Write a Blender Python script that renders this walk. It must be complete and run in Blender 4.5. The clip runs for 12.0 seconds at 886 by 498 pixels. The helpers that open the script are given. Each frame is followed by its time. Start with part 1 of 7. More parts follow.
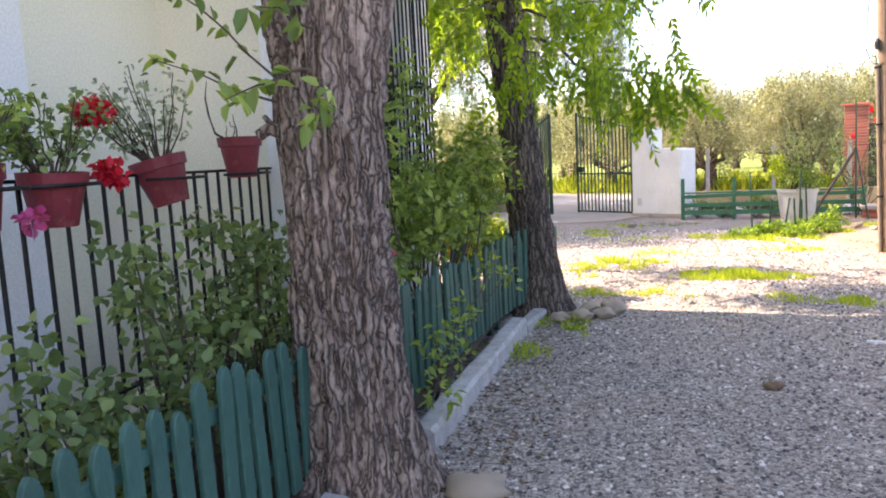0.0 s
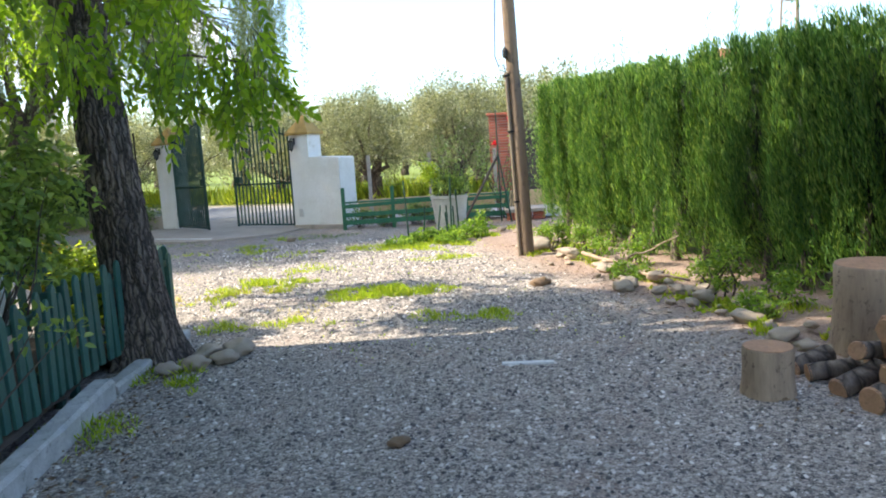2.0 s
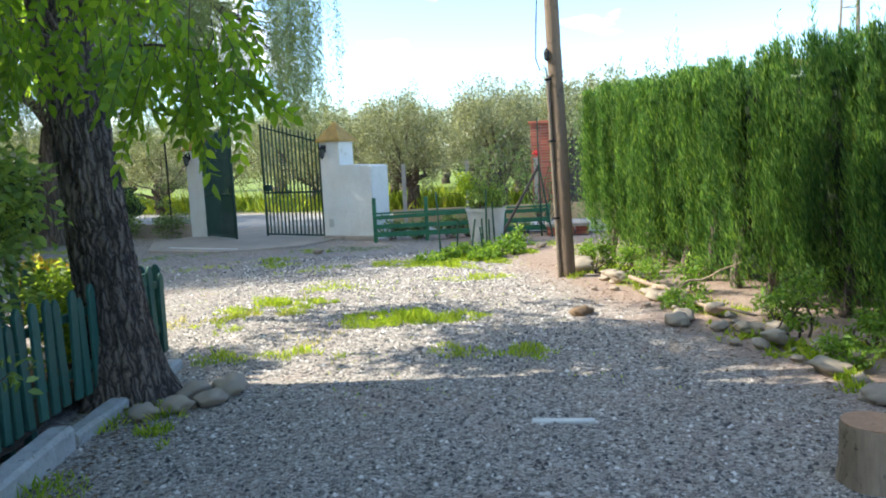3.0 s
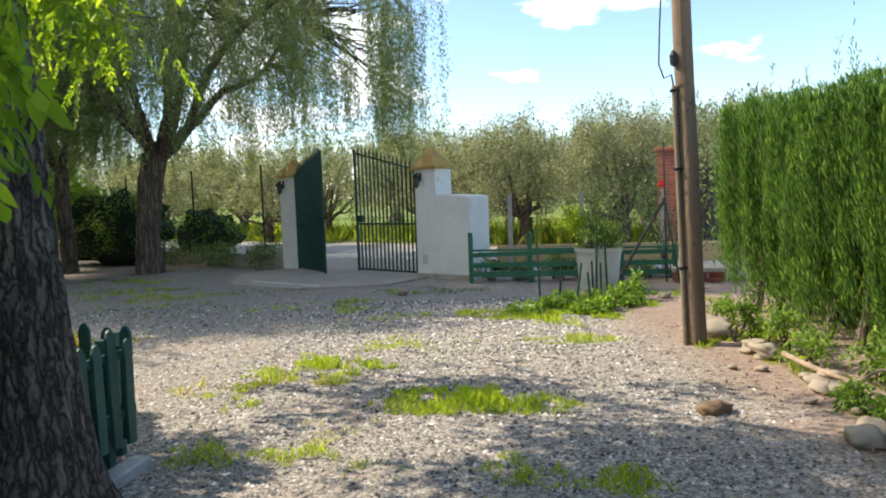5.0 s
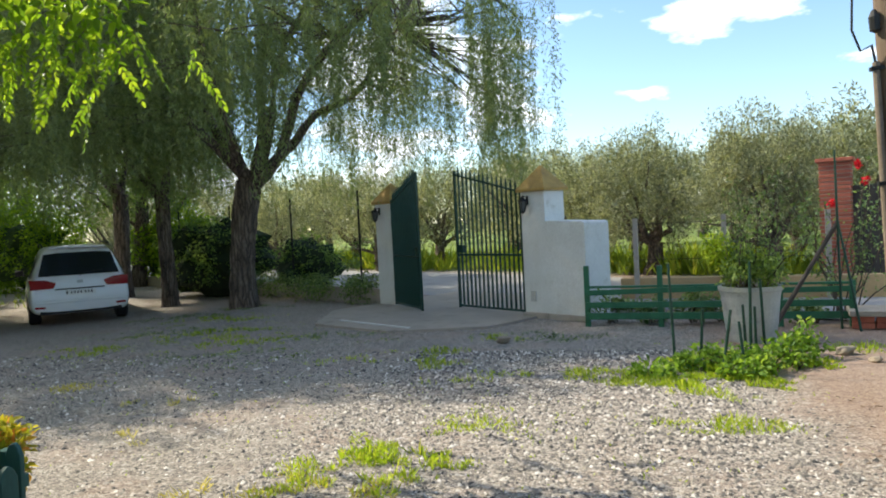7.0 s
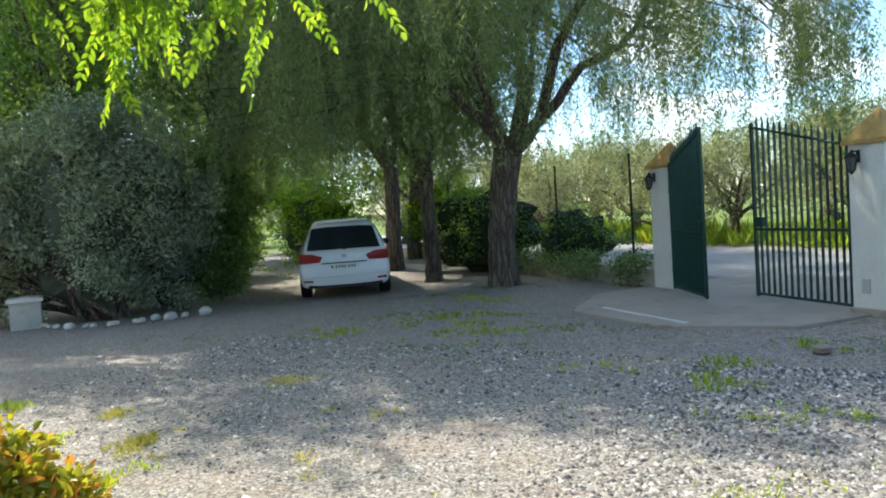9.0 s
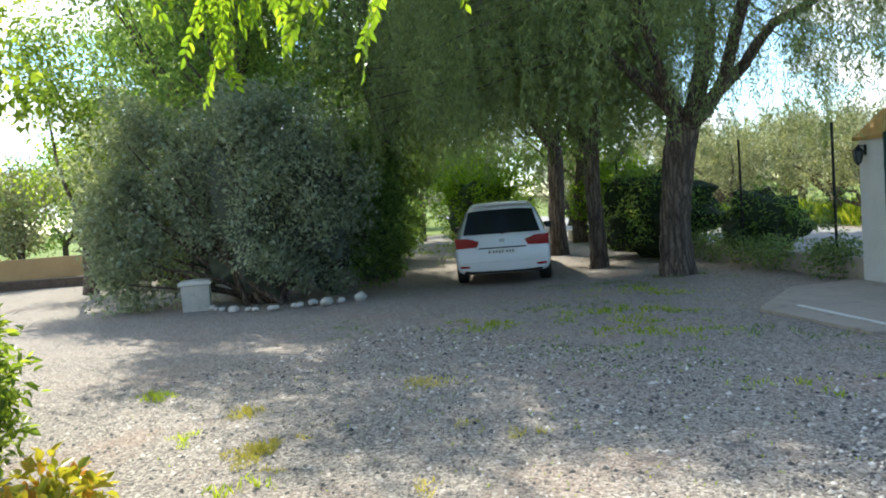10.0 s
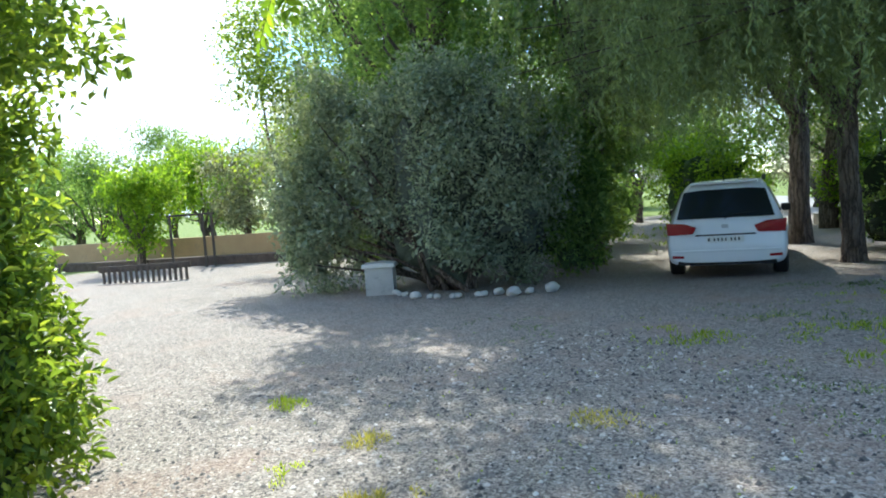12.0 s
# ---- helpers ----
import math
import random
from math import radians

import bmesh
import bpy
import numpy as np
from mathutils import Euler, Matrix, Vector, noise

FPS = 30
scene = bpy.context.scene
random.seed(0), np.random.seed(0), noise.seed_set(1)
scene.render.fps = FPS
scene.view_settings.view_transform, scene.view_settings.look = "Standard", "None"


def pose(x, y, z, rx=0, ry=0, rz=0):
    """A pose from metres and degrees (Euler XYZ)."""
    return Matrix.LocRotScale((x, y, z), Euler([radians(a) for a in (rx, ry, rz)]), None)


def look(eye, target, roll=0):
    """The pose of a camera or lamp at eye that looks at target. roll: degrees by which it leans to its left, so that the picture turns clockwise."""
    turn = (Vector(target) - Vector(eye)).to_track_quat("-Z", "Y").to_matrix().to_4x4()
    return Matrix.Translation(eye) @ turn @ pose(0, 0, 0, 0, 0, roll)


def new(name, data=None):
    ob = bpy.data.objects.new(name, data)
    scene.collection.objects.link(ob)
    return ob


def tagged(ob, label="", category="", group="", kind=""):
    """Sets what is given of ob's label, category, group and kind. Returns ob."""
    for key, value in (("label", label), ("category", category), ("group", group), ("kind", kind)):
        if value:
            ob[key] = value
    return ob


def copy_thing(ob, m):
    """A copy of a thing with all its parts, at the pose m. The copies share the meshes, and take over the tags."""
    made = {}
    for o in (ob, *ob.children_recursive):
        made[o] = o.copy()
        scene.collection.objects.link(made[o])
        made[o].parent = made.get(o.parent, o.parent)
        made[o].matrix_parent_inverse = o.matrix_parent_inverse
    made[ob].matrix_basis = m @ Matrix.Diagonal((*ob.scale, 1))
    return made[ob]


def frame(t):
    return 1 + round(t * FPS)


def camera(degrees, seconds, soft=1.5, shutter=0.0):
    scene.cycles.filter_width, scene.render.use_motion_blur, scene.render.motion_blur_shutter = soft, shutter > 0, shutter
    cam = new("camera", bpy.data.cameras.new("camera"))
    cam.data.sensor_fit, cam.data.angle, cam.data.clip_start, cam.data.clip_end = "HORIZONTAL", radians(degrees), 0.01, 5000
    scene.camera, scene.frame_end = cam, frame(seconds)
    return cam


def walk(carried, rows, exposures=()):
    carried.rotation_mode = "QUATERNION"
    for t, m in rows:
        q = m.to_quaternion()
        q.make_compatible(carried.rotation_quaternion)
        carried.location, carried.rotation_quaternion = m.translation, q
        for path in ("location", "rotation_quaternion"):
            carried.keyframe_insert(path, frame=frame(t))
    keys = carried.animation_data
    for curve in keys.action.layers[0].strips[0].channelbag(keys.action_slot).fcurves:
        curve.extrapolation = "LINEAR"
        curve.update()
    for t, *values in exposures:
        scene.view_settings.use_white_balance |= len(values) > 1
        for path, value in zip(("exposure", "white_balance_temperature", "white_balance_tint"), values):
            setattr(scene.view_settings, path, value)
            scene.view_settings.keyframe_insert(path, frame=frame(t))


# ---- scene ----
cam = camera(61.9, 12.0, soft=1.9)
PATH = [
    (0, (0.004, -0.01, 1.464), (-0.494, 1.912, 1.222), -3.0),
    (0.5, (0.135, 0.156, 1.445), (-0.048, 2.129, 1.178), -3.1),
    (1, (0.259, 0.404, 1.424), (0.347, 2.382, 1.142), -3.3),
    (1.5, (0.33, 0.758, 1.423), (0.594, 2.72, 1.14), -3.6),
    (2, (0.5, 1.11, 1.437), (0.824, 3.066, 1.17), -3.5),
    (2.5, (0.666, 1.467, 1.458), (0.954, 3.43, 1.21), -3.0),
    (3, (0.755, 1.892, 1.455), (0.968, 3.866, 1.215), -2.8),
    (5, (1.267, 3.564, 1.463), (1.146, 5.555, 1.314), -2.1),
    (5.5, (1.36, 3.993, 1.456), (1.178, 5.982, 1.346), -1.8),
    (6, (1.415, 4.443, 1.484), (1.172, 6.426, 1.399), -2.0),
    (6.5, (1.479, 4.929, 1.483), (1.148, 6.9, 1.411), -2.4),
    (7, (1.381, 5.352, 1.513), (0.928, 7.299, 1.44), -3.0),
    (9, (1.039, 7.121, 1.496), (-0.11, 8.754, 1.389), -3.9),
    (9.5, (0.888, 7.518, 1.502), (-0.423, 9.024, 1.385), -4.1),
    (10, (0.662, 7.858, 1.523), (-0.829, 9.185, 1.396), -4.5),
    (10.5, (0.48, 8.146, 1.521), (-1.205, 9.214, 1.383), -5.6),
    (11, (0.287, 8.422, 1.508), (-1.499, 9.309, 1.348), -6.1),
    (11.5, (0.034, 8.691, 1.535), (-1.769, 9.541, 1.371), -5.6),
    (12, (-0.231, 9.007, 1.517), (-2.045, 9.836, 1.375), -4.3),
]
walk(cam, [(t, look(eye, target, roll)) for t, eye, target, roll in PATH],
     exposures=((0, 2.86, 7250, 30), (0.5, 2.70, 6950, 24), (1, 2.54, 6550, 19), (1.5, 2.30, 6400, 14), (2, 2.20, 6250, 12), (2.5, 2.10, 5800, 7), (3, 2.02, 5850, 7), (5, 1.54, 6400, 9), (5.5, 1.42, 6400, 9),
                (6.5, 1.42, 6350, 9), (7, 1.42, 6250, 7), (9, 1.72, 5800, 4), (9.5, 1.76, 5800, 4), (10, 1.80, 5850, 5), (10.5, 1.84, 5900, 6), (11, 1.84, 5900, 6), (12, 1.84, 5400, 4)))

# ---- world, sun, light ----
SUN_AZ = Vector((-1.0, 0.22, 0.0)).normalized()
SUN_EL = radians(41)
world = bpy.data.worlds.new("sky")
scene.world = world
world.use_nodes = True
wn, wl = world.node_tree.nodes, world.node_tree.links
wn.clear()
sky = wn.new("ShaderNodeTexSky")
sky.sky_type, sky.sun_disc = "NISHITA", False
sky.sun_elevation = SUN_EL
sky.sun_rotation = math.atan2(SUN_AZ.x, SUN_AZ.y)
sky.air_density, sky.dust_density, sky.ozone_density = 1.0, 0.1, 1.9
tc = wn.new("ShaderNodeTexCoord")
mp = wn.new("ShaderNodeMapping")
mp.inputs["Scale"].default_value = (1.0, 1.0, 2.6)
cl = wn.new("ShaderNodeTexNoise")
cl.inputs["Scale"].default_value, cl.inputs["Detail"].default_value = 5.4, 9
cl.inputs["Roughness"].default_value = 0.55
cr = wn.new("ShaderNodeValToRGB")
cr.color_ramp.elements[0].position, cr.color_ramp.elements[1].position = 0.58, 0.655
cm = wn.new("ShaderNodeMix")
cm.data_type = "RGBA"
cm.inputs[7].default_value = (7.2, 7.25, 7.4, 1)
bg = wn.new("ShaderNodeBackground")
bg.inputs["Strength"].default_value = 0.09
wo = wn.new("ShaderNodeOutputWorld")
wl.new(tc.outputs["Generated"], mp.inputs["Vector"])
wl.new(mp.outputs[0], cl.inputs["Vector"])
# the cloud thickens towards the sun's side of the sky
to_west = wn.new("ShaderNodeVectorMath")
to_west.operation = "DOT_PRODUCT"
to_west.inputs[1].default_value = (SUN_AZ.x * 0.16, SUN_AZ.y * 0.16, 0.06)
thick = wn.new("ShaderNodeMath")
wl.new(tc.outputs["Generated"], to_west.inputs[0])
wl.new(cl.outputs[0], thick.inputs[0])
wl.new(to_west.outputs["Value"], thick.inputs[1])
wl.new(thick.outputs[0], cr.inputs[0])
wl.new(cr.outputs[0], cm.inputs[0])
wl.new(sky.outputs[0], cm.inputs[6])
wl.new(cm.outputs[2], bg.inputs["Color"])
wl.new(bg.outputs[0], wo.inputs["Surface"])

sun_data = bpy.data.lights.new("sun", "SUN")
sun_data.energy, sun_data.angle, sun_data.color = 2.5, radians(0.53), (1.0, 0.89, 0.72)
sun = new("sun", sun_data)
to_sun = SUN_AZ * math.cos(SUN_EL) + Vector((0, 0, math.sin(SUN_EL)))
sun.matrix_world = look(to_sun * 60, (0, 0, 0))

# ---- materials ----
def nodes_of(name):
    m = bpy.data.materials.new(name)
    m.use_nodes = True
    nt = m.node_tree
    return m, nt.nodes, nt.links, nt.nodes["Principled BSDF"]


def noise_node(n, l, scale, detail=6, rough=0.6, stretch=None, coord="Object"):
    c = n.new("ShaderNodeTexCoord")
    t = n.new("ShaderNodeTexNoise")
    t.inputs["Scale"].default_value, t.inputs["Detail"].default_value, t.inputs["Roughness"].default_value = scale, detail, rough
    src = c.outputs[coord]
    if stretch:
        k = n.new("ShaderNodeMapping")
        k.inputs["Scale"].default_value = stretch
        l.new(src, k.inputs["Vector"])
        src = k.outputs[0]
    l.new(src, t.inputs["Vector"])
    return t


def ramp(n, l, src, stops):
    r = n.new("ShaderNodeValToRGB")
    e = r.color_ramp.elements
    while len(e) < len(stops):
        e.new(0.5)
    for k, (p, c) in zip(e, stops):
        k.position, k.color = p, (*c, 1)
    l.new(src, r.inputs[0])
    return r


def mix(n, l, fac, a, b, mode="MIX"):
    m = n.new("ShaderNodeMix")
    m.data_type, m.blend_type = "RGBA", mode
    for sock, v in ((0, fac), (6, a), (7, b)):
        if isinstance(v, bpy.types.NodeSocket):
            l.new(v, m.inputs[sock])
        elif isinstance(v, tuple):
            m.inputs[sock].default_value = (*v, 1)
        else:
            m.inputs[sock].default_value = v
    return m.outputs[2]


def bump(n, l, bsdf, src, strength=0.4, dist=0.01):
    b = n.new("ShaderNodeBump")
    b.inputs["Strength"].default_value, b.inputs["Distance"].default_value = strength, dist
    l.new(src, b.inputs["Height"])
    l.new(b.outputs[0], bsdf.inputs["Normal"])


def surface(name, a, b, scale=6, fine=60, rough=0.7, metal=0.0, relief=0.3, dist=0.004, stretch=None, spots=None, vary=0.0):
    """A two-scale surface: blotches between a and b, fine grain over them, optional dirt spots."""
    m, n, l, p = nodes_of(name)
    big = noise_node(n, l, scale, 5, 0.6, stretch)
    small = noise_node(n, l, fine, 4, 0.7, stretch)
    col = ramp(n, l, big.outputs[0], [(0.32, a), (0.68, b)]).outputs[0]
    g = ramp(n, l, small.outputs[0], [(0.25, (0.62, 0.62, 0.62)), (0.75, (1.2, 1.2, 1.2))]).outputs[0]
    col = mix(n, l, 0.55, col, g, "MULTIPLY")
    if spots:
        s = noise_node(n, l, scale * 2.3, 8, 0.75)
        f = ramp(n, l, s.outputs[0], [(0.56, (0, 0, 0)), (0.68, (1, 1, 1))]).outputs[0]
        col = mix(n, l, f, col, spots)
    if vary:
        o = n.new("ShaderNodeObjectInfo")
        f = ramp(n, l, o.outputs["Random"], [(0, (1 - vary,) * 3), (1, (1 + vary,) * 3)]).outputs[0]
        col = mix(n, l, 1.0, col, f, "MULTIPLY")
    l.new(col, p.inputs["Base Color"])
    p.inputs["Roughness"].default_value, p.inputs["Metallic"].default_value = rough, metal
    bump(n, l, p, small.outputs[0], relief, dist)
    return m


def leafy(name, dark, light, trans=0.35, rough=0.5, tip=None):
    """Leaves: colour varies from leaf to leaf, light shines through."""
    m, n, l, p = nodes_of(name)
    g = n.new("ShaderNodeNewGeometry")
    stops = [(0.0, dark), (0.75, light)] + ([(1.0, tip)] if tip else [])
    col = ramp(n, l, g.outputs["Random Per Island"], stops).outputs[0]
    big = noise_node(n, l, 1.3, 3)
    col = mix(n, l, 0.5, col, ramp(n, l, big.outputs[0], [(0.3, (0.6, 0.66, 0.6)), (0.7, (1.25, 1.2, 1.1))]).outputs[0], "MULTIPLY")
    l.new(col, p.inputs["Base Color"])
    p.inputs["Roughness"].default_value = rough
    p.inputs["Specular IOR Level"].default_value = 0.35
    t = n.new("ShaderNodeBsdfTranslucent")
    bright = mix(n, l, 1.0, col, (1.5, 1.45, 0.6), "MULTIPLY")
    l.new(bright, t.inputs["Color"])
    s = n.new("ShaderNodeMixShader")
    s.inputs[0].default_value = trans
    l.new(p.outputs[0], s.inputs[1])
    l.new(t.outputs[0], s.inputs[2])
    l.new(s.outputs[0], n["Material Output"].inputs["Surface"])
    return m


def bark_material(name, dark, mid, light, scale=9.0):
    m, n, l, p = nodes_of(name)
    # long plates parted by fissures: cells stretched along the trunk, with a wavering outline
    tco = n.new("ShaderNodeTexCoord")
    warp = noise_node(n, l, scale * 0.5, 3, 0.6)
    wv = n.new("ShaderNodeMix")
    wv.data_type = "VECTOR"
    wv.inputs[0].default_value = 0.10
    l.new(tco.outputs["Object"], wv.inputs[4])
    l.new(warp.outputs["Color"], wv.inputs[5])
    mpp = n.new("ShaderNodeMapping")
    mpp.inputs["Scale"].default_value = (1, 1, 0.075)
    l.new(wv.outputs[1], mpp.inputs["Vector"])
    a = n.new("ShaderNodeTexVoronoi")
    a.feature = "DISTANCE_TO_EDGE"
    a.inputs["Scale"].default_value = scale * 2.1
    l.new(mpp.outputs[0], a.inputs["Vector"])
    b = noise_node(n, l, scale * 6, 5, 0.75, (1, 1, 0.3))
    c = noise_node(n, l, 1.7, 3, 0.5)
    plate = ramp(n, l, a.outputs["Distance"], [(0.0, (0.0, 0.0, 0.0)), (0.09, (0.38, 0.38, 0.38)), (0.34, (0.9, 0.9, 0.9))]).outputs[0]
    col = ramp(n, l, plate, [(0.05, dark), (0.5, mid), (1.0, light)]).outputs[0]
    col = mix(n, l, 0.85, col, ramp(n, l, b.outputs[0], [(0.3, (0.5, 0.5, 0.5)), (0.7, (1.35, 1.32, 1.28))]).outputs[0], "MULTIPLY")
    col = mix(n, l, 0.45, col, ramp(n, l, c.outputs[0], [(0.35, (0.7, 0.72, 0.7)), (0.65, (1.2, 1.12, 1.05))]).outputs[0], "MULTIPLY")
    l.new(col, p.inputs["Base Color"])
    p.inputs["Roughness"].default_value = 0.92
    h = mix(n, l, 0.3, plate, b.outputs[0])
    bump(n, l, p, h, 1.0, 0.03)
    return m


def ground_material():
    m, n, l, p = nodes_of("gravel ground")
    c = n.new("ShaderNodeTexCoord")
    peb = n.new("ShaderNodeTexVoronoi")
    peb.inputs["Scale"].default_value = 55
    l.new(c.outputs["Object"], peb.inputs["Vector"])
    peb2 = n.new("ShaderNodeTexVoronoi")
    peb2.inputs["Scale"].default_value = 130
    l.new(c.outputs["Object"], peb2.inputs["Vector"])
    sep = n.new("ShaderNodeSeparateColor")
    l.new(peb.outputs["Color"], sep.inputs[0])
    sep2 = n.new("ShaderNodeSeparateColor")
    l.new(peb2.outputs["Color"], sep2.inputs[0])
    stone = ramp(n, l, sep.outputs[0], [(0.0, (0.03, 0.029, 0.03)), (0.28, (0.15, 0.135, 0.12)), (0.55, (0.36, 0.315, 0.265)), (0.88, (0.56, 0.49, 0.41)), (1.0, (0.84, 0.78, 0.70))]).outputs[0]
    stone2 = ramp(n, l, sep2.outputs[0], [(0.0, (0.045, 0.043, 0.045)), (0.3, (0.21, 0.185, 0.16)), (0.6, (0.39, 0.34, 0.285)), (1.0, (0.68, 0.60, 0.51))]).outputs[0]
    grav = mix(n, l, 0.5, stone, stone2)
    blot = noise_node(n, l, 0.9, 6, 0.65)
    grav = mix(n, l, 0.6, grav, ramp(n, l, blot.outputs[0], [(0.3, (0.78, 0.76, 0.74)), (0.7, (1.12, 1.12, 1.14))]).outputs[0], "MULTIPLY")
    # bare brownish soil along the hedge path, round the beds and under the trees
    soiln = noise_node(n, l, 14, 8, 0.75)
    soil = ramp(n, l, soiln.outputs[0], [(0.3, (0.22, 0.125, 0.085)), (0.7, (0.43, 0.29, 0.205))]).outputs[0]
    sx = n.new("ShaderNodeSeparateXYZ")
    l.new(c.outputs["Object"], sx.inputs[0])

    def calc(op, a, b):
        k = n.new("ShaderNodeMath")
        k.operation = op
        for i, v in enumerate((a, b)):
            if isinstance(v, bpy.types.NodeSocket):
                l.new(v, k.inputs[i])
            else:
                k.inputs[i].default_value = v
        return k.outputs[0]
    wob = calc("MULTIPLY", calc("SUBTRACT", noise_node(n, l, 1.6, 5, 0.7).outputs[0], 0.5), 2.6)
    # path strip: x = 4.3 - 0.1 * y, half a metre wide
    line = calc("ADD", sx.outputs[0], calc("MULTIPLY", sx.outputs[1], 0.12))
    line = calc("ADD", line, calc("MULTIPLY", wob, 0.45))
    strip = ramp(n, l, calc("DIVIDE", line, 10), [(0.382, (0, 0, 0)), (0.445, (1, 1, 1))]).outputs[0]
    blotch2 = ramp(n, l, calc("ADD", blot.outputs[0], calc("MULTIPLY", wob, 0.06)), [(0.50, (0, 0, 0)), (0.68, (0.9, 0.9, 0.9))]).outputs[0]
    base = mix(n, l, blotch2, grav, mix(n, l, 0.55, soil, grav))
    base = mix(n, l, strip, base, mix(n, l, 0.38, soil, grav))
    # fields beyond the road: weeds and grass; line along the boundary
    far = calc("ADD", calc("MULTIPLY", sx.outputs[0], 0.57), calc("MULTIPLY", sx.outputs[1], 0.82))
    far = calc("MAXIMUM", far, calc("MULTIPLY", sx.outputs[0], -0.82))
    far = calc("ADD", far, calc("MULTIPLY", wob, 0.5))
    field = ramp(n, l, calc("DIVIDE", far, 40), [(0.505, (0, 0, 0)), (0.53, (1, 1, 1))]).outputs[0]
    gn = noise_node(n, l, 3.0, 8, 0.7)
    green = ramp(n, l, gn.outputs[0], [(0.3, (0.09, 0.13, 0.03)), (0.55, (0.20, 0.26, 0.05)), (0.75, (0.32, 0.29, 0.12))]).outputs[0]
    base = mix(n, l, field, base, green)
    l.new(base, p.inputs["Base Color"])
    p.inputs["Roughness"].default_value = 0.95
    p.inputs["Specular IOR Level"].default_value = 0.2
    h = mix(n, l, 0.5, peb.outputs["Distance"], peb2.outputs["Distance"])
    h = mix(n, l, 0.3, h, soiln.outputs[0])
    b = n.new("ShaderNodeBump")
    b.inputs["Strength"].default_value, b.inputs["Distance"].default_value, b.invert = 0.7, 0.012, True
    l.new(h, b.inputs["Height"])
    l.new(b.outputs[0], p.inputs["Normal"])
    return m


def island_stone(name, stops, rough=0.85):
    m, n, l, p = nodes_of(name)
    g = n.new("ShaderNodeNewGeometry")
    col = ramp(n, l, g.outputs["Random Per Island"], stops).outputs[0]
    s = noise_node(n, l, 40, 5, 0.7)
    col = mix(n, l, 0.5, col, ramp(n, l, s.outputs[0], [(0.3, (0.7, 0.7, 0.7)), (0.7, (1.2, 1.2, 1.2))]).outputs[0], "MULTIPLY")
    l.new(col, p.inputs["Base Color"])
    p.inputs["Roughness"].default_value = rough
    bump(n, l, p, s.outputs[0], 0.4, 0.004)
    return m


M_GROUND = ground_material()
M_PEBBLE = island_stone("loose gravel", [(0.0, (0.045, 0.044, 0.046)), (0.35, (0.16, 0.145, 0.13)), (0.6, (0.33, 0.29, 0.245)), (0.88, (0.55, 0.49, 0.42)), (1.0, (0.84, 0.79, 0.72))])
M_WHITE = surface("limewashed white wall", (0.80, 0.79, 0.75), (0.72, 0.70, 0.64), 2.2, 50, 0.85, 0, 0.25, 0.004, spots=(0.60, 0.57, 0.50))
M_CREAM = surface("cream house paint", (0.80, 0.76, 0.60), (0.76, 0.71, 0.54), 1.1, 70, 0.8, 0, 0.15, 0.003)
M_HOUSEWHITE = surface("white house paint", (0.82, 0.82, 0.80), (0.77, 0.76, 0.72), 1.2, 70, 0.8, 0, 0.15, 0.003)
M_KERB = surface("weathered white concrete kerb", (0.62, 0.60, 0.56), (0.42, 0.40, 0.36), 7, 80, 0.9, 0, 0.6, 0.006, spots=(0.20, 0.19, 0.15))
M_CONCRETE = surface("worn concrete", (0.47, 0.40, 0.325), (0.39, 0.335, 0.275), 1.5, 60, 0.9, 0, 0.4, 0.004, spots=(0.25, 0.22, 0.18))
M_ROAD = surface("pale worn road", (0.38, 0.37, 0.36), (0.31, 0.30, 0.29), 0.8, 90, 0.92, 0, 0.4, 0.004)
M_PICKET = surface("chipped green picket paint", (0.03, 0.105, 0.08), (0.048, 0.145, 0.115), 9, 70, 0.55, 0, 0.4, 0.003, (1, 1, 0.3), spots=(0.028, 0.085, 0.065), vary=0.18)
M_GREENRAIL = surface("green rail paint", (0.022, 0.125, 0.058), (0.036, 0.175, 0.085), 7, 70, 0.5, 0, 0.3, 0.003, spots=(0.02, 0.10, 0.05))
M_STAKE = surface("dark green metal stake", (0.012, 0.05, 0.03), (0.02, 0.07, 0.045), 12, 90, 0.5, 0.2, 0.2, 0.002)
M_GATE = surface("dark green gate paint", (0.010, 0.045, 0.032), (0.018, 0.065, 0.048), 6, 80, 0.42, 0.2, 0.2, 0.002, spots=(0.03, 0.035, 0.025))
M_IRON = surface("black wrought iron", (0.015, 0.016, 0.017), (0.035, 0.033, 0.03), 20, 120, 0.5, 0.6, 0.3, 0.002)
M_OCHRE = surface("ochre roof tile", (0.50, 0.32, 0.09), (0.37, 0.23, 0.07), 7, 50, 0.85, 0, 0.5, 0.006, spots=(0.22, 0.17, 0.09))
M_TERRA = surface("red plastic flower pot", (0.25, 0.026, 0.036), (0.20, 0.024, 0.032), 8, 70, 0.5, 0, 0.15, 0.002, spots=(0.30, 0.09, 0.08))
M_BRICK = surface("red brick", (0.48, 0.15, 0.085), (0.36, 0.10, 0.065), 5, 60, 0.9, 0, 0.6, 0.005, vary=0.2)
M_MORTAR = surface("brick mortar", (0.42, 0.33, 0.27), (0.33, 0.25, 0.2), 8, 80, 0.95, 0, 0.5, 0.004)
M_REDPAINT = surface("faded red iron paint", (0.42, 0.06, 0.04), (0.32, 0.05, 0.035), 6, 60, 0.6, 0.1, 0.2, 0.003)
M_POLE = surface("weathered brown pole wood", (0.27, 0.19, 0.125), (0.14, 0.10, 0.07), 5, 50, 0.85, 0, 0.7, 0.006, (1, 1, 0.08), spots=(0.07, 0.05, 0.04))
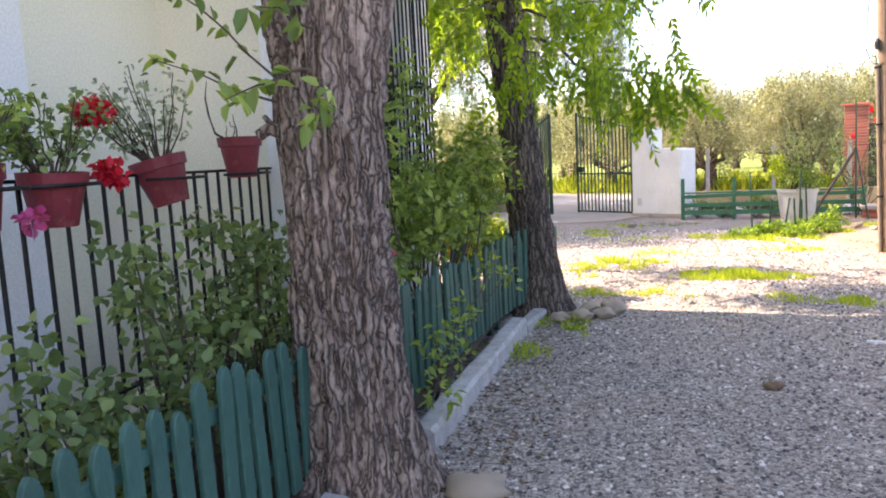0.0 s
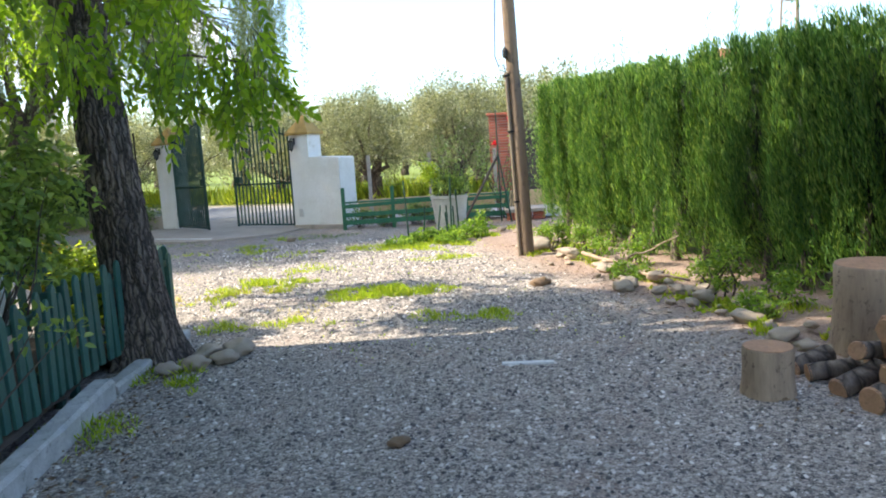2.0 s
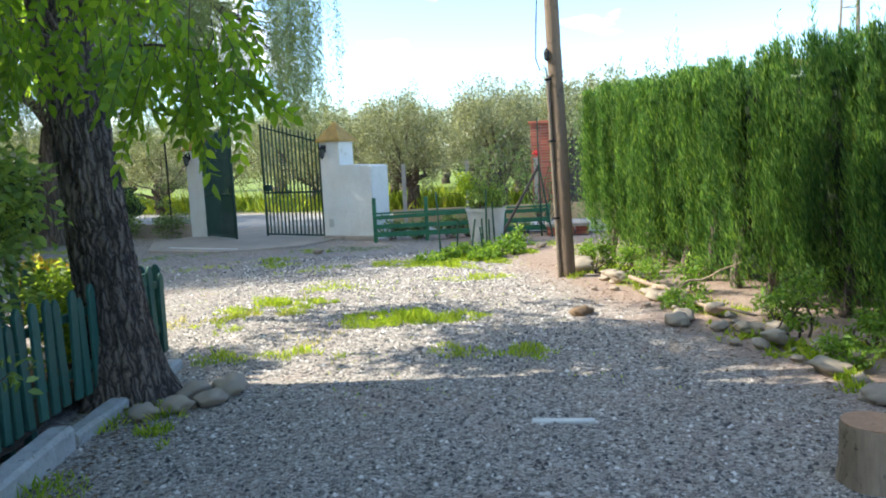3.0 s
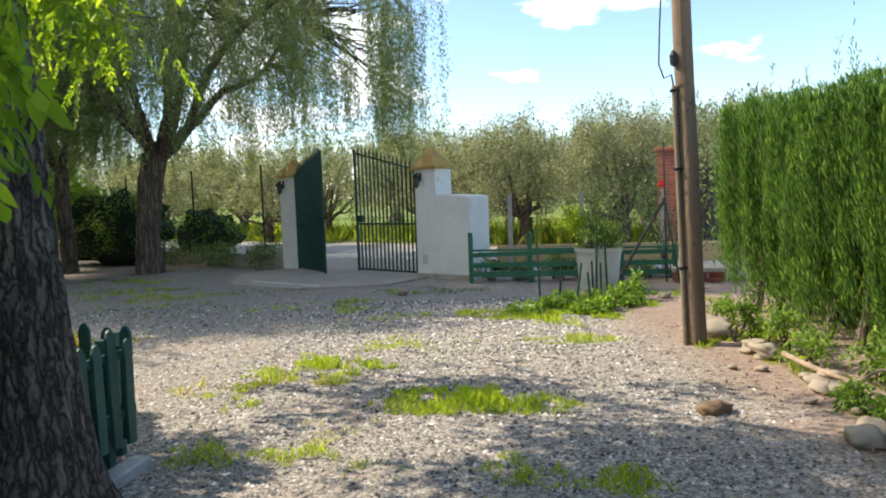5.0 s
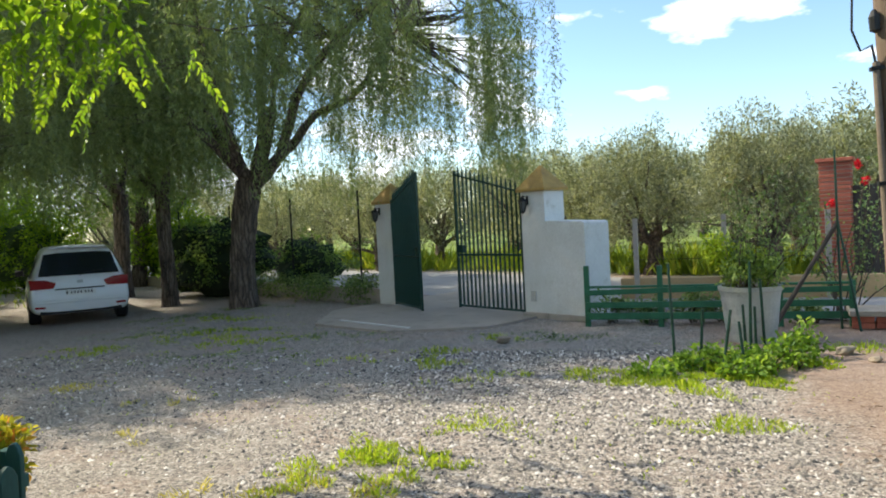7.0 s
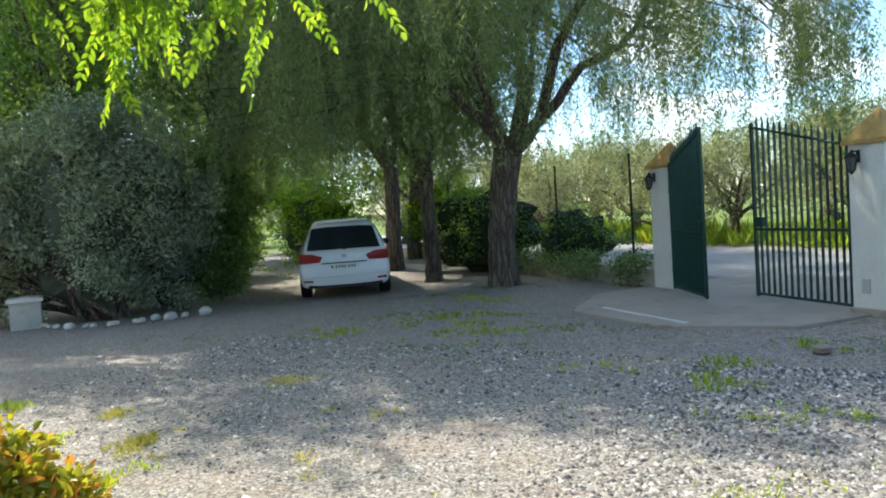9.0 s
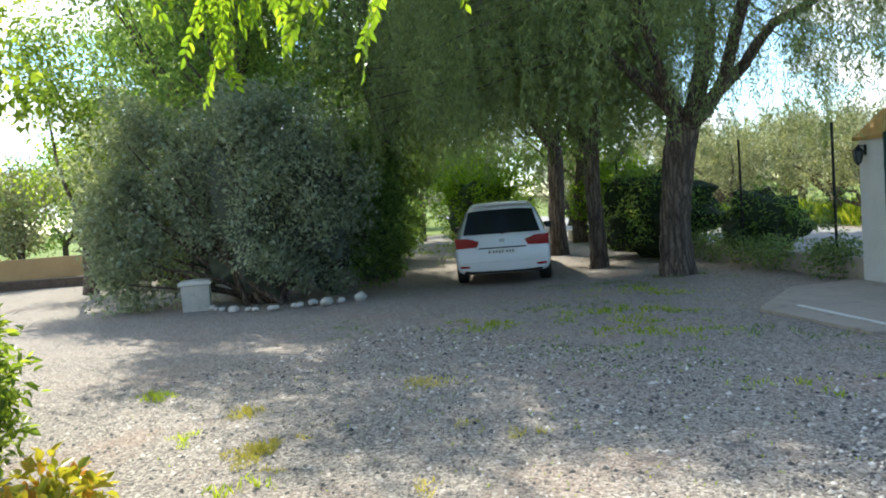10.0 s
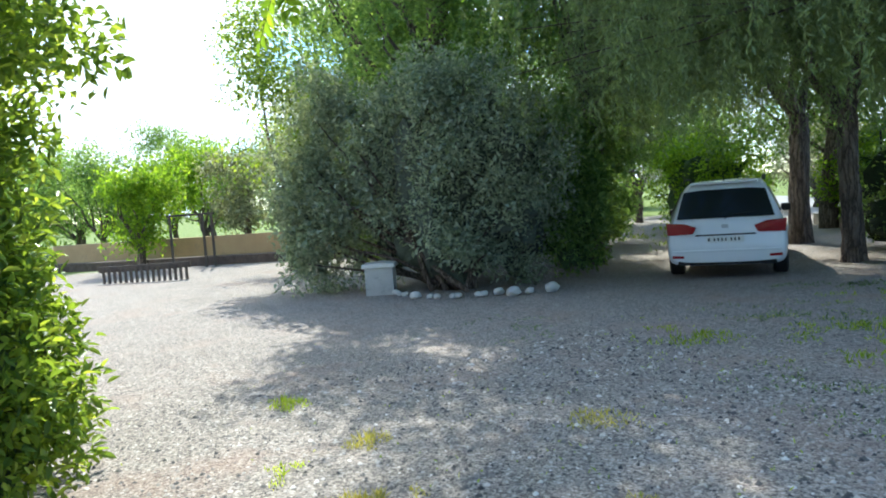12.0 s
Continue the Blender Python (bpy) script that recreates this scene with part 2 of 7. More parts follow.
M_STUMP = surface("dry stripped stump wood", (0.46, 0.34, 0.23), (0.26, 0.185, 0.13), 9, 60, 0.9, 0, 0.7, 0.006, (1, 1, 0.15), spots=(0.10, 0.07, 0.05))
M_CUT = surface("sawn orange wood end", (0.52, 0.30, 0.17), (0.40, 0.23, 0.13), 12, 70, 0.9, 0, 0.5, 0.004, spots=(0.20, 0.13, 0.08))
M_PIPE = surface("grey brown conduit", (0.20, 0.15, 0.10), (0.29, 0.23, 0.17), 9, 70, 0.6, 0.1, 0.2, 0.002)
M_CABLE = surface("black cable", (0.012, 0.012, 0.013), (0.02, 0.02, 0.02), 20, 90, 0.55, 0, 0.1, 0.001)
M_ROCK = island_stone("pale field stones", [(0.0, (0.20, 0.155, 0.11)), (0.5, (0.34, 0.275, 0.20)), (1.0, (0.48, 0.40, 0.31))])
M_WHITEROCK = island_stone("whitewashed stones", [(0.0, (0.48, 0.44, 0.39)), (1.0, (0.74, 0.71, 0.66))])
M_OCHREWALL = surface("ochre plaster wall", (0.55, 0.38, 0.19), (0.46, 0.31, 0.15), 1.3, 40, 0.9, 0, 0.3, 0.004, spots=(0.36, 0.26, 0.15))
M_DARKWOOD = surface("dark weathered wood", (0.055, 0.045, 0.04), (0.09, 0.075, 0.06), 6, 50, 0.85, 0, 0.5, 0.004, (1, 1, 0.2))
M_GREYPLASTER = surface("grey white plaster", (0.58, 0.57, 0.53), (0.46, 0.45, 0.42), 3, 50, 0.9, 0, 0.3, 0.004, spots=(0.32, 0.32, 0.30))
M_SOIL = surface("dark garden soil", (0.08, 0.056, 0.042), (0.14, 0.105, 0.078), 9, 60, 0.95, 0, 0.9, 0.012)
M_LEAFLITTER = island_stone("dead leaves", [(0.0, (0.10, 0.06, 0.035)), (0.6, (0.20, 0.13, 0.075)), (1.0, (0.33, 0.22, 0.12))], 0.9)
M_ROOF = surface("terracotta roof", (0.42, 0.20, 0.12), (0.33, 0.15, 0.09), 3, 40, 0.9, 0, 0.4, 0.005)

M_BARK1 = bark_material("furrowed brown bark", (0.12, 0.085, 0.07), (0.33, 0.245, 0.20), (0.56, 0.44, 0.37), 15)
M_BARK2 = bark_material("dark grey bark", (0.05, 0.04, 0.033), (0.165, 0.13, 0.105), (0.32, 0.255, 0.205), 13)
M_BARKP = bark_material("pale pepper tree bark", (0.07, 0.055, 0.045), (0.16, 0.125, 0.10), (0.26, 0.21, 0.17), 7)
M_TWIG = surface("brown twigs", (0.07, 0.05, 0.035), (0.13, 0.10, 0.07), 15, 80, 0.9, 0, 0.3, 0.003)
L_TREE = leafy("bright tree leaves", (0.12, 0.22, 0.022), (0.26, 0.39, 0.035), 0.62, 0.45, (0.40, 0.52, 0.05))
L_PEPPER = leafy("pepper tree leaves", (0.13, 0.175, 0.085), (0.25, 0.31, 0.16), 0.48, 0.55)
L_OLIVE = leafy("silvery olive leaves", (0.14, 0.155, 0.10), (0.34, 0.36, 0.255), 0.33, 0.45, (0.54, 0.55, 0.45))
L_GREY = leafy("grey green shrub leaves", (0.20, 0.245, 0.185), (0.39, 0.44, 0.36), 0.36, 0.5, (0.50, 0.54, 0.45))
L_DARK = leafy("deep green tree leaves", (0.11, 0.19, 0.075), (0.22, 0.325, 0.12), 0.56, 0.5, (0.33, 0.44, 0.16))
L_BUSH = leafy("glossy hedge leaves", (0.09, 0.155, 0.03), (0.29, 0.395, 0.06), 0.5, 0.4, (0.54, 0.62, 0.11))
L_YELLOW = leafy("yellow orange young leaves", (0.30, 0.34, 0.04), (0.55, 0.46, 0.06), 0.45, 0.4, (0.66, 0.28, 0.09))
L_ROSE = leafy("rose bush leaves", (0.11, 0.175, 0.075), (0.22, 0.31, 0.125), 0.4, 0.42, (0.36, 0.45, 0.18))
L_SHRUB = leafy("climber leaves", (0.14, 0.22, 0.07), (0.33, 0.44, 0.13), 0.48, 0.42, (0.54, 0.63, 0.22))
L_CYPRESS = leafy("cypress sprays", (0.05, 0.125, 0.036), (0.18, 0.325, 0.08), 0.48, 0.6, (0.35, 0.46, 0.13))
# solid fillers for hedge and bushes, with inner shade put into their colour
L_CORE = surface("dark green filler with painted shade", (0.018, 0.032, 0.012), (0.04, 0.062, 0.022), 6, 40, 0.95, 0, 0.8, 0.03)
L_GREYCORE = surface("grey shrub filler with painted shade", (0.07, 0.085, 0.06), (0.13, 0.15, 0.11), 6, 40, 0.95, 0, 0.8, 0.03)
L_GREENCORE = surface("leafy filler with painted shade", (0.04, 0.07, 0.022), (0.08, 0.12, 0.04), 6, 40, 0.95, 0, 0.8, 0.03)
L_GRASS = leafy("fresh green weeds", (0.25, 0.36, 0.035), (0.45, 0.56, 0.06), 0.55, 0.6, (0.62, 0.62, 0.13))
L_FIELD = leafy("yellow green field grass", (0.17, 0.25, 0.03), (0.34, 0.43, 0.05), 0.4, 0.6, (0.50, 0.50, 0.08))
L_WEED = leafy("leafy green weeds", (0.11, 0.21, 0.04), (0.25, 0.39, 0.07), 0.5, 0.5, (0.42, 0.54, 0.11))
L_STRAW = leafy("dry yellow grass", (0.42, 0.40, 0.10), (0.58, 0.52, 0.16), 0.4, 0.7, (0.66, 0.58, 0.24))
L_DRY = leafy("dry twigs and stems", (0.16, 0.13, 0.08), (0.30, 0.25, 0.16), 0.15, 0.8)
L_REDFLOWER = leafy("red petals", (0.55, 0.01, 0.03), (0.72, 0.03, 0.06), 0.25, 0.5)
L_PINK = leafy("pink petals", (0.65, 0.08, 0.30), (0.75, 0.18, 0.42), 0.3, 0.5)
L_PALE = leafy("pale blossom", (0.60, 0.55, 0.50), (0.72, 0.62, 0.60), 0.3, 0.6)

# ---- tools for building ----
RNG = np.random.default_rng(7)


def arrays_mesh(name, verts, faces, smooth=False):
    """A mesh from whole arrays: verts (n, 3), faces (m, k)."""
    me = bpy.data.meshes.new(name)
    verts = np.asarray(verts, dtype=np.float32)
    faces = np.asarray(faces, dtype=np.int32)
    m, k = faces.shape
    me.vertices.add(len(verts))
    me.vertices.foreach_set("co", verts.ravel())
    me.loops.add(m * k)
    me.loops.foreach_set("vertex_index", faces.ravel())
    me.polygons.add(m)
    me.polygons.foreach_set("loop_start", np.arange(0, m * k, k, dtype=np.int32))
    me.polygons.foreach_set("loop_total", np.full(m, k, dtype=np.int32))
    if smooth:
        me.polygons.foreach_set("use_smooth", np.ones(m, dtype=bool))
    me.update(calc_edges=True)
    return me


def thing(name, label, category, at=(0, 0, 0), turn=0.0, group=""):
    """An empty at a thing's base, under which its parts hang."""
    ob = new(name)
    ob.empty_display_size = 0.1
    ob.matrix_basis = pose(*at, 0, 0, turn)
    return tagged(ob, label, category, group)


def hang(name, me, material, parent, label="", m=None):
    """A mesh as a part of a thing."""
    ob = new(name, me)
    if material and not me.materials:
        me.materials.append(material)
    ob.parent = parent
    if m is not None:
        ob.matrix_basis = m
    return tagged(ob, label)


def part(name, bm, material, parent, label="", m=None, smooth=False):
    me = bpy.data.meshes.new(name)
    if smooth:
        for f in bm.faces:
            f.smooth = True
    bm.to_mesh(me)
    bm.free()
    return hang(name, me, material, parent, label, m)


def alone(name, bm, material, label, category, kind="", m=None, smooth=False, group=""):
    """A top-level thing or piece of the setting that is one mesh."""
    ob = part(name, bm, material, None, label, m, smooth)
    return tagged(ob, label, category, group, kind)


def box(bm, x0, x1, y0, y1, z0, z1, bevel=0.0):
    r = bmesh.ops.create_cube(bm, size=1, matrix=Matrix.Translation(((x0 + x1) / 2, (y0 + y1) / 2, (z0 + z1) / 2)) @ Matrix.Diagonal((x1 - x0, y1 - y0, z1 - z0, 1)))
    if bevel:
        edges = list({e for v in r["verts"] for e in v.link_edges})
        bmesh.ops.bevel(bm, geom=edges, offset=bevel, segments=2, affect="EDGES", profile=0.6)
    return bm


def cyl(bm, a, b, r0, r1=None, sides=10, caps=True):
    a, b = Vector(a), Vector(b)
    d = b - a
    m = Matrix.Translation((a + b) / 2) @ d.to_track_quat("Z", "Y").to_matrix().to_4x4()
    bmesh.ops.create_cone(bm, cap_ends=caps, segments=sides, radius1=r0, radius2=r0 if r1 is None else r1, depth=d.length, matrix=m)
    return bm


def lathe(bm, profile, sides=24, m=Matrix()):
    """Turns (radius, height) pairs round z."""
    rings = []
    for r, z in profile:
        rings.append([bm.verts.new(m @ Vector((r * math.cos(6.28318 * i / sides), r * math.sin(6.28318 * i / sides), z))) for i in range(sides)])
    for a, b in zip(rings, rings[1:]):
        for i in range(sides):
            bm.faces.new((a[i], a[(i + 1) % sides], b[(i + 1) % sides], b[i]))
    bm.faces.new(list(reversed(rings[0])))
    bm.faces.new(rings[-1])
    return bm


def tubes(paths, sides=7):
    """Verts and quads for tapered tubes; each path is a list of (x, y, z, radius)."""
    V, F, base = [], [], 0
    ang = np.arange(sides) * 2 * np.pi / sides
    for path in paths:
        p = np.array(path, dtype=float)
        c, r = p[:, :3], p[:, 3]
        d = np.gradient(c, axis=0)
        d /= np.linalg.norm(d, axis=1)[:, None] + 1e-9
        ref = np.where(np.abs(d[:, 2:3]) > 0.9, np.array([[1.0, 0, 0]]), np.array([[0, 0, 1.0]]))
        u = np.cross(d, ref)
        u /= np.linalg.norm(u, axis=1)[:, None] + 1e-9
        w = np.cross(d, u)
        ring = c[:, None] + r[:, None, None] * (np.cos(ang)[None, :, None] * u[:, None] + np.sin(ang)[None, :, None] * w[:, None])
        V.append(ring.reshape(-1, 3))
        for k in range(len(p) - 1):
            for i in range(sides):
                j = (i + 1) % sides
                F.append((base + k * sides + i, base + k * sides + j, base + (k + 1) * sides + j, base + (k + 1) * sides + i))
        base += len(p) * sides
    return np.concatenate(V), np.array(F)


def unit(v):
    return v / (np.linalg.norm(v, axis=-1, keepdims=True) + 1e-9)


def leaf_arrays(P, D, N, L, W, fold=0.25, fine=False):
    """Folded leaves at P along D: diamonds, or six-sided ones where they are seen near."""
    n = len(P)
    D = unit(D)
    S = unit(np.cross(D, N))
    N = np.cross(S, D)
    L = np.broadcast_to(np.asarray(L, float).reshape(-1, 1), (n, 1))
    W = np.broadcast_to(np.asarray(W, float).reshape(-1, 1), (n, 1))
    tip = P + D * L - N * L * 0.12
    if fine:
        q = [P, P + D * L * 0.3 + S * W * 0.5 + N * W * fold, P + D * L * 0.65 + S * W * 0.42 + N * W * fold * 0.6, tip,
             P + D * L * 0.65 - S * W * 0.42 + N * W * fold * 0.6, P + D * L * 0.3 - S * W * 0.5 + N * W * fold]
        V = np.stack(q, 1).reshape(-1, 3)
        f = np.array([[0, 1, 2, 3], [0, 3, 4, 5]])
        F = (np.arange(n)[:, None, None] * 6 + f[None]).reshape(-1, 4)
        return V, F
    q = [P, P + D * L * 0.45 + S * W * 0.5 + N * W * fold, tip, P + D * L * 0.45 - S * W * 0.5 + N * W * fold]
    V = np.stack(q, 1).reshape(-1, 3)
    f = np.array([[0, 1, 2], [0, 2, 3]])
    F = (np.arange(n)[:, None, None] * 4 + f[None]).reshape(-1, 3)
    return V, F


def rand_dirs(n):
    return unit(RNG.normal(size=(n, 3)))


def clump_points(centres, per, radius, squash=0.8):
    """Leaf places round clump centres, and the ways out of the clumps."""
    c = np.repeat(np.asarray(centres, float), per, axis=0)
    r = np.repeat(np.broadcast_to(radius, (len(centres),)), per)[:, None]
    d = rand_dirs(len(c))
    off = d * r * (RNG.random((len(c), 1)) ** 0.45) * np.array([1, 1, squash])
    return c + off, d


def uneven_crown(centre, radii, n, shell=0.3):
    """Clump centres of a crown that is made of several lobes."""
    out = []
    lobes = 9
    for k in range(lobes):
        d = unit(RNG.normal(size=3) + np.array([0, 0, 0.15]))
        c = np.array(centre) + d * np.array(radii) * (0.35 + 0.38 * RNG.random())
        s = 0.32 + 0.24 * RNG.random()
        out.append(crown_centres(c, np.array(radii) * s, max(4, n // lobes), shell))
    return np.concatenate(out)


def crown_centres(centre, radii, n, shell=0.55, flat_below=-0.7):
    """Clump centres within an uneven ellipsoid, more of them towards its outside."""
    out = []
    while len(out) < n:
        d = unit(RNG.normal(size=3))
        if d[2] < flat_below:
            continue
        s = shell + (1 - shell) * RNG.random()
        wob = 1 + 0.28 * noise.noise(Vector(d * 2.3) + Vector(centre) * 0.37)
        out.append(np.array(centre) + d * np.array(radii) * s * wob)
    return np.array(out)


def foliage(name, material, parent, centres, per, radius, length, width, droop=0.2, squash=0.8, fine=False, outward=0.5, label="", kind=""):
    P, d = clump_points(centres, per, radius, squash)
    n = len(P)
    D = rand_dirs(n) + d * outward + np.array([0, 0, -droop])
    N = rand_dirs(n) * 0.7 + np.array([0, 0, 0.9])
    k = 0.65 + 0.7 * RNG.random(n)
    V, F = leaf_arrays(P, D, N, length * k, width * k, 0.25, fine)
    ob = hang(name, arrays_mesh(name, V, F), material, parent, label)
    if kind:
        ob["kind"] = kind
    return ob


def core(parent, parts, material, name="shade_filler"):
    """The dense inside of a crown or bush, a filler with shade in its colour: uneven blobs (centre, radii) in one mesh.
    """
    bm = bmesh.new()
    for c, r in parts:
        got = bmesh.ops.create_icosphere(bm, subdivisions=3, radius=1)["verts"]
        for v in got:
            k = 1 + 0.5 * noise.noise(v.co * 2.1 + Vector(c)) + 0.2 * noise.noise(v.co * 5 + Vector(c))
            v.co = Vector([c[i] + v.co[i] * k * r[i] for i in range(3)])
    part(name, bm, material, parent)


def bent(a, b, r0, r1, n=8, sway=0.1):
    """A crooked tapered path from a to b."""
    a, b = np.array(a, float), np.array(b, float)
    seed = Vector(RNG.random(3) * 50)
    pts = []
    for i in range(n):
        t = i / (n - 1)
        w = noise.noise_vector(seed + Vector((t * 2.2, 0, 0)))
        c = a + (b - a) * t + np.array(w) * sway * math.sin(math.pi * min(1, t * 1.2) * 0.9)
        pts.append((*c, r0 + (r1 - r0) * t ** 0.8))
    return pts


def bark_trunk(name, path, material, parent, sides=72, rings=140, deep=0.02, flare=0.35, cells=13):
    """A trunk with furrowed bark; path rows are (x, y, z, radius)."""
    p = np.array(path, float)
    t = np.linspace(0, 1, len(p))
    tt = np.linspace(0, 1, rings)
    c = np.stack([np.interp(tt, t, p[:, i]) for i in range(4)], 1)
    k = np.ones(9) / 9
    for i in range(4):
        c[:, i] = np.convolve(np.pad(c[:, i], 4, mode="edge"), k, "valid")
    V = []
    z0 = c[0, 2]
    for x, y, z, r in c:
        h = z - z0
        root = flare * math.exp(-h / 0.16)
        for i in range(sides):
            a = 2 * math.pi * i / sides
            ca, sa = math.cos(a), math.sin(a)
            w = noise.noise(Vector((ca * 0.9, sa * 0.9, z * 0.9)))
            q = Vector((ca * cells / 6.3, sa * cells / 6.3, z * 1.5 + w))
            f1 = abs(noise.noise(q * 2.0))
            f2 = abs(noise.noise(Vector((q.x * 4.5, q.y * 4.5, q.z * 3.2 + 9))))
            bump_out = min(1.0, f1 * 2.6) * 0.75 + min(1.0, f2 * 2.4) * 0.35
            lobes = root * (1 + 0.55 * math.sin(a * 5 + w * 3)) * r
            rr = r * (1 + 0.06 * w) + lobes + deep * (bump_out - 0.6)
            V.append((x + ca * rr, y + sa * rr, z))
    idx = np.arange(rings * sides).reshape(rings, sides)
    F = np.stack([idx[:-1], np.roll(idx, -1, 1)[:-1], np.roll(idx, -1, 1)[1:], idx[1:]], -1).reshape(-1, 4)
    return hang(name, arrays_mesh(name, V, F, True), material, parent)


def rock_mesh(name, seed, rough=0.42, flat=0.62, level=3):
    bm = bmesh.new()
    bmesh.ops.create_icosphere(bm, subdivisions=level, radius=1)
    s = Vector((seed * 3.7, seed * 1.3, 0))
    for v in bm.verts:
        v.co *= 1 + rough * noise.noise(v.co * 1.4 + s) + 0.22 * noise.noise(v.co * 3.7 + s)
        v.co.z *= flat
    for f in bm.faces:
        f.smooth = True
    me = bpy.data.meshes.new(name)
    bm.to_mesh(me)
    bm.free()
    return me

# ---- the setting ----
def ground_height(x, y):
    dip = -0.12 * math.exp(-((x + 9.4) ** 2 + (y - 19.0) ** 2) / 8.0)
    return dip + 0.018 * noise.noise(Vector((x * 0.45, y * 0.45, 0))) + 0.008 * noise.noise(Vector((x * 1.7, y * 1.7, 5)))


def build_ground():
    near = np.linspace(-14, 14, 141)
    edge = 14 + np.cumsum(np.geomspace(0.4, 110, 34))
    xs = np.concatenate([-edge[::-1], near, edge])
    ys = xs + 6
    X, Y = np.meshgrid(xs, ys, indexing="ij")
    Z = np.zeros_like(X)
    for i in range(len(xs)):
        for j in range(len(ys)):
            if abs(xs[i]) < 25 and abs(ys[j] - 6) < 25:
                Z[i, j] = ground_height(xs[i], ys[j])
    n, k = X.shape
    idx = np.arange(n * k).reshape(n, k)
    F = np.stack([idx[:-1, :-1], idx[1:, :-1], idx[1:, 1:], idx[:-1, 1:]], -1).reshape(-1, 4)
    ob = hang("ground", arrays_mesh("ground", np.stack([X, Y, Z], -1).reshape(-1, 3), F, True), M_GROUND, None)
    tagged(ob, "grey gravel yard with bare soil and fields beyond", "ground", kind="structure")


build_ground()

# direction of the boundary and the gate, and the way out through it
U = Vector((0.82, -0.572, 0)).normalized()
NRM = Vector((0.572, 0.82, 0)).normalized()
GATE_TURN = math.degrees(math.atan2(U.y, U.x))


def build_road():
    bm = bmesh.new()
    o = Vector((-1.3, 19.3, 0))
    rows = []
    for i in range(60):
        s = -70 + i * 2.4
        w = 0.15 * noise.noise(Vector((s * 0.4, 0, 0)))
        a = o + U * s + NRM * w
        rows.append((bm.verts.new(a + Vector((0, 0, 0.026))), bm.verts.new(a + NRM * 4.4 + Vector((0, 0, 0.03)))))
    for a, b in zip(rows, rows[1:]):
        bm.faces.new((a[0], b[0], b[1], a[1]))
    alone("road", bm, M_ROAD, "pale grey worn lane outside the gate", "road", "structure")


build_road()


def build_apron():
    bm = bmesh.new()
    c = Vector((-1.45, 17.4, 0))
    pts = [c + U * -2.2 + NRM * 2.4, c + U * -2.0 - NRM * 0.9, c + U * -0.7 - NRM * 2.1, c + U * 1.0 - NRM * 2.0, c + U * 2.0 - NRM * 1.0, c + U * 1.9 + NRM * 2.4]
    top = [bm.verts.new(p + Vector((0, 0, 0.034))) for p in pts]
    low = [bm.verts.new(p + Vector((0, 0, -0.06))) for p in pts]
    bm.faces.new(list(reversed(top)))
    for i in range(6):
        bm.faces.new((top[i], top[(i + 1) % 6], low[(i + 1) % 6], low[i]))
    bmesh.ops.recalc_face_normals(bm, faces=bm.faces)
    alone("pavement", bm, M_CONCRETE, "beige worn concrete apron in front of the gate", "pavement", "structure")
    bm = bmesh.new()
    box(bm, -0.85, 0.85, -0.03, 0.03, 0.036, 0.05, 0.005)
    alone("trim", bm, M_WHITE, "white painted strip across the apron", "strip", "structure", pose(-2.2, 15.85, 0, 0, 0, -35))
    bm = bmesh.new()
    box(bm, -0.17, 0.17, -0.025, 0.025, -0.01, 0.018, 0.005)
    alone("white_slat", bm, M_WHITE, "short white slat lying in the gravel", "slat", m=pose(1.78, 5.69, 0.0, 0, 0, -14))


build_apron()

HX, HY, HTOP = -1.9, 7.15, 8.4


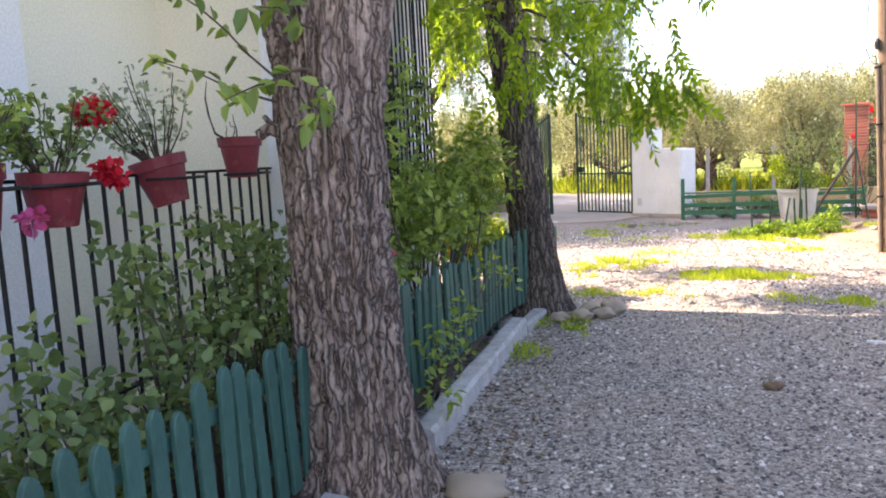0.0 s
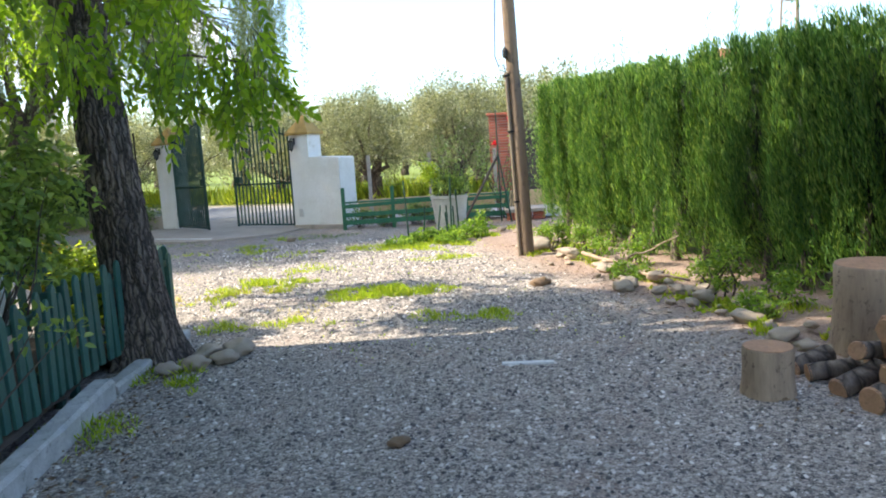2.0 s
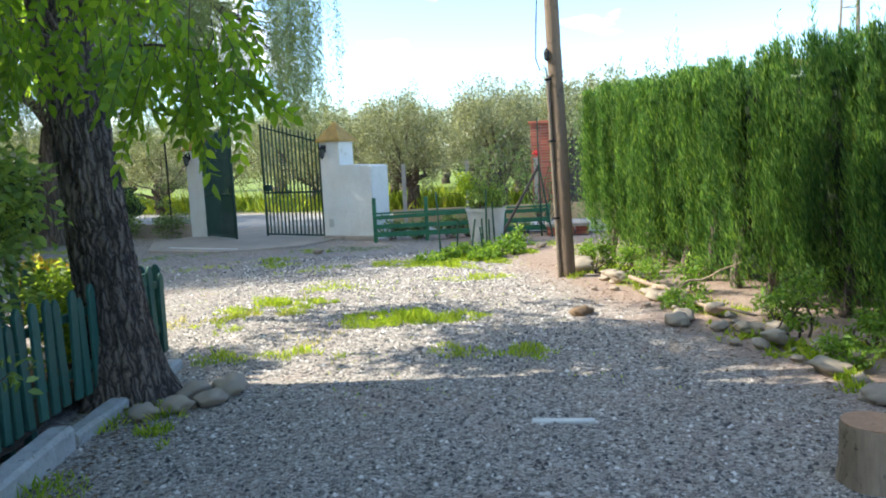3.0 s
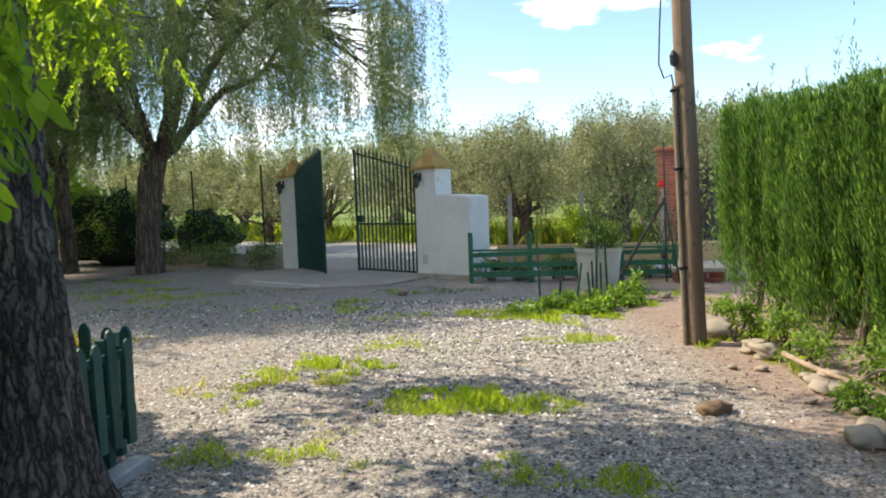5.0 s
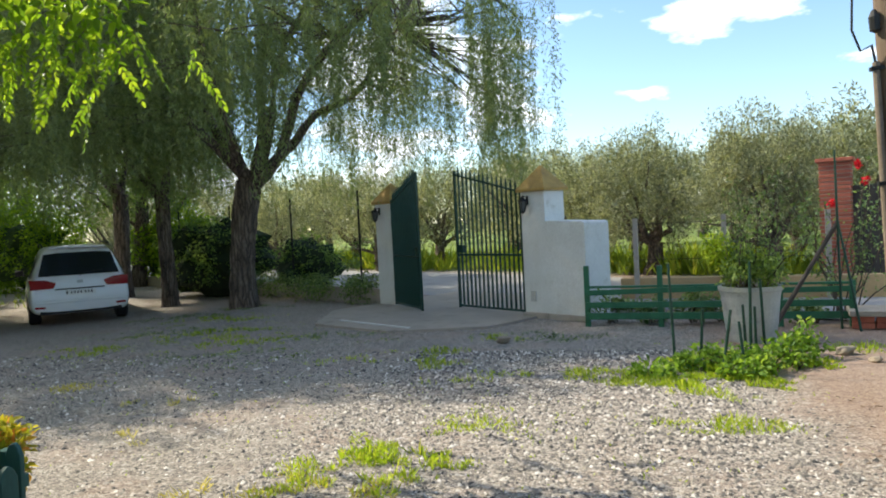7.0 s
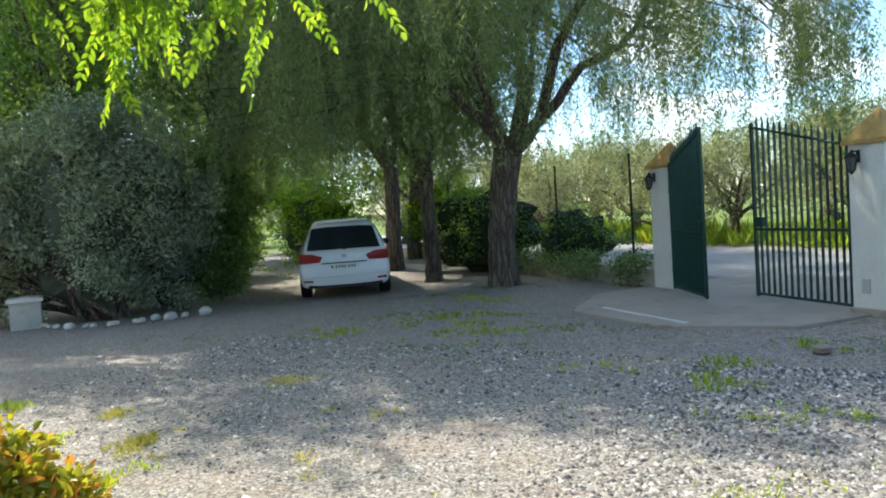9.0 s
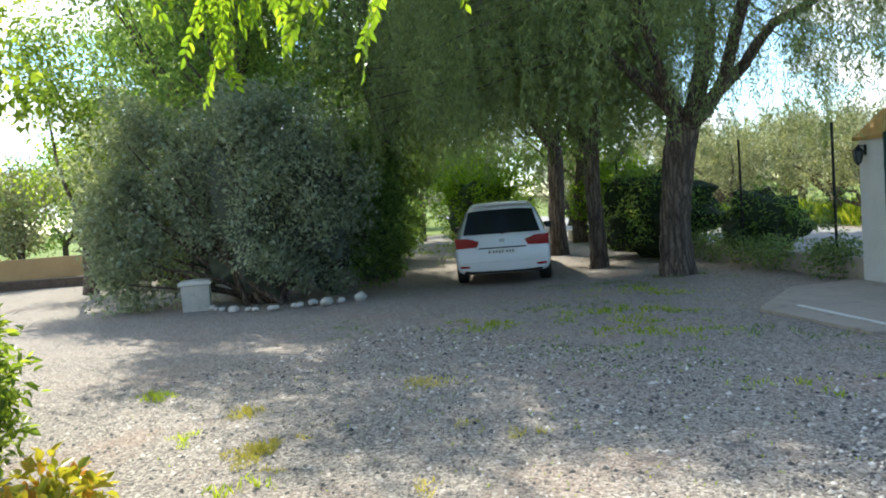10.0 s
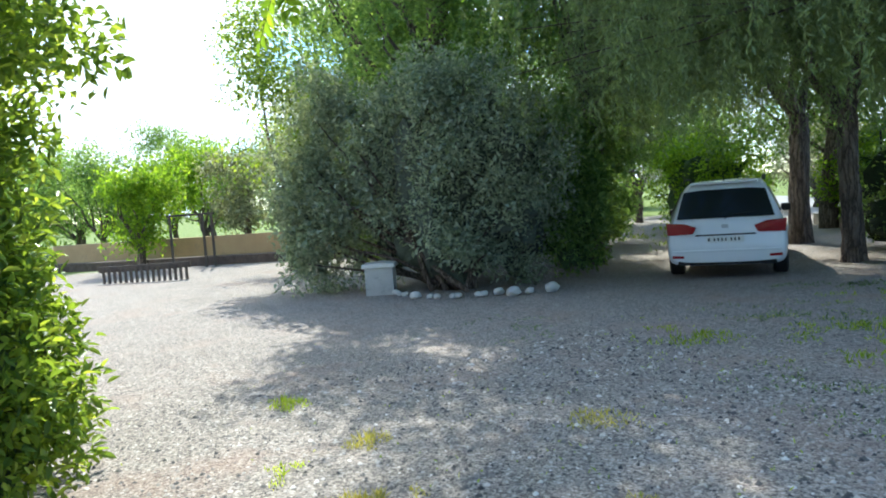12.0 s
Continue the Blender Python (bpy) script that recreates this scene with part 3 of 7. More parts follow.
def build_house():
    house = thing("house", "two-storey white and cream house with a barred window", "house", (HX, HY, 0))
    # walls with a window opening, in the house's own metres: x into the house is negative, y runs back
    def wall(name, x0, x1, y0, y1, z0, z1, mat):
        bm = bmesh.new()
        box(bm, x0, x1, y0, y1, z0, z1)
        return part(name, bm, mat, house)
    wy0, wy1, wz0, wz1 = -2.15, -0.75, 1.15, 3.05
    wall("wall", -0.3, 0, wy1, 0, 0, HTOP, M_HOUSEWHITE)
    wall("wall", -0.3, 0, -2.9, wy0, 0, HTOP, M_HOUSEWHITE)
    wall("wall", -0.3, 0, wy0, wy1, 0, wz0, M_HOUSEWHITE)
    wall("wall", -0.3, 0, wy0, wy1, wz1, HTOP, M_HOUSEWHITE)
    wall("wall", -1.0, -0.3, -2.9, -2.6, 0, HTOP, M_CREAM)
    wall("wall", -1.3, -1.0, -4.05, -2.6, 0, HTOP, M_CREAM)
    wall("wall", -1.3, -0.97, -14, -4.05, 0, HTOP, M_HOUSEWHITE)
    wall("wall", -9, -0.3, -0.3, 0, 0, HTOP, M_HOUSEWHITE)
    wall("wall", -9.3, -9, -14, 0, 0, HTOP, M_HOUSEWHITE)
    wall("wall", -9, -1.3, -14, -13.7, 0, HTOP, M_HOUSEWHITE)
    bm = bmesh.new()
    box(bm, -9.6, 0.35, -14.3, 0.3, HTOP, HTOP + 0.18)
    part("roof", bm, M_ROOF, house, "terracotta roof slab")
    win = new("window")
    win.parent = house
    bm = bmesh.new()
    for a, b, c, d in ((wy0, wy0 + 0.07, wz0, wz1), (wy1 - 0.07, wy1, wz0, wz1), (wy0 + 0.07, wy1 - 0.07, wz0, wz0 + 0.07), (wy0 + 0.07, wy1 - 0.07, wz1 - 0.07, wz1), ((wy0 + wy1) / 2 - 0.04, (wy0 + wy1) / 2 + 0.04, wz0 + 0.07, wz1 - 0.07)):
        box(bm, -0.18, -0.12, a, b, c, d, 0.006)
    me = bpy.data.meshes.new("window")
    bm.to_mesh(me)
    bm.free()
    me.materials.append(M_DARKWOOD)
    win.parent = None
    bpy.data.objects.remove(win)
    win = hang("window", me, None, house, "dark wooden window behind iron bars")
    bm = bmesh.new()
    box(bm, -0.155, -0.145, wy0 + 0.07, wy1 - 0.07, wz0 + 0.07, wz1 - 0.07)
    gm, gn, gl, gp = nodes_of("window glass")
    gp.inputs["Base Color"].default_value, gp.inputs["Roughness"].default_value = (0.02, 0.025, 0.03, 1), 0.06
    part("pane", bm, gm, win)
    bm = bmesh.new()
    box(bm, -0.1, 0.05, wy0 - 0.05, wy1 + 0.05, wz0 - 0.06, wz0, 0.01)
    part("sill", bm, M_HOUSEWHITE, win)
    # projecting grille
    grille = hang("grille", bpy.data.meshes.new("grille"), M_IRON, house, "black wrought iron window grille")
    for z in (wz0 + 0.05, (wz0 + wz1) / 2, wz1 - 0.05):
        bm = bmesh.new()
        box(bm, 0.002, 0.2, wy0 - 0.03, wy0 - 0.005, z - 0.012, z + 0.012)
        box(bm, 0.002, 0.2, wy1 + 0.005, wy1 + 0.03, z - 0.012, z + 0.012)
        box(bm, 0.188, 0.2, wy0 - 0.005, wy1 + 0.005, z - 0.012, z + 0.012)
        part("cross_bar", bm, M_IRON, grille)
    bm = bmesh.new()
    cyl(bm, (0, 0, wz0 - 0.03), (0, 0, wz1 + 0.04), 0.0085, sides=8)
    bar = bpy.data.meshes.new("bar")
    bm.to_mesh(bar)
    bm.free()
    for i in range(14):
        hang("bar", bar, M_IRON, grille, m=pose(0.21, wy0 + (wy1 - wy0) * i / 13, 0))
    for x in (0.07, 0.14):
        for y in (wy0 - 0.018, wy1 + 0.018):
            hang("bar", bar, M_IRON, grille, m=pose(x, y, 0))


build_house()

# ---- beds, kerbs and picket fence along the house ----
FENCE = [(-1.52, -1.5), (-1.37, 2.75), (-1.27, 3.45), (-1.10, 5.95), (-0.80, 7.55)]


def picket_mesh(h):
    bm = bmesh.new()
    w, d = 0.034, 0.011
    out = [(-w, 0), (w, 0), (w, h - 0.045), (w * 0.62, h - 0.014), (0.006, h), (-0.006, h), (-w * 0.62, h - 0.014), (-w, h - 0.045)]
    front = [bm.verts.new((x, -d, z)) for x, z in out]
    back = [bm.verts.new((x, d, z)) for x, z in out]
    bm.faces.new(front)
    bm.faces.new(list(reversed(back)))
    for i in range(len(out)):
        bm.faces.new((front[i], back[i], back[(i + 1) % len(out)], front[(i + 1) % len(out)]))
    bmesh.ops.bevel(bm, geom=bm.edges[:], offset=0.003, segments=1, affect="EDGES")
    bmesh.ops.recalc_face_normals(bm, faces=bm.faces)
    me = bpy.data.meshes.new("picket")
    bm.to_mesh(me)
    bm.free()
    me.materials.append(M_PICKET)
    return me


PICKETS = [picket_mesh(0.60), picket_mesh(0.63), picket_mesh(0.66)]


def picket_run(a, b, label, z=0.13):
    a, b = Vector((*a, 0)), Vector((*b, 0))
    d = b - a
    turn = math.degrees(math.atan2(d.y, d.x))
    fence = thing("picket_fence", label, "fence", (a.x, a.y, 0), turn, "picket fence runs")
    n = int(d.length / 0.112)
    for i in range(n + 1):
        hang("picket", PICKETS[RNG.integers(3)], None, fence,
             m=pose(i * d.length / n, -0.02 + RNG.normal() * 0.003, z + RNG.normal() * 0.006, RNG.normal() * 1.2, RNG.normal() * 1.4, 0))
    for h in (0.16, 0.50):
        bm = bmesh.new()
        box(bm, -0.03, d.length + 0.03, 0.0, 0.028, z + h - 0.025, z + h + 0.025, 0.004)
        part("rail", bm, M_PICKET, fence)
    for s in np.linspace(0.1, d.length - 0.1, max(2, int(d.length / 1.6) + 1)):
        bm = bmesh.new()
        box(bm, s - 0.025, s + 0.025, 0.029, 0.079, 0, z + 0.6, 0.005)
        part("post", bm, M_PICKET, fence)


for p, q in ((0, 1), (2, 3), (3, 4)):
    picket_run(FENCE[p], FENCE[q], "green painted wooden picket fence along the garden bed")
picket_run((-2.9, 7.75), (-0.83, 7.64), "green painted wooden picket fence at the bed's end", 0.13)


def kerb(a, b, w=0.13, h=0.13):
    a, b = Vector((*a, 0)), Vector((*b, 0))
    d = b - a
    bm = bmesh.new()
    n = max(4, int(d.length / 0.12))
    rows = []
    for i in range(n + 1):
        s = d.length * i / n
        k = lambda j: 0.011 * noise.noise(Vector((s * 3.1, j * 7.3, a.x)))
        rows.append([bm.verts.new((s, y + k(j), z + k(j + 5))) for j, (y, z) in enumerate(((-w, -0.05), (-w, h - 0.02), (-w + 0.02, h), (-0.01, h), (0, h - 0.015), (0, -0.05)))])
    for r0, r1 in zip(rows, rows[1:]):
        for j in range(5):
            bm.faces.new((r0[j], r1[j], r1[j + 1], r0[j + 1]))
    bm.faces.new(rows[0])
    bm.faces.new(list(reversed(rows[-1])))
    bmesh.ops.recalc_face_normals(bm, faces=bm.faces)
    turn = math.degrees(math.atan2(d.y, d.x))
    alone("kerb", bm, M_KERB, "weathered whitewashed concrete kerb of the garden bed", "kerb", "structure", pose(a.x, a.y, 0, 0, 0, turn))


kerb((-1.40, -1.5), (-1.25, 2.65))
kerb((-1.10, 3.4), (-0.985, 5.95))
kerb((-0.97, 6.0), (-0.76, 7.5), 0.12, 0.07)


def bed():
    bm = bmesh.new()
    vs = []
    for y in np.linspace(-1.5, 7.6, 46):
        row = []
        for x in np.linspace(-2.8, -1.1, 12):
            lim = np.interp(y, [p[1] for p in FENCE], [p[0] for p in FENCE]) + 0.06
            xx = min(x, lim)
            row.append(bm.verts.new((xx, y, 0.10 + 0.035 * noise.noise(Vector((xx * 3, y * 3, 0))))))
        vs.append(row)
    for a, b in zip(vs, vs[1:]):
        for i in range(11):
            if (a[i].co - a[i + 1].co).length > 1e-4 and (b[i].co - b[i + 1].co).length > 1e-4:
                bm.faces.new((a[i], a[i + 1], b[i + 1], b[i]))
    alone("garden_bed", bm, M_SOIL, "dark soil of the garden bed by the house", "soil", "structure", smooth=True)


bed()

# ---- railing with flower pots ----
RAILX = -2.2


def build_railing():
    bm = bmesh.new()
    box(bm, RAILX - 0.1, RAILX + 0.1, -0.5, 4.4, 0, 0.45, 0.01)
    alone("wall_plinth", bm, M_CREAM, "low cream plinth under the iron railing", "wall", "structure")
    rail = thing("iron_railing", "black wrought iron railing with rings for flower pots", "railing", (RAILX, 0, 0.45))
    bm = bmesh.new()
    box(bm, -0.02, 0.02, -0.4, 4.35, 1.005, 1.02, 0.002)
    part("top_rail", bm, M_IRON, rail)
    bm = bmesh.new()
    box(bm, -0.018, 0.018, -0.4, 4.35, 0.06, 0.075, 0.002)
    part("bottom_rail", bm, M_IRON, rail)
    bm = bmesh.new()
    cyl(bm, (0, 0, 0), (0, 0, 1.005), 0.0095, sides=8)
    bar = bpy.data.meshes.new("bar")
    bm.to_mesh(bar)
    bm.free()
    for i in range(41):
        hang("bar", bar, M_IRON, rail, m=pose(0, -0.38 + i * 0.115, 0))
    for y in (1.2, 1.95, 2.30, 3.05, 3.70):
        bm = bmesh.new()
        n = 20
        V, F = tubes([[(0.125 + 0.125 * math.cos(a), y + 0.2 * math.sin(a), 0.99, 0.008) for a in np.linspace(-math.pi / 2, math.pi / 2, n)]], 6)
        bm.free()
        hang("pot_ring", arrays_mesh("pot_ring", V, F, True), M_IRON, rail)


build_railing()


def flower_pot(at, r, h, lean, label):
    pot = thing("flower_pot", label, "flower pot", at, 0, "pots on the railing")
    pot.matrix_basis = pose(*at, *lean)
    bm = bmesh.new()
    lathe(bm, [(r * 0.66, 0), (r * 0.92, h * 0.76), (r * 1.02, h * 0.77), (r * 1.06, h), (r * 0.97, h), (r * 0.93, h * 0.86), (0.01, h * 0.84)], 28)
    part("pot", bm, M_TERRA, pot, smooth=False)
    bm = bmesh.new()
    lathe(bm, [(r * 0.9, h * 0.83), (r * 0.9, h * 0.88), (0.01, h * 0.9)], 20)
    part("soil", bm, M_SOIL, pot)
    return pot


def stems_and_leaves(pot, base, n, height, spread, leaf, material, per, size):
    paths, tips = [], []
    for i in range(n):
        d = rand_dirs(1)[0]
        tip = np.array(base) + np.array([d[0] * spread, d[1] * spread, height * (0.55 + 0.5 * RNG.random())])
        paths.append(bent(np.array(base) + d * np.array([0.04, 0.04, 0]), tip, 0.005, 0.002, 6, 0.05))
        tips += [np.array(paths[-1][k][:3]) for k in (2, 3, 4, 5)]
    V, F = tubes(paths, 5)
    hang("stemwork", arrays_mesh("stems", V, F), M_TWIG, pot)
    if per:
        foliage("leaves", material, pot, tips, per, 0.05, size, size * 0.7, fine=True)
    return tips


def blossom(pot, centres, material, r=0.035):
    foliage("blossom", material, pot, centres, 46, r, 0.035, 0.03, 0, 0.8, True, 1.2)


p1 = flower_pot((RAILX + 0.12, 3.70, 1.42), 0.115, 0.22, (0, 0, 0), "red pot with a bare twig on the railing")
stems_and_leaves(p1, (0, 0, 0.18), 3, 0.16, 0.07, None, L_ROSE, 0, 0.03)
V, F = tubes([[(-0.02, -0.08, 0.2, 0.006), (-0.05, -0.16, 0.24, 0.006), (-0.03, -0.24, 0.33, 0.005), (-0.06, -0.21, 0.42, 0.004), (-0.02, -0.25, 0.5, 0.002)]], 6)
hang("twig", arrays_mesh("twig", V, F), M_TWIG, p1)
p2 = flower_pot((RAILX + 0.10, 3.06, 1.32), 0.125, 0.22, (6, -12, 0), "tilted red pot with a wispy half-dry plant")
stems_and_leaves(p2, (0, 0, 0.18), 26, 0.42, 0.24, None, L_GREY, 4, 0.03)
p3 = flower_pot((RAILX + 0.12, 2.30, 1.29), 0.118, 0.20, (0, 3, 0), "red pot with red geraniums on the railing")
tips = stems_and_leaves(p3, (0, 0, 0.17), 26, 0.30, 0.2, None, L_ROSE, 5, 0.032)
blossom(p3, [(0.05, 0.15, 0.41), (0.09, 0.13, 0.44), (0.0, 0.17, 0.43), (0.03, 0.26, 0.42)], L_REDFLOWER)
blossom(p3, [(0.08, 0.19, 0.2), (0.10, 0.22, 0.17), (0.05, 0.24, 0.21)], L_REDFLOWER)
p4 = flower_pot((RAILX + 0.12, 1.95, 1.30), 0.11, 0.22, (0, -3, 0), "red pot with green leaves on the railing")
stems_and_leaves(p4, (0, 0, 0.17), 24, 0.28, 0.2, None, L_SHRUB, 5, 0.032)
blossom(p4, [(0.10, 0.14, 0.02)], L_PINK)

# ---- the two yard trees ----
def yard_tree(at, path, material, label, limbs, clumps, per, rad, deep, cells, sides, rings, flare):
    tree = thing("tree", label, "tree", (at[0], at[1], 0))
    trunk = bark_trunk("trunk", [(x - at[0], y - at[1], z, r) for x, y, z, r in path], material, tree, sides, rings, deep, flare, cells)
    top = np.array([path[-1][0] - at[0], path[-1][1] - at[1], path[-1][2]])
    paths = []
    for a, r in limbs:
        paths.append(bent(top - np.array([0, 0, 0.25]), np.array(a) - np.array([at[0], at[1], 0]), r, r * 0.25, 9, 0.5))
    twigs = []
    cs = []
    for c in clumps:
        c = np.array(c, float) - np.array([at[0], at[1], 0])
        cs.append(c)
        near = min((p for q in paths for p in q[2:]), key=lambda p: np.linalg.norm(np.array(p[:3]) - c))
        twigs.append(bent(near[:3], c, max(0.008, near[3] * 0.4), 0.004, 6, 0.15))
    V, F = tubes(paths, 10)
    hang("limb", arrays_mesh("limb", V, F, True), material, tree)
    V, F = tubes(twigs, 5)
    hang("branchwork", arrays_mesh("branches", V, F, True), M_TWIG, tree)
    return tree, np.array(cs)


T1 = (-1.2, 3.0)
path1 = [(-1.212, 2.98, -0.03, 0.265), (-1.212, 2.98, 0.3, 0.244), (-1.232, 3.0, 0.8, 0.219), (-1.252, 3.02, 1.3, 0.206), (-1.262, 3.03, 1.7, 0.216), (-1.252, 3.05, 2.1, 0.251), (-1.232, 3.1, 2.5, 0.279), (-1.212, 3.1, 2.9, 0.251)]
c1 = crown_centres((-0.9, 2.6, 5.5), (2.9, 3.2, 1.5), 90, 0.3)
t1, cs = yard_tree(T1, path1, M_BARK1, "old tree with deeply furrowed brown bark", [((0.8, 3.6, 5.0), 0.15), ((-2.4, 4.2, 5.2), 0.13), ((-1.0, 1.0, 5.4), 0.14), ((0.6, 1.2, 5.3), 0.12)], c1, 0, 0, 0.06, 17, 170, 300, 0.42)
foliage("crown", L_TREE, t1, cs, 110, 0.45, 0.11, 0.05, 0.5, 0.6, True, 0.3)
# young shoots out of the trunk
shoots, sc = [], []
for a, b in (((-0.18, -0.1, 1.72), (-0.75, -0.2, 1.95)), ((-0.18, -0.1, 1.8), (-0.62, -0.35, 2.25)), ((-0.05, -0.2, 1.85), (-0.25, -0.5, 1.72)), ((0.02, -0.22, 1.8), (0.1, -0.5, 1.62)), ((0, -0.22, 2.0), (-0.1, -0.5, 2.05))):
    shoots.append(bent(a, b, 0.007, 0.002, 7, 0.06))
    sc += [q[:3] for q in shoots[-1][2:]]
V, F = tubes(shoots, 5)
hang("shootwork", arrays_mesh("shoots", V, F), M_TWIG, t1)
foliage("shoot_leaves", L_SHRUB, t1, sc, 3, 0.06, 0.085, 0.045, 0.7, 0.7, True, 0.3)
V, F = tubes([[(-0.2, -0.1, 1.6, 0.035), (-0.27, -0.13, 1.63, 0.03), (-0.31, -0.15, 1.6, 0.026), (-0.315, -0.16, 1.59, 0.0)], [(-0.25, -0.12, 1.63, 0.014), (-0.29, -0.13, 1.68, 0.012), (-0.295, -0.13, 1.685, 0.0)]], 9)
hang("branch_stub", arrays_mesh("branch_stub", V, F, True), M_BARK1, t1)

T2 = (-0.86, 6.85)
path2 = [(-0.86, 6.85, -0.03, 0.25), (-0.87, 6.86, 0.3, 0.22), (-0.93, 6.9, 0.9, 0.19), (-1.0, 6.95, 1.5, 0.175), (-1.06, 7.0, 2.1, 0.17), (-1.12, 7.05, 2.8, 0.165), (-1.15, 7.1, 3.4, 0.15)]
# the first clumps stay out of view, added to cast dappled shade
c2 = np.concatenate([crown_centres((-2.5, 8.2, 4.0), (1.4, 1.0, 0.6), 34, 0.2), crown_centres((-1.4, 7.6, 5.7), (3.0, 2.7, 1.4), 120, 0.35), np.array([(-1.3, 6.6, 2.9), (-0.3, 6.4, 3.0), (-0.8, 6.5, 3.1), (0.0, 6.6, 3.1), (-1.6, 6.3, 3.0),
     (-2.9, 9.5, 3.05), (-2.0, 9.7, 3.1), (-1.7, 9.3, 3.3), (-2.6, 9.9, 3.2), (-3.4, 9.2, 3.2), (-2.5, 9.5, 3.3), (-1.2, 9.7, 3.5), (-3.0, 9.8, 3.3), (-2.2, 9.9, 3.3)])])
t2, cs = yard_tree(T2, path2, M_BARK2, "leaning yard tree with dark bark and bright leaves", [((0.4, 7.4, 5.2), 0.10), ((-2.4, 9.3, 4.6), 0.10), ((-1.6, 6.2, 5.4), 0.09), ((-1.0, 8.8, 5.6), 0.10), ((-0.4, 6.7, 3.4), 0.05)], c2, 0, 0, 0.035, 19, 100, 190, 0.30)
foliage("crown", L_TREE, t2, cs, 95, 0.36, 0.105, 0.05, 0.6, 0.8, True, 0.3)


def sprays(tree, at, anchors, twig_name, leaf_name, length=(0.22, 0.42), leaflet=0.068):
    """Hanging feathered leaves: a thin stalk with leaflets in pairs, one at each anchor."""
    stalks, P, D, N = [], [], [], []
    for a in anchors:
        a = np.array(a, float) - np.array([at[0], at[1], 0])
        way = unit(np.array([RNG.normal() * 0.45, RNG.normal() * 0.45, -0.75 - 0.4 * RNG.random()]))
        side = unit(np.cross(way, RNG.normal(size=3)))
        ln = length[0] + (length[1] - length[0]) * RNG.random()
        stalks.append([(*(a + way * ln * k + np.array([0, 0, -0.10 * ln * k * k])), 0.0025 - 0.0015 * k) for k in (0, 0.35, 0.7, 1.0)])
        pairs = int(ln / 0.043)
        for k in range(pairs + 1):
            f = 0.15 + 0.85 * k / pairs
            c = a + way * ln * f + np.array([0, 0, -0.10 * ln * f * f])
            for sg in ((-1, 1) if k < pairs else (0,)):
                P.append(c)
                D.append(way * (0.75 if sg else 1) + side * sg * 0.8 + np.array([0, 0, -0.35]) + RNG.normal(size=3) * 0.16)
                N.append(np.cross(way, side) + RNG.normal(size=3) * 0.35)
    V, F = tubes(stalks, 4)
    hang(twig_name, arrays_mesh(twig_name, V, F), M_TWIG, tree)["kind"] = "stuff"
    n = len(P)
    V, F = leaf_arrays(np.array(P), np.array(D), np.array(N), leaflet * (0.7 + 0.5 * RNG.random(n)), leaflet * 0.45 * (0.7 + 0.5 * RNG.random(n)), 0.2, True)
    hang(leaf_name, arrays_mesh(leaf_name, V, F), L_TREE, tree)


# a low bough reaching out over the yard in front of the trunk
boughs, tips = [], []
for a, b, r in (((-1.08, 7.0, 2.55), (0.18, 4.95, 1.92), 0.022), ((-1.06, 6.95, 2.4), (-0.55, 5.1, 2.12), 0.018), ((-1.08, 7.0, 2.75), (-0.15, 5.3, 2.45), 0.02), ((-1.05, 6.95, 2.2), (-0.95, 5.5, 2.05), 0.014), ((-1.1, 7.05, 2.9), (0.35, 5.6, 2.75), 0.018), ((-1.1, 7.0, 2.8), (-1.2, 5.3, 2.5), 0.016)):
    q = bent(np.array(a) - np.array([T2[0], T2[1], 0]), np.array(b) - np.array([T2[0], T2[1], 0]), r, 0.004, 12, 0.22)
    boughs.append(q)
    for k in range(34 if b[0] > -0.3 else 13):
        c = q[5 + int(7 * RNG.random())]
        tips.append((c[0] + T2[0] + RNG.normal() * 0.13, c[1] + T2[1] + RNG.normal() * 0.13, c[2] + RNG.normal() * 0.07))
tips += [(0.0 + RNG.normal() * 0.16, 5.05 + RNG.normal() * 0.12, 2.0 + RNG.normal() * 0.12) for k in range(26)]
tips += [(0.25 + RNG.normal() * 0.05, 4.88 + RNG.normal() * 0.05, 1.80 + 0.08 * RNG.random()) for k in range(9)]
for q in boughs:
    V, F = tubes([q], 6)
    hang("bough", arrays_mesh("bough", V, F, True), M_BARK2, t2)
sprays(t2, T2, tips, "stalkwork", "hanging_leaves")
# leaf sprays that hang from the crown's far side
tips = [(-2.55 + RNG.normal() * 0.42, 9.85 + RNG.normal() * 0.42, 2.78 + 0.3 * RNG.random()) for k in range(60)]
tips += [(-2.47, 9.95, 2.72), (-2.5, 10.45, 2.76), (-2.05, 10.3, 2.95), (-3.13, 9.76, 2.52), (-3.18, 9.72, 2.54), (-2.45, 10.28, 2.66), (-2.9, 9.2, 2.7), (-2.9, 9.85, 2.68)]
sprays(t2, T2, tips, "far_stalkwork", "far_hanging_leaves")

# ---- shrubs in the bed ----
def shrub(name, at, label, category, centres, per, rad, size, width, material, kind="", stems=14, fine=True, outward=0.6, droop=0.1):
    s = thing(name, label, category, (at[0], at[1], 0))
    o = np.array([at[0], at[1], 0])
    cs = np.array([np.array(c) - o for c in centres])
    paths = [bent((RNG.normal() * 0.08, RNG.normal() * 0.08, 0.02), c, 0.012, 0.003, 6, 0.12) for c in cs[:: max(1, len(cs) // stems)]]
    V, F = tubes(paths, 5)
    hang("stemwork", arrays_mesh("stems", V, F), M_TWIG, s)
    foliage("leaves", material, s, cs, per, rad, size, width, droop, 0.9, fine, outward)
    return s, cs


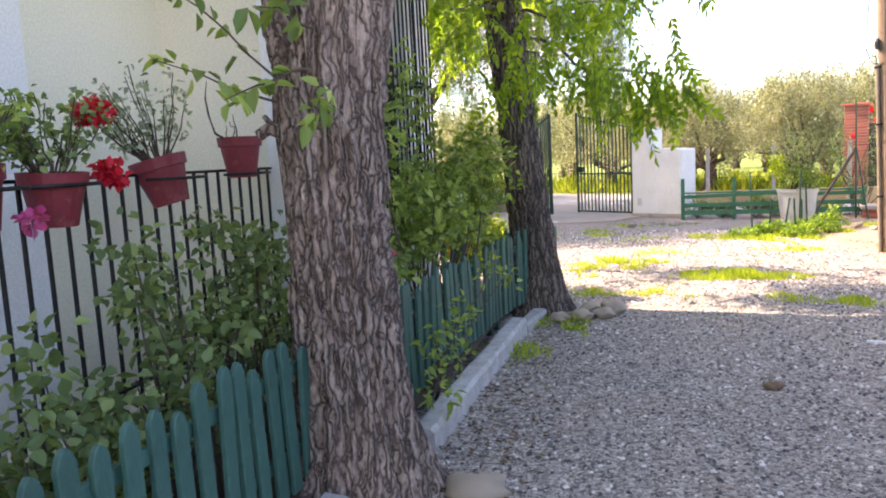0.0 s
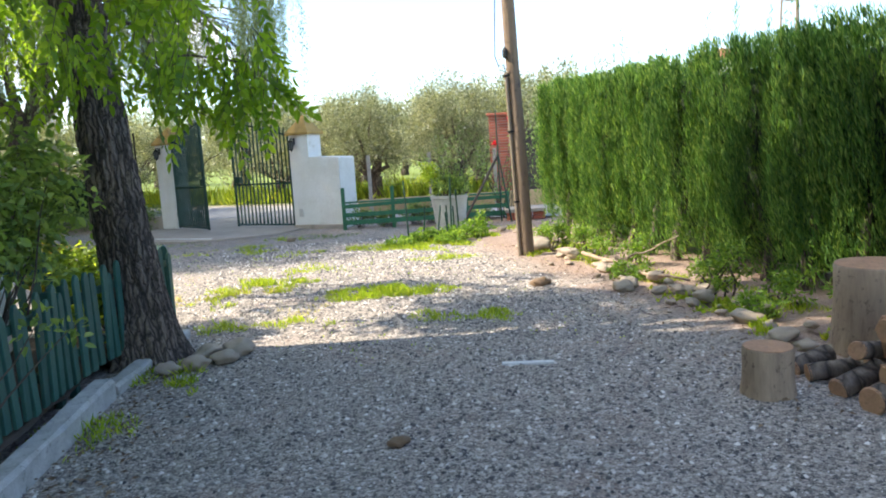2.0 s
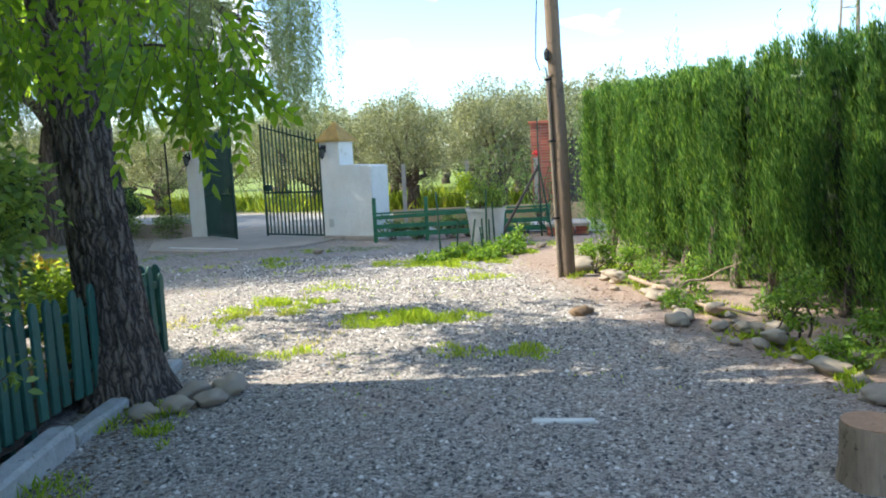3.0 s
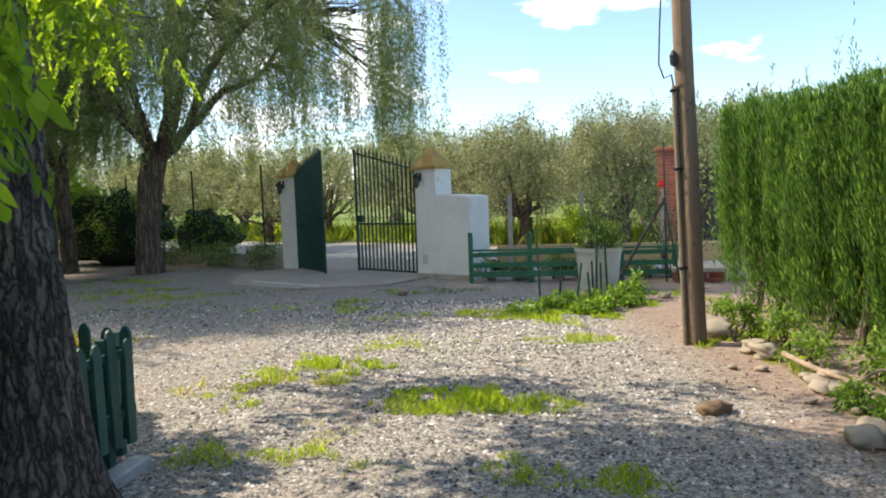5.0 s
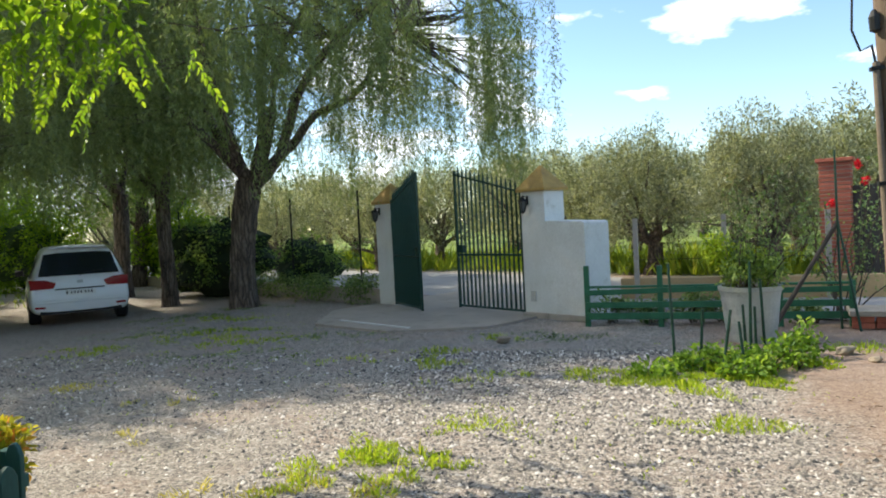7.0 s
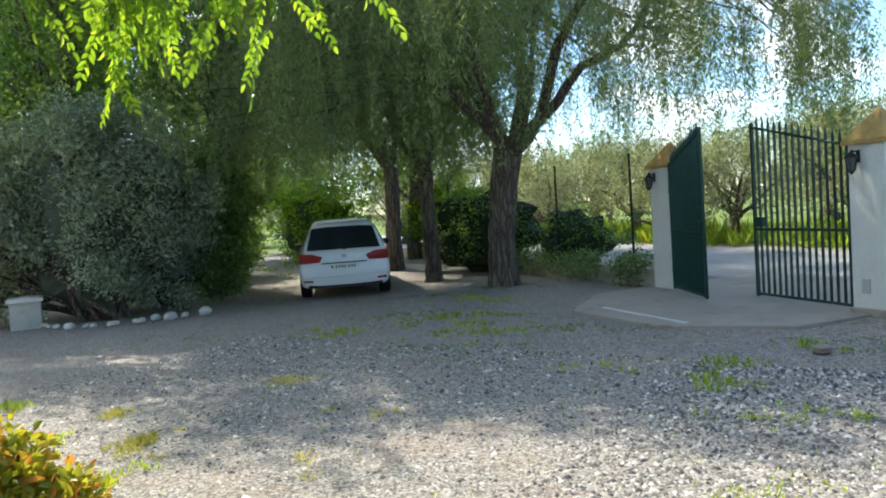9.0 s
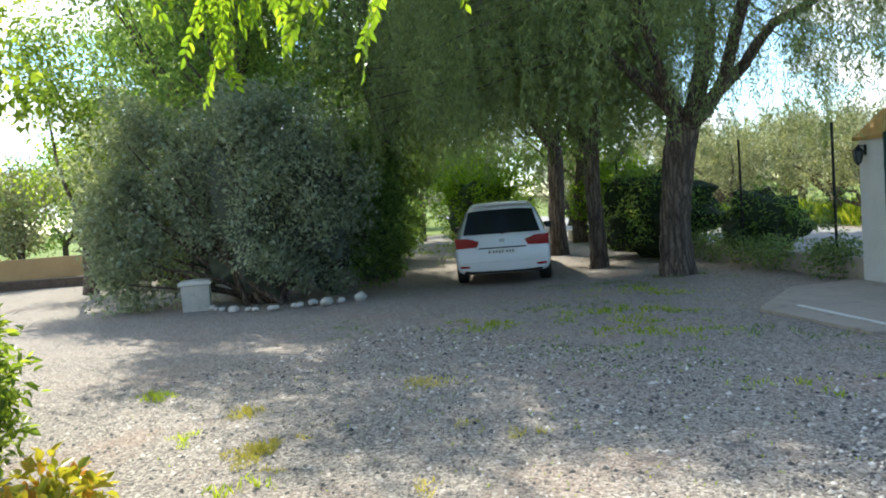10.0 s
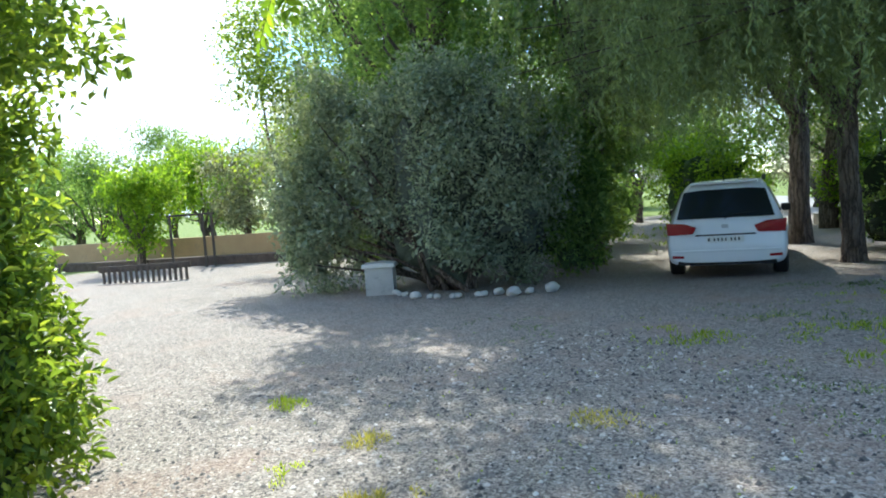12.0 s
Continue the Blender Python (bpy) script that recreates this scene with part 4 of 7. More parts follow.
for y, x, top in ((0.6, -1.85, 0.8), (1.3, -1.9, 0.95), (1.9, -1.85, 1.05), (2.5, -1.8, 1.15), (3.2, -1.8, 1.3), (3.8, -1.75, 1.2)):
    shrub("rose_bush", (x, y), "leafy green rose bush in the bed", "bush", crown_centres((x, y, top * 0.55), (0.28, 0.4, top * 0.48), 26, 0.3), 30, 0.15, 0.055, 0.036, L_ROSE)
climb, ccs = shrub("climbing_shrub", (-1.5, 5.2), "dense climbing shrub over the picket fence", "shrub",
                   np.concatenate([crown_centres((-1.5, 5.15, 1.0), (0.32, 0.85, 0.5), 40, 0.3), crown_centres((-1.5, 5.8, 1.15), (0.35, 0.8, 0.55), 40, 0.3), crown_centres((-1.45, 6.3, 0.95), (0.35, 0.5, 0.45), 30, 0.3), crown_centres((-1.6, 4.35, 1.62), (0.2, 0.45, 0.22), 9, 0.3), crown_centres((-1.6, 4.3, 0.75), (0.2, 0.4, 0.25), 10, 0.3), crown_centres((-1.62, 5.1, 1.9), (0.15, 0.5, 0.25), 8, 0.3), crown_centres((-1.2, 6.2, 1.35), (0.2, 0.35, 0.45), 16, 0.3)]),
                   34, 0.19, 0.066, 0.037, L_SHRUB, stems=34)
foliage("blossom", L_PALE, climb, [ccs[i] + np.array([0.12, -0.05, 0]) for i in range(0, len(ccs), 6)], 8, 0.07, 0.03, 0.025, 0, 0.8, True)
foliage("pink_blossom", L_PINK, climb, [(0.12, -1.1, 0.92)], 18, 0.02, 0.028, 0.03, 0, 0.8, True, 1.2)
shrub("creeper", (-1.22, 4.1), "light green creeper growing through the pickets", "plant", [(-1.08, 3.9, 0.35), (-1.02, 4.1, 0.3), (-1.06, 4.3, 0.45), (-1.05, 3.75, 0.5), (-1.0, 4.2, 0.55), (-1.02, 3.65, 0.25), (-1.0, 5.2, 0.65), (-0.95, 5.5, 0.55)], 22, 0.13, 0.06, 0.03, L_SHRUB, stems=6)


def yellow_box():
    b = thing("letter_box", "yellow metal letter box on the house wall", "letter box", (HX + 0.002, 4.72, 1.04))
    ym = surface("yellow box paint", (0.62, 0.36, 0.03), (0.52, 0.29, 0.025), 6, 60, 0.5, 0, 0.1, 0.002)
    bm = bmesh.new()
    box(bm, 0, 0.11, -0.15, 0.15, 0, 0.26, 0.012)
    part("body", bm, ym, b)
    bm = bmesh.new()
    box(bm, -0.001, 0.135, -0.165, 0.165, 0.262, 0.285, 0.006)
    part("lid", bm, ym, b)
    bm = bmesh.new()
    box(bm, 0.108, 0.114, -0.09, 0.09, 0.19, 0.205)
    part("slot", bm, M_IRON, b)


yellow_box()

# ---- gate ----
def gate_pillar(at, label):
    """A white pillar with a tiled pyramid cap, its near left corner at the base's origin."""
    p = thing("gate_pillar", label, "pillar", (*at, 0), GATE_TURN, "gate pillars")
    w = 0.46
    bm = bmesh.new()
    box(bm, 0, w, 0, w, -0.05, 1.90, 0.012)
    part("shaft", bm, M_WHITE, p)
    bm = bmesh.new()
    e = 0.05
    for i, (z0, z1) in enumerate(((1.90, 1.945), (1.945, 2.04), (2.04, 2.135), (2.135, 2.22), (2.22, 2.29))):
        a = (w / 2 + e) * (1 - max(0, z0 - 1.945) / 0.36)
        b = (w / 2 + e) * (1 - max(0, z1 - 1.945) / 0.36) * (0.985 if i else 1)
        lo = [bm.verts.new((w / 2 + sx * a, w / 2 + sy * a, z0)) for sx, sy in ((-1, -1), (1, -1), (1, 1), (-1, 1))]
        hi = [bm.verts.new((w / 2 + sx * b, w / 2 + sy * b, z1)) for sx, sy in ((-1, -1), (1, -1), (1, 1), (-1, 1))]
        bm.faces.new(list(reversed(lo)))
        bm.faces.new(hi)
        for k in range(4):
            bm.faces.new((lo[k], lo[(k + 1) % 4], hi[(k + 1) % 4], hi[k]))
    part("cap", bm, M_OCHRE, p, "ochre tiled pyramid cap")
    return p


def lantern(at, turn):
    """A small wall lantern: arm, cage with panes, roof and finial."""
    l = thing("wall_lantern", "black iron wall lantern on the gate pillar", "lantern", at, turn, "gate lanterns")
    bm = bmesh.new()
    box(bm, -0.02, 0.02, -0.012, 0, -0.02, 0.12, 0.003)
    V = cyl(bm, (0, -0.006, 0.09), (0, -0.11, 0.12), 0.008)
    part("arm", bm, M_IRON, l)
    bm = bmesh.new()
    lathe(bm, [(0.012, 0.11), (0.022, 0.095), (0.075, 0.045), (0.078, 0.035)], 6, pose(0, -0.11, 0))
    part("roof", bm, M_IRON, l)
    bm = bmesh.new()
    lathe(bm, [(0.035, -0.11), (0.064, 0.034)], 6, pose(0, -0.11, 0))
    gm, gn, gl, gp = nodes_of("lantern glass")
    gp.inputs["Base Color"].default_value, gp.inputs["Roughness"].default_value = (0.10, 0.11, 0.11, 1), 0.15
    part("glass", bm, gm, l)
    for i in range(6):
        a = math.pi / 3 * i
        bm = bmesh.new()
        cyl(bm, (0.036 * math.cos(a), -0.11 + 0.036 * math.sin(a), -0.112), (0.066 * math.cos(a), -0.11 + 0.066 * math.sin(a), 0.036), 0.005, sides=6)
        part("rib", bm, M_IRON, l)
    bm = bmesh.new()
    lathe(bm, [(0.008, -0.15), (0.016, -0.135), (0.04, -0.112), (0.036, -0.108)], 6, pose(0, -0.11, 0))
    part("foot", bm, M_IRON, l)


PR = Vector((0.02, 16.54, 0))
PL = PR - U * 3.66 + NRM * 0.0
gate_pillar((PR.x, PR.y), "white gate pillar with an ochre tiled cap and stepped wall")
gate_pillar((PL.x, PL.y), "white gate pillar with an ochre tiled cap")
q = PR + U * 0.14 + Vector((0, 0, 1.72)) - NRM * 0.002
lantern(q, GATE_TURN)
q = PL + U * 0.14 + Vector((0, 0, 1.72)) - NRM * 0.002
lantern(q, GATE_TURN)


def stepped_wall():
    bm = bmesh.new()
    pts = [(0.44, -0.05), (1.16, -0.05), (1.165, 1.395), (1.13, 1.42), (0.44, 1.45)]
    front = [bm.verts.new((x, -0.004, z)) for x, z in pts]
    back = [bm.verts.new((x, 0.58, z)) for x, z in pts]
    bm.faces.new(front)
    bm.faces.new(list(reversed(back)))
    for i in range(5):
        bm.faces.new((front[i], back[i], back[(i + 1) % 5], front[(i + 1) % 5]))
    bmesh.ops.recalc_face_normals(bm, faces=bm.faces)
    bmesh.ops.bevel(bm, geom=bm.edges[:], offset=0.008, segments=2, affect="EDGES")
    alone("wall_gate", bm, M_WHITE, "low whitewashed wall beside the gate pillar", "wall", "structure", pose(PR.x, PR.y, 0, 0, 0, GATE_TURN))
    bm = bmesh.new()
    box(bm, 0.0, 1.2, -0.05, 0.002, -0.05, 0.09, 0.02)
    alone("wall_footing", bm, M_CONCRETE, "brown chipped footing of the gate wall", "wall", "structure", pose(PR.x, PR.y, 0, 0, 0, GATE_TURN))
    s = thing("meter_cover", "small pale cover plate low on the wall", "cover plate", PR + U * 0.13 + Vector((0, 0, 0.25)), GATE_TURN)
    bm = bmesh.new()
    box(bm, 0, 0.1, -0.015, -0.001, 0, 0.16, 0.004)
    part("plate", bm, M_GREYPLASTER, s)


stepped_wall()


def gate_leaf(hinge, free, label):
    d = Vector(free) - Vector(hinge)
    W = d.length
    leaf = thing("gate_leaf", label, "gate", (hinge[0], hinge[1], 0.05), math.degrees(math.atan2(d.y, d.x)), "gate leaves")
    top = lambda s: 1.86 + 0.39 * s / W
    for s in (0.0, W):
        bm = bmesh.new()
        box(bm, s - 0.02, s + 0.02, -0.02, 0.02, 0, top(s) + 0.06, 0.004)
        part("stile", bm, M_GATE, leaf)
    for z in (0.02, 0.88):
        bm = bmesh.new()
        box(bm, 0.021, W - 0.021, -0.015, 0.015, z, z + 0.035, 0.003)
        part("rail", bm, M_GATE, leaf)
    V, F = tubes([[(s, 0, top(s), 0.018) for s in np.linspace(0.0, W, 16)]], 8)
    hang("top_rail", arrays_mesh("top_rail", V, F, True), M_GATE, leaf)
    n = 15
    for i in range(1, n):
        s = W * i / n
        bm = bmesh.new()
        box(bm, s - 0.008, s + 0.008, -0.017, 0.017, 0.056, top(s) + 0.08, 0.002)
        part("bar", bm, M_GATE, leaf)
        bm = bmesh.new()
        cyl(bm, (s, 0, top(s) + 0.08), (s, 0, top(s) + 0.17), 0.017, 0.002, 6)
        part("spike", bm, M_GATE, leaf)
    bm = bmesh.new()
    box(bm, W - 0.16, W - 0.022, -0.03, 0.03, 0.93, 1.06, 0.005)
    part("lock", bm, M_GATE, leaf)
    for z in (0.3, 1.5):
        bm = bmesh.new()
        cyl(bm, (-0.045, 0, z - 0.05), (-0.045, 0, z + 0.05), 0.016)
        box(bm, -0.045, -0.021, -0.006, 0.006, z - 0.04, z + 0.04)
        part("hinge", bm, M_GATE, leaf)


h = PR - U * 0.05 + NRM * 0.06
gate_leaf((h.x, h.y), (-1.21, 17.6), "dark green barred gate leaf standing closed")
h = PL + U * 0.53 - NRM * 0.02
gate_leaf((h.x, h.y), (-1.79, 17.24), "dark green barred gate leaf swung open inwards")

# ---- low green fence, pot, stakes by the path ----
def rail_fence(a, b, label, posts, seed):
    a, b = Vector((*a, 0)), Vector((*b, 0))
    d = b - a
    f = thing("rail_fence", label, "fence", (a.x, a.y, 0), math.degrees(math.atan2(d.y, d.x)), "low rail fences")
    for s, h in posts:
        bm = bmesh.new()
        box(bm, s - 0.035, s + 0.035, -0.035, 0.035, -0.03, h, 0.008)
        part("post", bm, M_GREENRAIL, f)
    for k, (z, hh) in enumerate(((0.10, 0.09), (0.25, 0.08), (0.42, 0.07))):
        bm = bmesh.new()
        box(bm, -0.02, d.length + 0.02, -0.06, -0.036, z, z + hh, 0.005)
        part("rail", bm, M_GREENRAIL, f, m=pose(0, 0, 0, 0, RNG.normal() * 0.6, 0))
    bm = bmesh.new()
    box(bm, 0, d.length, -0.03, 0.03, 0.515, 0.545, 0.005)
    part("top_rail", bm, M_GREENRAIL, f)


rail_fence((0.99, 15.48), (2.85, 15.25), "low green wooden rail fence by the gate wall", ((0, 0.82), (0.95, 0.80), (1.86, 0.62)), 1)
rail_fence((3.35, 15.2), (4.15, 15.1), "short low green rail fence beside the white pot", ((0, 0.5), (0.8, 0.56)), 2)


def big_pot():
    pot = thing("planter", "large white planter full of leafy plants", "planter", (2.85, 14.25, 0))
    bm = bmesh.new()
    lathe(bm, [(0.25, -0.02), (0.285, 0.2), (0.315, 0.5), (0.33, 0.56), (0.345, 0.57), (0.345, 0.62), (0.31, 0.62), (0.3, 0.55), (0.02, 0.54)], 36)
    part("body", bm, M_GREYPLASTER, pot)
    bm = bmesh.new()
    lathe(bm, [(0.295, 0.555), (0.29, 0.575), (0.02, 0.6)], 24)
    part("soil", bm, M_SOIL, pot)
    cs = crown_centres((0, 0, 0.78), (0.42, 0.42, 0.25), 34, 0.3)
    foliage("leaves", L_SHRUB, pot, cs, 40, 0.12, 0.06, 0.03, 0.2, 0.9, False, 0.5)
    cs = crown_centres((-0.35, -0.1, 0.95), (0.16, 0.16, 0.25), 14, 0.3)
    foliage("yellow_leaves", L_GRASS, pot, cs, 30, 0.1, 0.06, 0.03, 0.2, 0.9, False, 0.5)
    cs = []
    for i in range(15):
        tip = np.array([RNG.normal() * 0.4 + 0.1, RNG.normal() * 0.3, 1.15 + 0.65 * RNG.random()])
        q = bent((RNG.normal() * 0.1, RNG.normal() * 0.1, 0.56), tip, 0.009, 0.003, 8, 0.15)
        V, F = tubes([q], 5)
        hang("stem", arrays_mesh("stem", V, F), M_TWIG, pot)
        cs += [np.array(c[:3]) for c in q[2:]]
    foliage("tall_leaves", L_ROSE, pot, cs, 16, 0.13, 0.05, 0.022, 0.1, 0.9, False, 0.5)


big_pot()


def rose_climber():
    r = thing("climbing_rose", "thin climbing rose with a few red blooms", "rose", (4.2, 15.6, 0))
    paths = []
    tips = []
    for i in range(16):
        tip = np.array([RNG.normal() * 0.55, RNG.normal() * 0.35, 1.0 + 1.1 * RNG.random()])
        paths.append(bent((RNG.normal() * 0.06, RNG.normal() * 0.06, 0), tip, 0.012, 0.004, 9, 0.2))
        tips += [np.array(q[:3]) for q in paths[-1][3:]]
    for q in paths:
        V, F = tubes([q], 5)
        hang("stem", arrays_mesh("stem", V, F), M_TWIG, r)
    foliage("leaves", L_ROSE, r, tips, 10, 0.16, 0.05, 0.035, 0.1, 0.9, False, 0.5)
    for c in ((0.1, -0.3, 1.95), (-0.2, -0.3, 1.5), (0.22, -0.2, 1.75)):
        foliage("bloom", L_REDFLOWER, r, [c], 30, 0.035, 0.045, 0.04, 0, 0.9, True, 1.0)


rose_climber()
for (x, y), (dx, dy), h in (((1.92, 13.0), (-0.03, 0.05), 0.98), ((2.13, 12.75), (0.04, 0.0), 0.55), ((2.28, 12.4), (0.10, 0.05), 0.58), ((2.62, 12.95), (0.02, 0), 0.98), ((2.66, 13.45), (-0.02, 0), 0.50), ((2.75, 13.4), (0.0, 0.02), 0.48), ((2.84, 13.42), (-0.03, 0), 0.76), ((2.5, 12.5), (-0.03, 0.1), 0.45), ((3.98, 14.95), (-0.02, 0.02), 2.12), ((4.12, 14.7), (-0.16, 0.2), 1.25)):
    s = thing("garden_stake", "thin dark green stake stuck in the weeds", "stake", (x, y, 0), 0, "stakes in the weeds")
    bm = bmesh.new()
    cyl(bm, (0, 0, -0.05), (dx, dy, h), 0.016, 0.013, 8)
    part("stick", bm, M_STAKE, s)
s = thing("wooden_prop", "dark slanted wooden prop leaning on a tall stake", "prop", (3.2, 15.02, 0))
bm = bmesh.new()
cyl(bm, (0, 0, -0.05), (0.78, -0.04, 1.28), 0.03, 0.025, 8)
part("beam", bm, M_DARKWOOD, s)


def brick_pillar():
    p = thing("brick_pillar", "red brick boundary pillar with weathered joints", "pillar", (4.78, 19.0, 0), -20)
    bm = bmesh.new()
    box(bm, 0.012, 0.476, 0.012, 0.40, -0.05, 2.18)
    part("core", bm, M_MORTAR, p)
    me = bpy.data.meshes.new("brick")
    bm = bmesh.new()
    box(bm, 0.004, 0.236, 0, 0.11, 0.004, 0.057, 0.005)
    bm.to_mesh(me)
    bm.free()
    me.materials.append(M_BRICK)
    for k in range(33):
        z = k * 0.066
        for i in range(2):
            hang("brick", me, None, p, m=pose(i * 0.244 + RNG.normal() * 0.002, RNG.normal() * 0.002, z))
        for j in range(2):
            hang("brick", me, None, p, m=pose(0.0 + RNG.normal() * 0.002, 0.36 - j * 0.0 if k % 2 else 0.37, z, 0, 0, -90) if j == 0 else pose(0.488, 0.112, z, 0, 0, 90))
    bm = bmesh.new()
    box(bm, -0.04, 0.53, -0.05, 0.46, 2.18, 2.24, 0.01)
    part("coping", bm, M_BRICK, p)


brick_pillar()


def side_gate():
    """A dark plank gate hung beside the brick pillar, with a step of old bricks in front."""
    g = thing("side_gate", "dark weathered plank gate beside the brick pillar", "gate", (5.26, 18.95, 0), -20)
    for i in range(7):
        bm = bmesh.new()
        box(bm, 0.02 + i * 0.125, 0.137 + i * 0.125, 0.1, 0.125, 0.04, 1.78 + 0.02 * RNG.normal(), 0.004)
        part("plank", bm, M_DARKWOOD, g)
    for z in (0.35, 1.4):
        bm = bmesh.new()
        box(bm, 0.02, 0.88, 0.126, 0.16, z, z + 0.09, 0.004)
        part("rail", bm, M_DARKWOOD, g)
    sl = thing("concrete_slab", "grey concrete slab laid over old bricks", "slab", (4.35, 15.0, 0), -12)
    bm = bmesh.new()
    box(bm, -0.28, 0.5, -0.25, 0.35, 0.155, 0.22, 0.012)
    part("slab", bm, M_CONCRETE, sl)
    for i in range(3):
        for k in range(2):
            bm = bmesh.new()
            box(bm, -0.25 + i * 0.25, -0.02 + i * 0.25, -0.2 + 0.02 * RNG.normal(), -0.09, 0.01 + k * 0.072, 0.075 + k * 0.072, 0.006)
            part("brick", bm, M_BRICK, sl)


side_gate()


def utility_pole():
    p = thing("utility_pole", "weathered brown wooden utility pole with conduit", "pole", (3.16, 10.4, 0))
    p.matrix_basis = pose(3.16, 10.4, 0, 0, -2.0, 0)
    path = [(0, 0, -0.1, 0.092), (0, 0, 0.4, 0.089), (0.0, 0, 2, 0.083), (0.0, 0.0, 4, 0.078), (0.0, 0.02, 6.5, 0.07), (0, 0.02, 7.5, 0.066)]
    bark_trunk("shaft", path, M_POLE, p, 40, 120, 0.006, 0.0, 11)
    bm = bmesh.new()
    cyl(bm, (-0.112, -0.03, -0.05), (-0.104, -0.03, 2.35), 0.022, sides=10)
    part("conduit", bm, M_PIPE, p)
    for z in (0.7, 1.6, 2.3):
        bm = bmesh.new()
        box(bm, -0.137, -0.05, -0.056, 0.0, z, z + 0.025, 0.003)
        part("clip", bm, M_IRON, p)
    bm = bmesh.new()
    lathe(bm, [(0.0001, 2.52), (0.03, 2.54), (0.034, 2.62), (0.015, 2.66), (0.001, 2.67)], 10, pose(-0.10, -0.04, 0))
    part("insulator", bm, M_CABLE, p)
    V, F = tubes([[(-0.105, -0.03, 2.34, 0.008), (-0.13, -0.06, 2.45, 0.008), (-0.2, -0.08, 2.42, 0.007), (-0.24, -0.08, 2.55, 0.007), (-0.21, -0.06, 2.9, 0.007), (-0.16, -0.04, 3.4, 0.007), (-0.12, -0.02, 4.4, 0.007)]], 6)
    hang("cable", arrays_mesh("cable", V, F, True), M_CABLE, p)


utility_pole()

# ---- cypress hedge ----
HEDGE = [(5.75, -6.0), (5.2, 1.0), (4.62, 6.0), (4.2, 9.5), (3.95, 12.5)]


def hedge_x(y):
    return float(np.interp(y, [p[1] for p in HEDGE], [p[0] for p in HEDGE])) + 0.10 * noise.noise(Vector((y * 1.5, 3, 0)))


def build_hedge():
    h = thing("hedge", "tall clipped green cypress hedge", "hedge", (4.6, 6, 0))
    o = np.array([4.6, 6, 0])
    top = lambda y: 2.22 + 0.10 * noise.noise(Vector((y * 0.8, 0, 7)))
    # solid inner shell, its dark colour standing in for the shade inside the hedge
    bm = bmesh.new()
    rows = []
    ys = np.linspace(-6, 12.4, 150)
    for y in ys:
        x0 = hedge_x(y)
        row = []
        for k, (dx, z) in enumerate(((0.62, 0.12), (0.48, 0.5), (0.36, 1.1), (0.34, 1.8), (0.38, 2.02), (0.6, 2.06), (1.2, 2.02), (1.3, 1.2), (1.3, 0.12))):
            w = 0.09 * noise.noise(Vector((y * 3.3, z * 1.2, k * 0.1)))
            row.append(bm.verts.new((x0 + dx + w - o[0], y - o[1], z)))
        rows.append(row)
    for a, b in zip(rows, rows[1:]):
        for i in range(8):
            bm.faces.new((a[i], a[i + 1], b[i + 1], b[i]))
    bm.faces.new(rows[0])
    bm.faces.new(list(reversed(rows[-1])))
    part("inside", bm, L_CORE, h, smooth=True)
    # upright columns of sprays, each with dark folds beside it
    P, D = [], []
    yc, cols = -4.0, []
    while yc < 12.5:
        cols.append((yc, 0.04 + 0.055 * RNG.random(), RNG.normal() * 0.115, RNG.normal() * 0.045, 0.25 * RNG.random() ** 2))
        yc += 0.11 + 0.15 * RNG.random()
    for i in range(3900):
        c, wide, push, drift, foot = cols[int(len(cols) * RNG.random() ** 0.82)]
        z0 = 0.02 + foot + (1.95 - foot) * RNG.random()
        off = RNG.normal()
        y = c + off * wide * (0.75 + 0.25 * z0) + drift * (z0 - 1.2)
        x0 = hedge_x(c) + 0.16 + push * (1.3 - 0.4 * z0) + 0.085 * off * off + 0.13 * noise.noise(Vector((c * 0.9, z0 * 0.9, 2))) + 0.20 * max(0, 0.8 - z0) ** 1.5
        ln = 0.35 + 0.5 * RNG.random()
        m = 62
        s = RNG.random(m)
        z = z0 + ln * s
        ok = z < top(y) + 0.08
        taper = (1 - s) * 0.042 + 0.008
        P.append(np.stack([x0 + RNG.random() ** 2 * 0.1 - 0.05 * s + RNG.normal(size=m) * taper, y + drift * ln * s + RNG.normal(size=m) * taper, z], 1)[ok])
        D.append((np.array([-0.28, drift, 1.0]) + RNG.normal(size=(m, 3)) * np.array([0.24, 0.24, 0.12]))[ok])
    for i in range(420):
        y = -4.0 + 16.4 * RNG.random()
        m = 22
        base = np.array([hedge_x(y) + 0.22 + 0.14 * RNG.random() + 0.1 * noise.noise(Vector((y * 2.6, 1, 0.3))), y, 0.02])
        P.append(base + np.stack([RNG.normal(size=m) * 0.06, RNG.normal(size=m) * 0.07, 0.5 * RNG.random(m)], 1))
        D.append(np.array([-0.5, 0, 0.9]) + RNG.normal(size=(m, 3)) * 0.4)
    for i in range(900):
        y = -5.5 + 18.1 * RNG.random()
        dx = RNG.random() * 1.2
        m = 34
        base = np.array([hedge_x(y) + 0.1 + dx, y, top(y) - 0.2])
        P.append(base + np.stack([RNG.normal(size=m) * 0.07, RNG.normal(size=m) * 0.07, RNG.random(m) * 0.25], 1))
        D.append(np.array([0, 0, 1.0]) + RNG.normal(size=(m, 3)) * 0.35)
    for i in range(260):
        z0 = 0.2 + 1.9 * RNG.random()
        m = 22
        base = np.array([hedge_x(12.4) + 1.25 * RNG.random(), 12.45, z0])
        P.append(base + np.stack([RNG.normal(size=m) * 0.06, RNG.random(m) * 0.1, RNG.random(m) * 0.4], 1))
        D.append(np.array([0, 0.4, 1.0]) + RNG.normal(size=(m, 3)) * 0.35)
    P, D = np.concatenate(P) - o, np.concatenate(D)
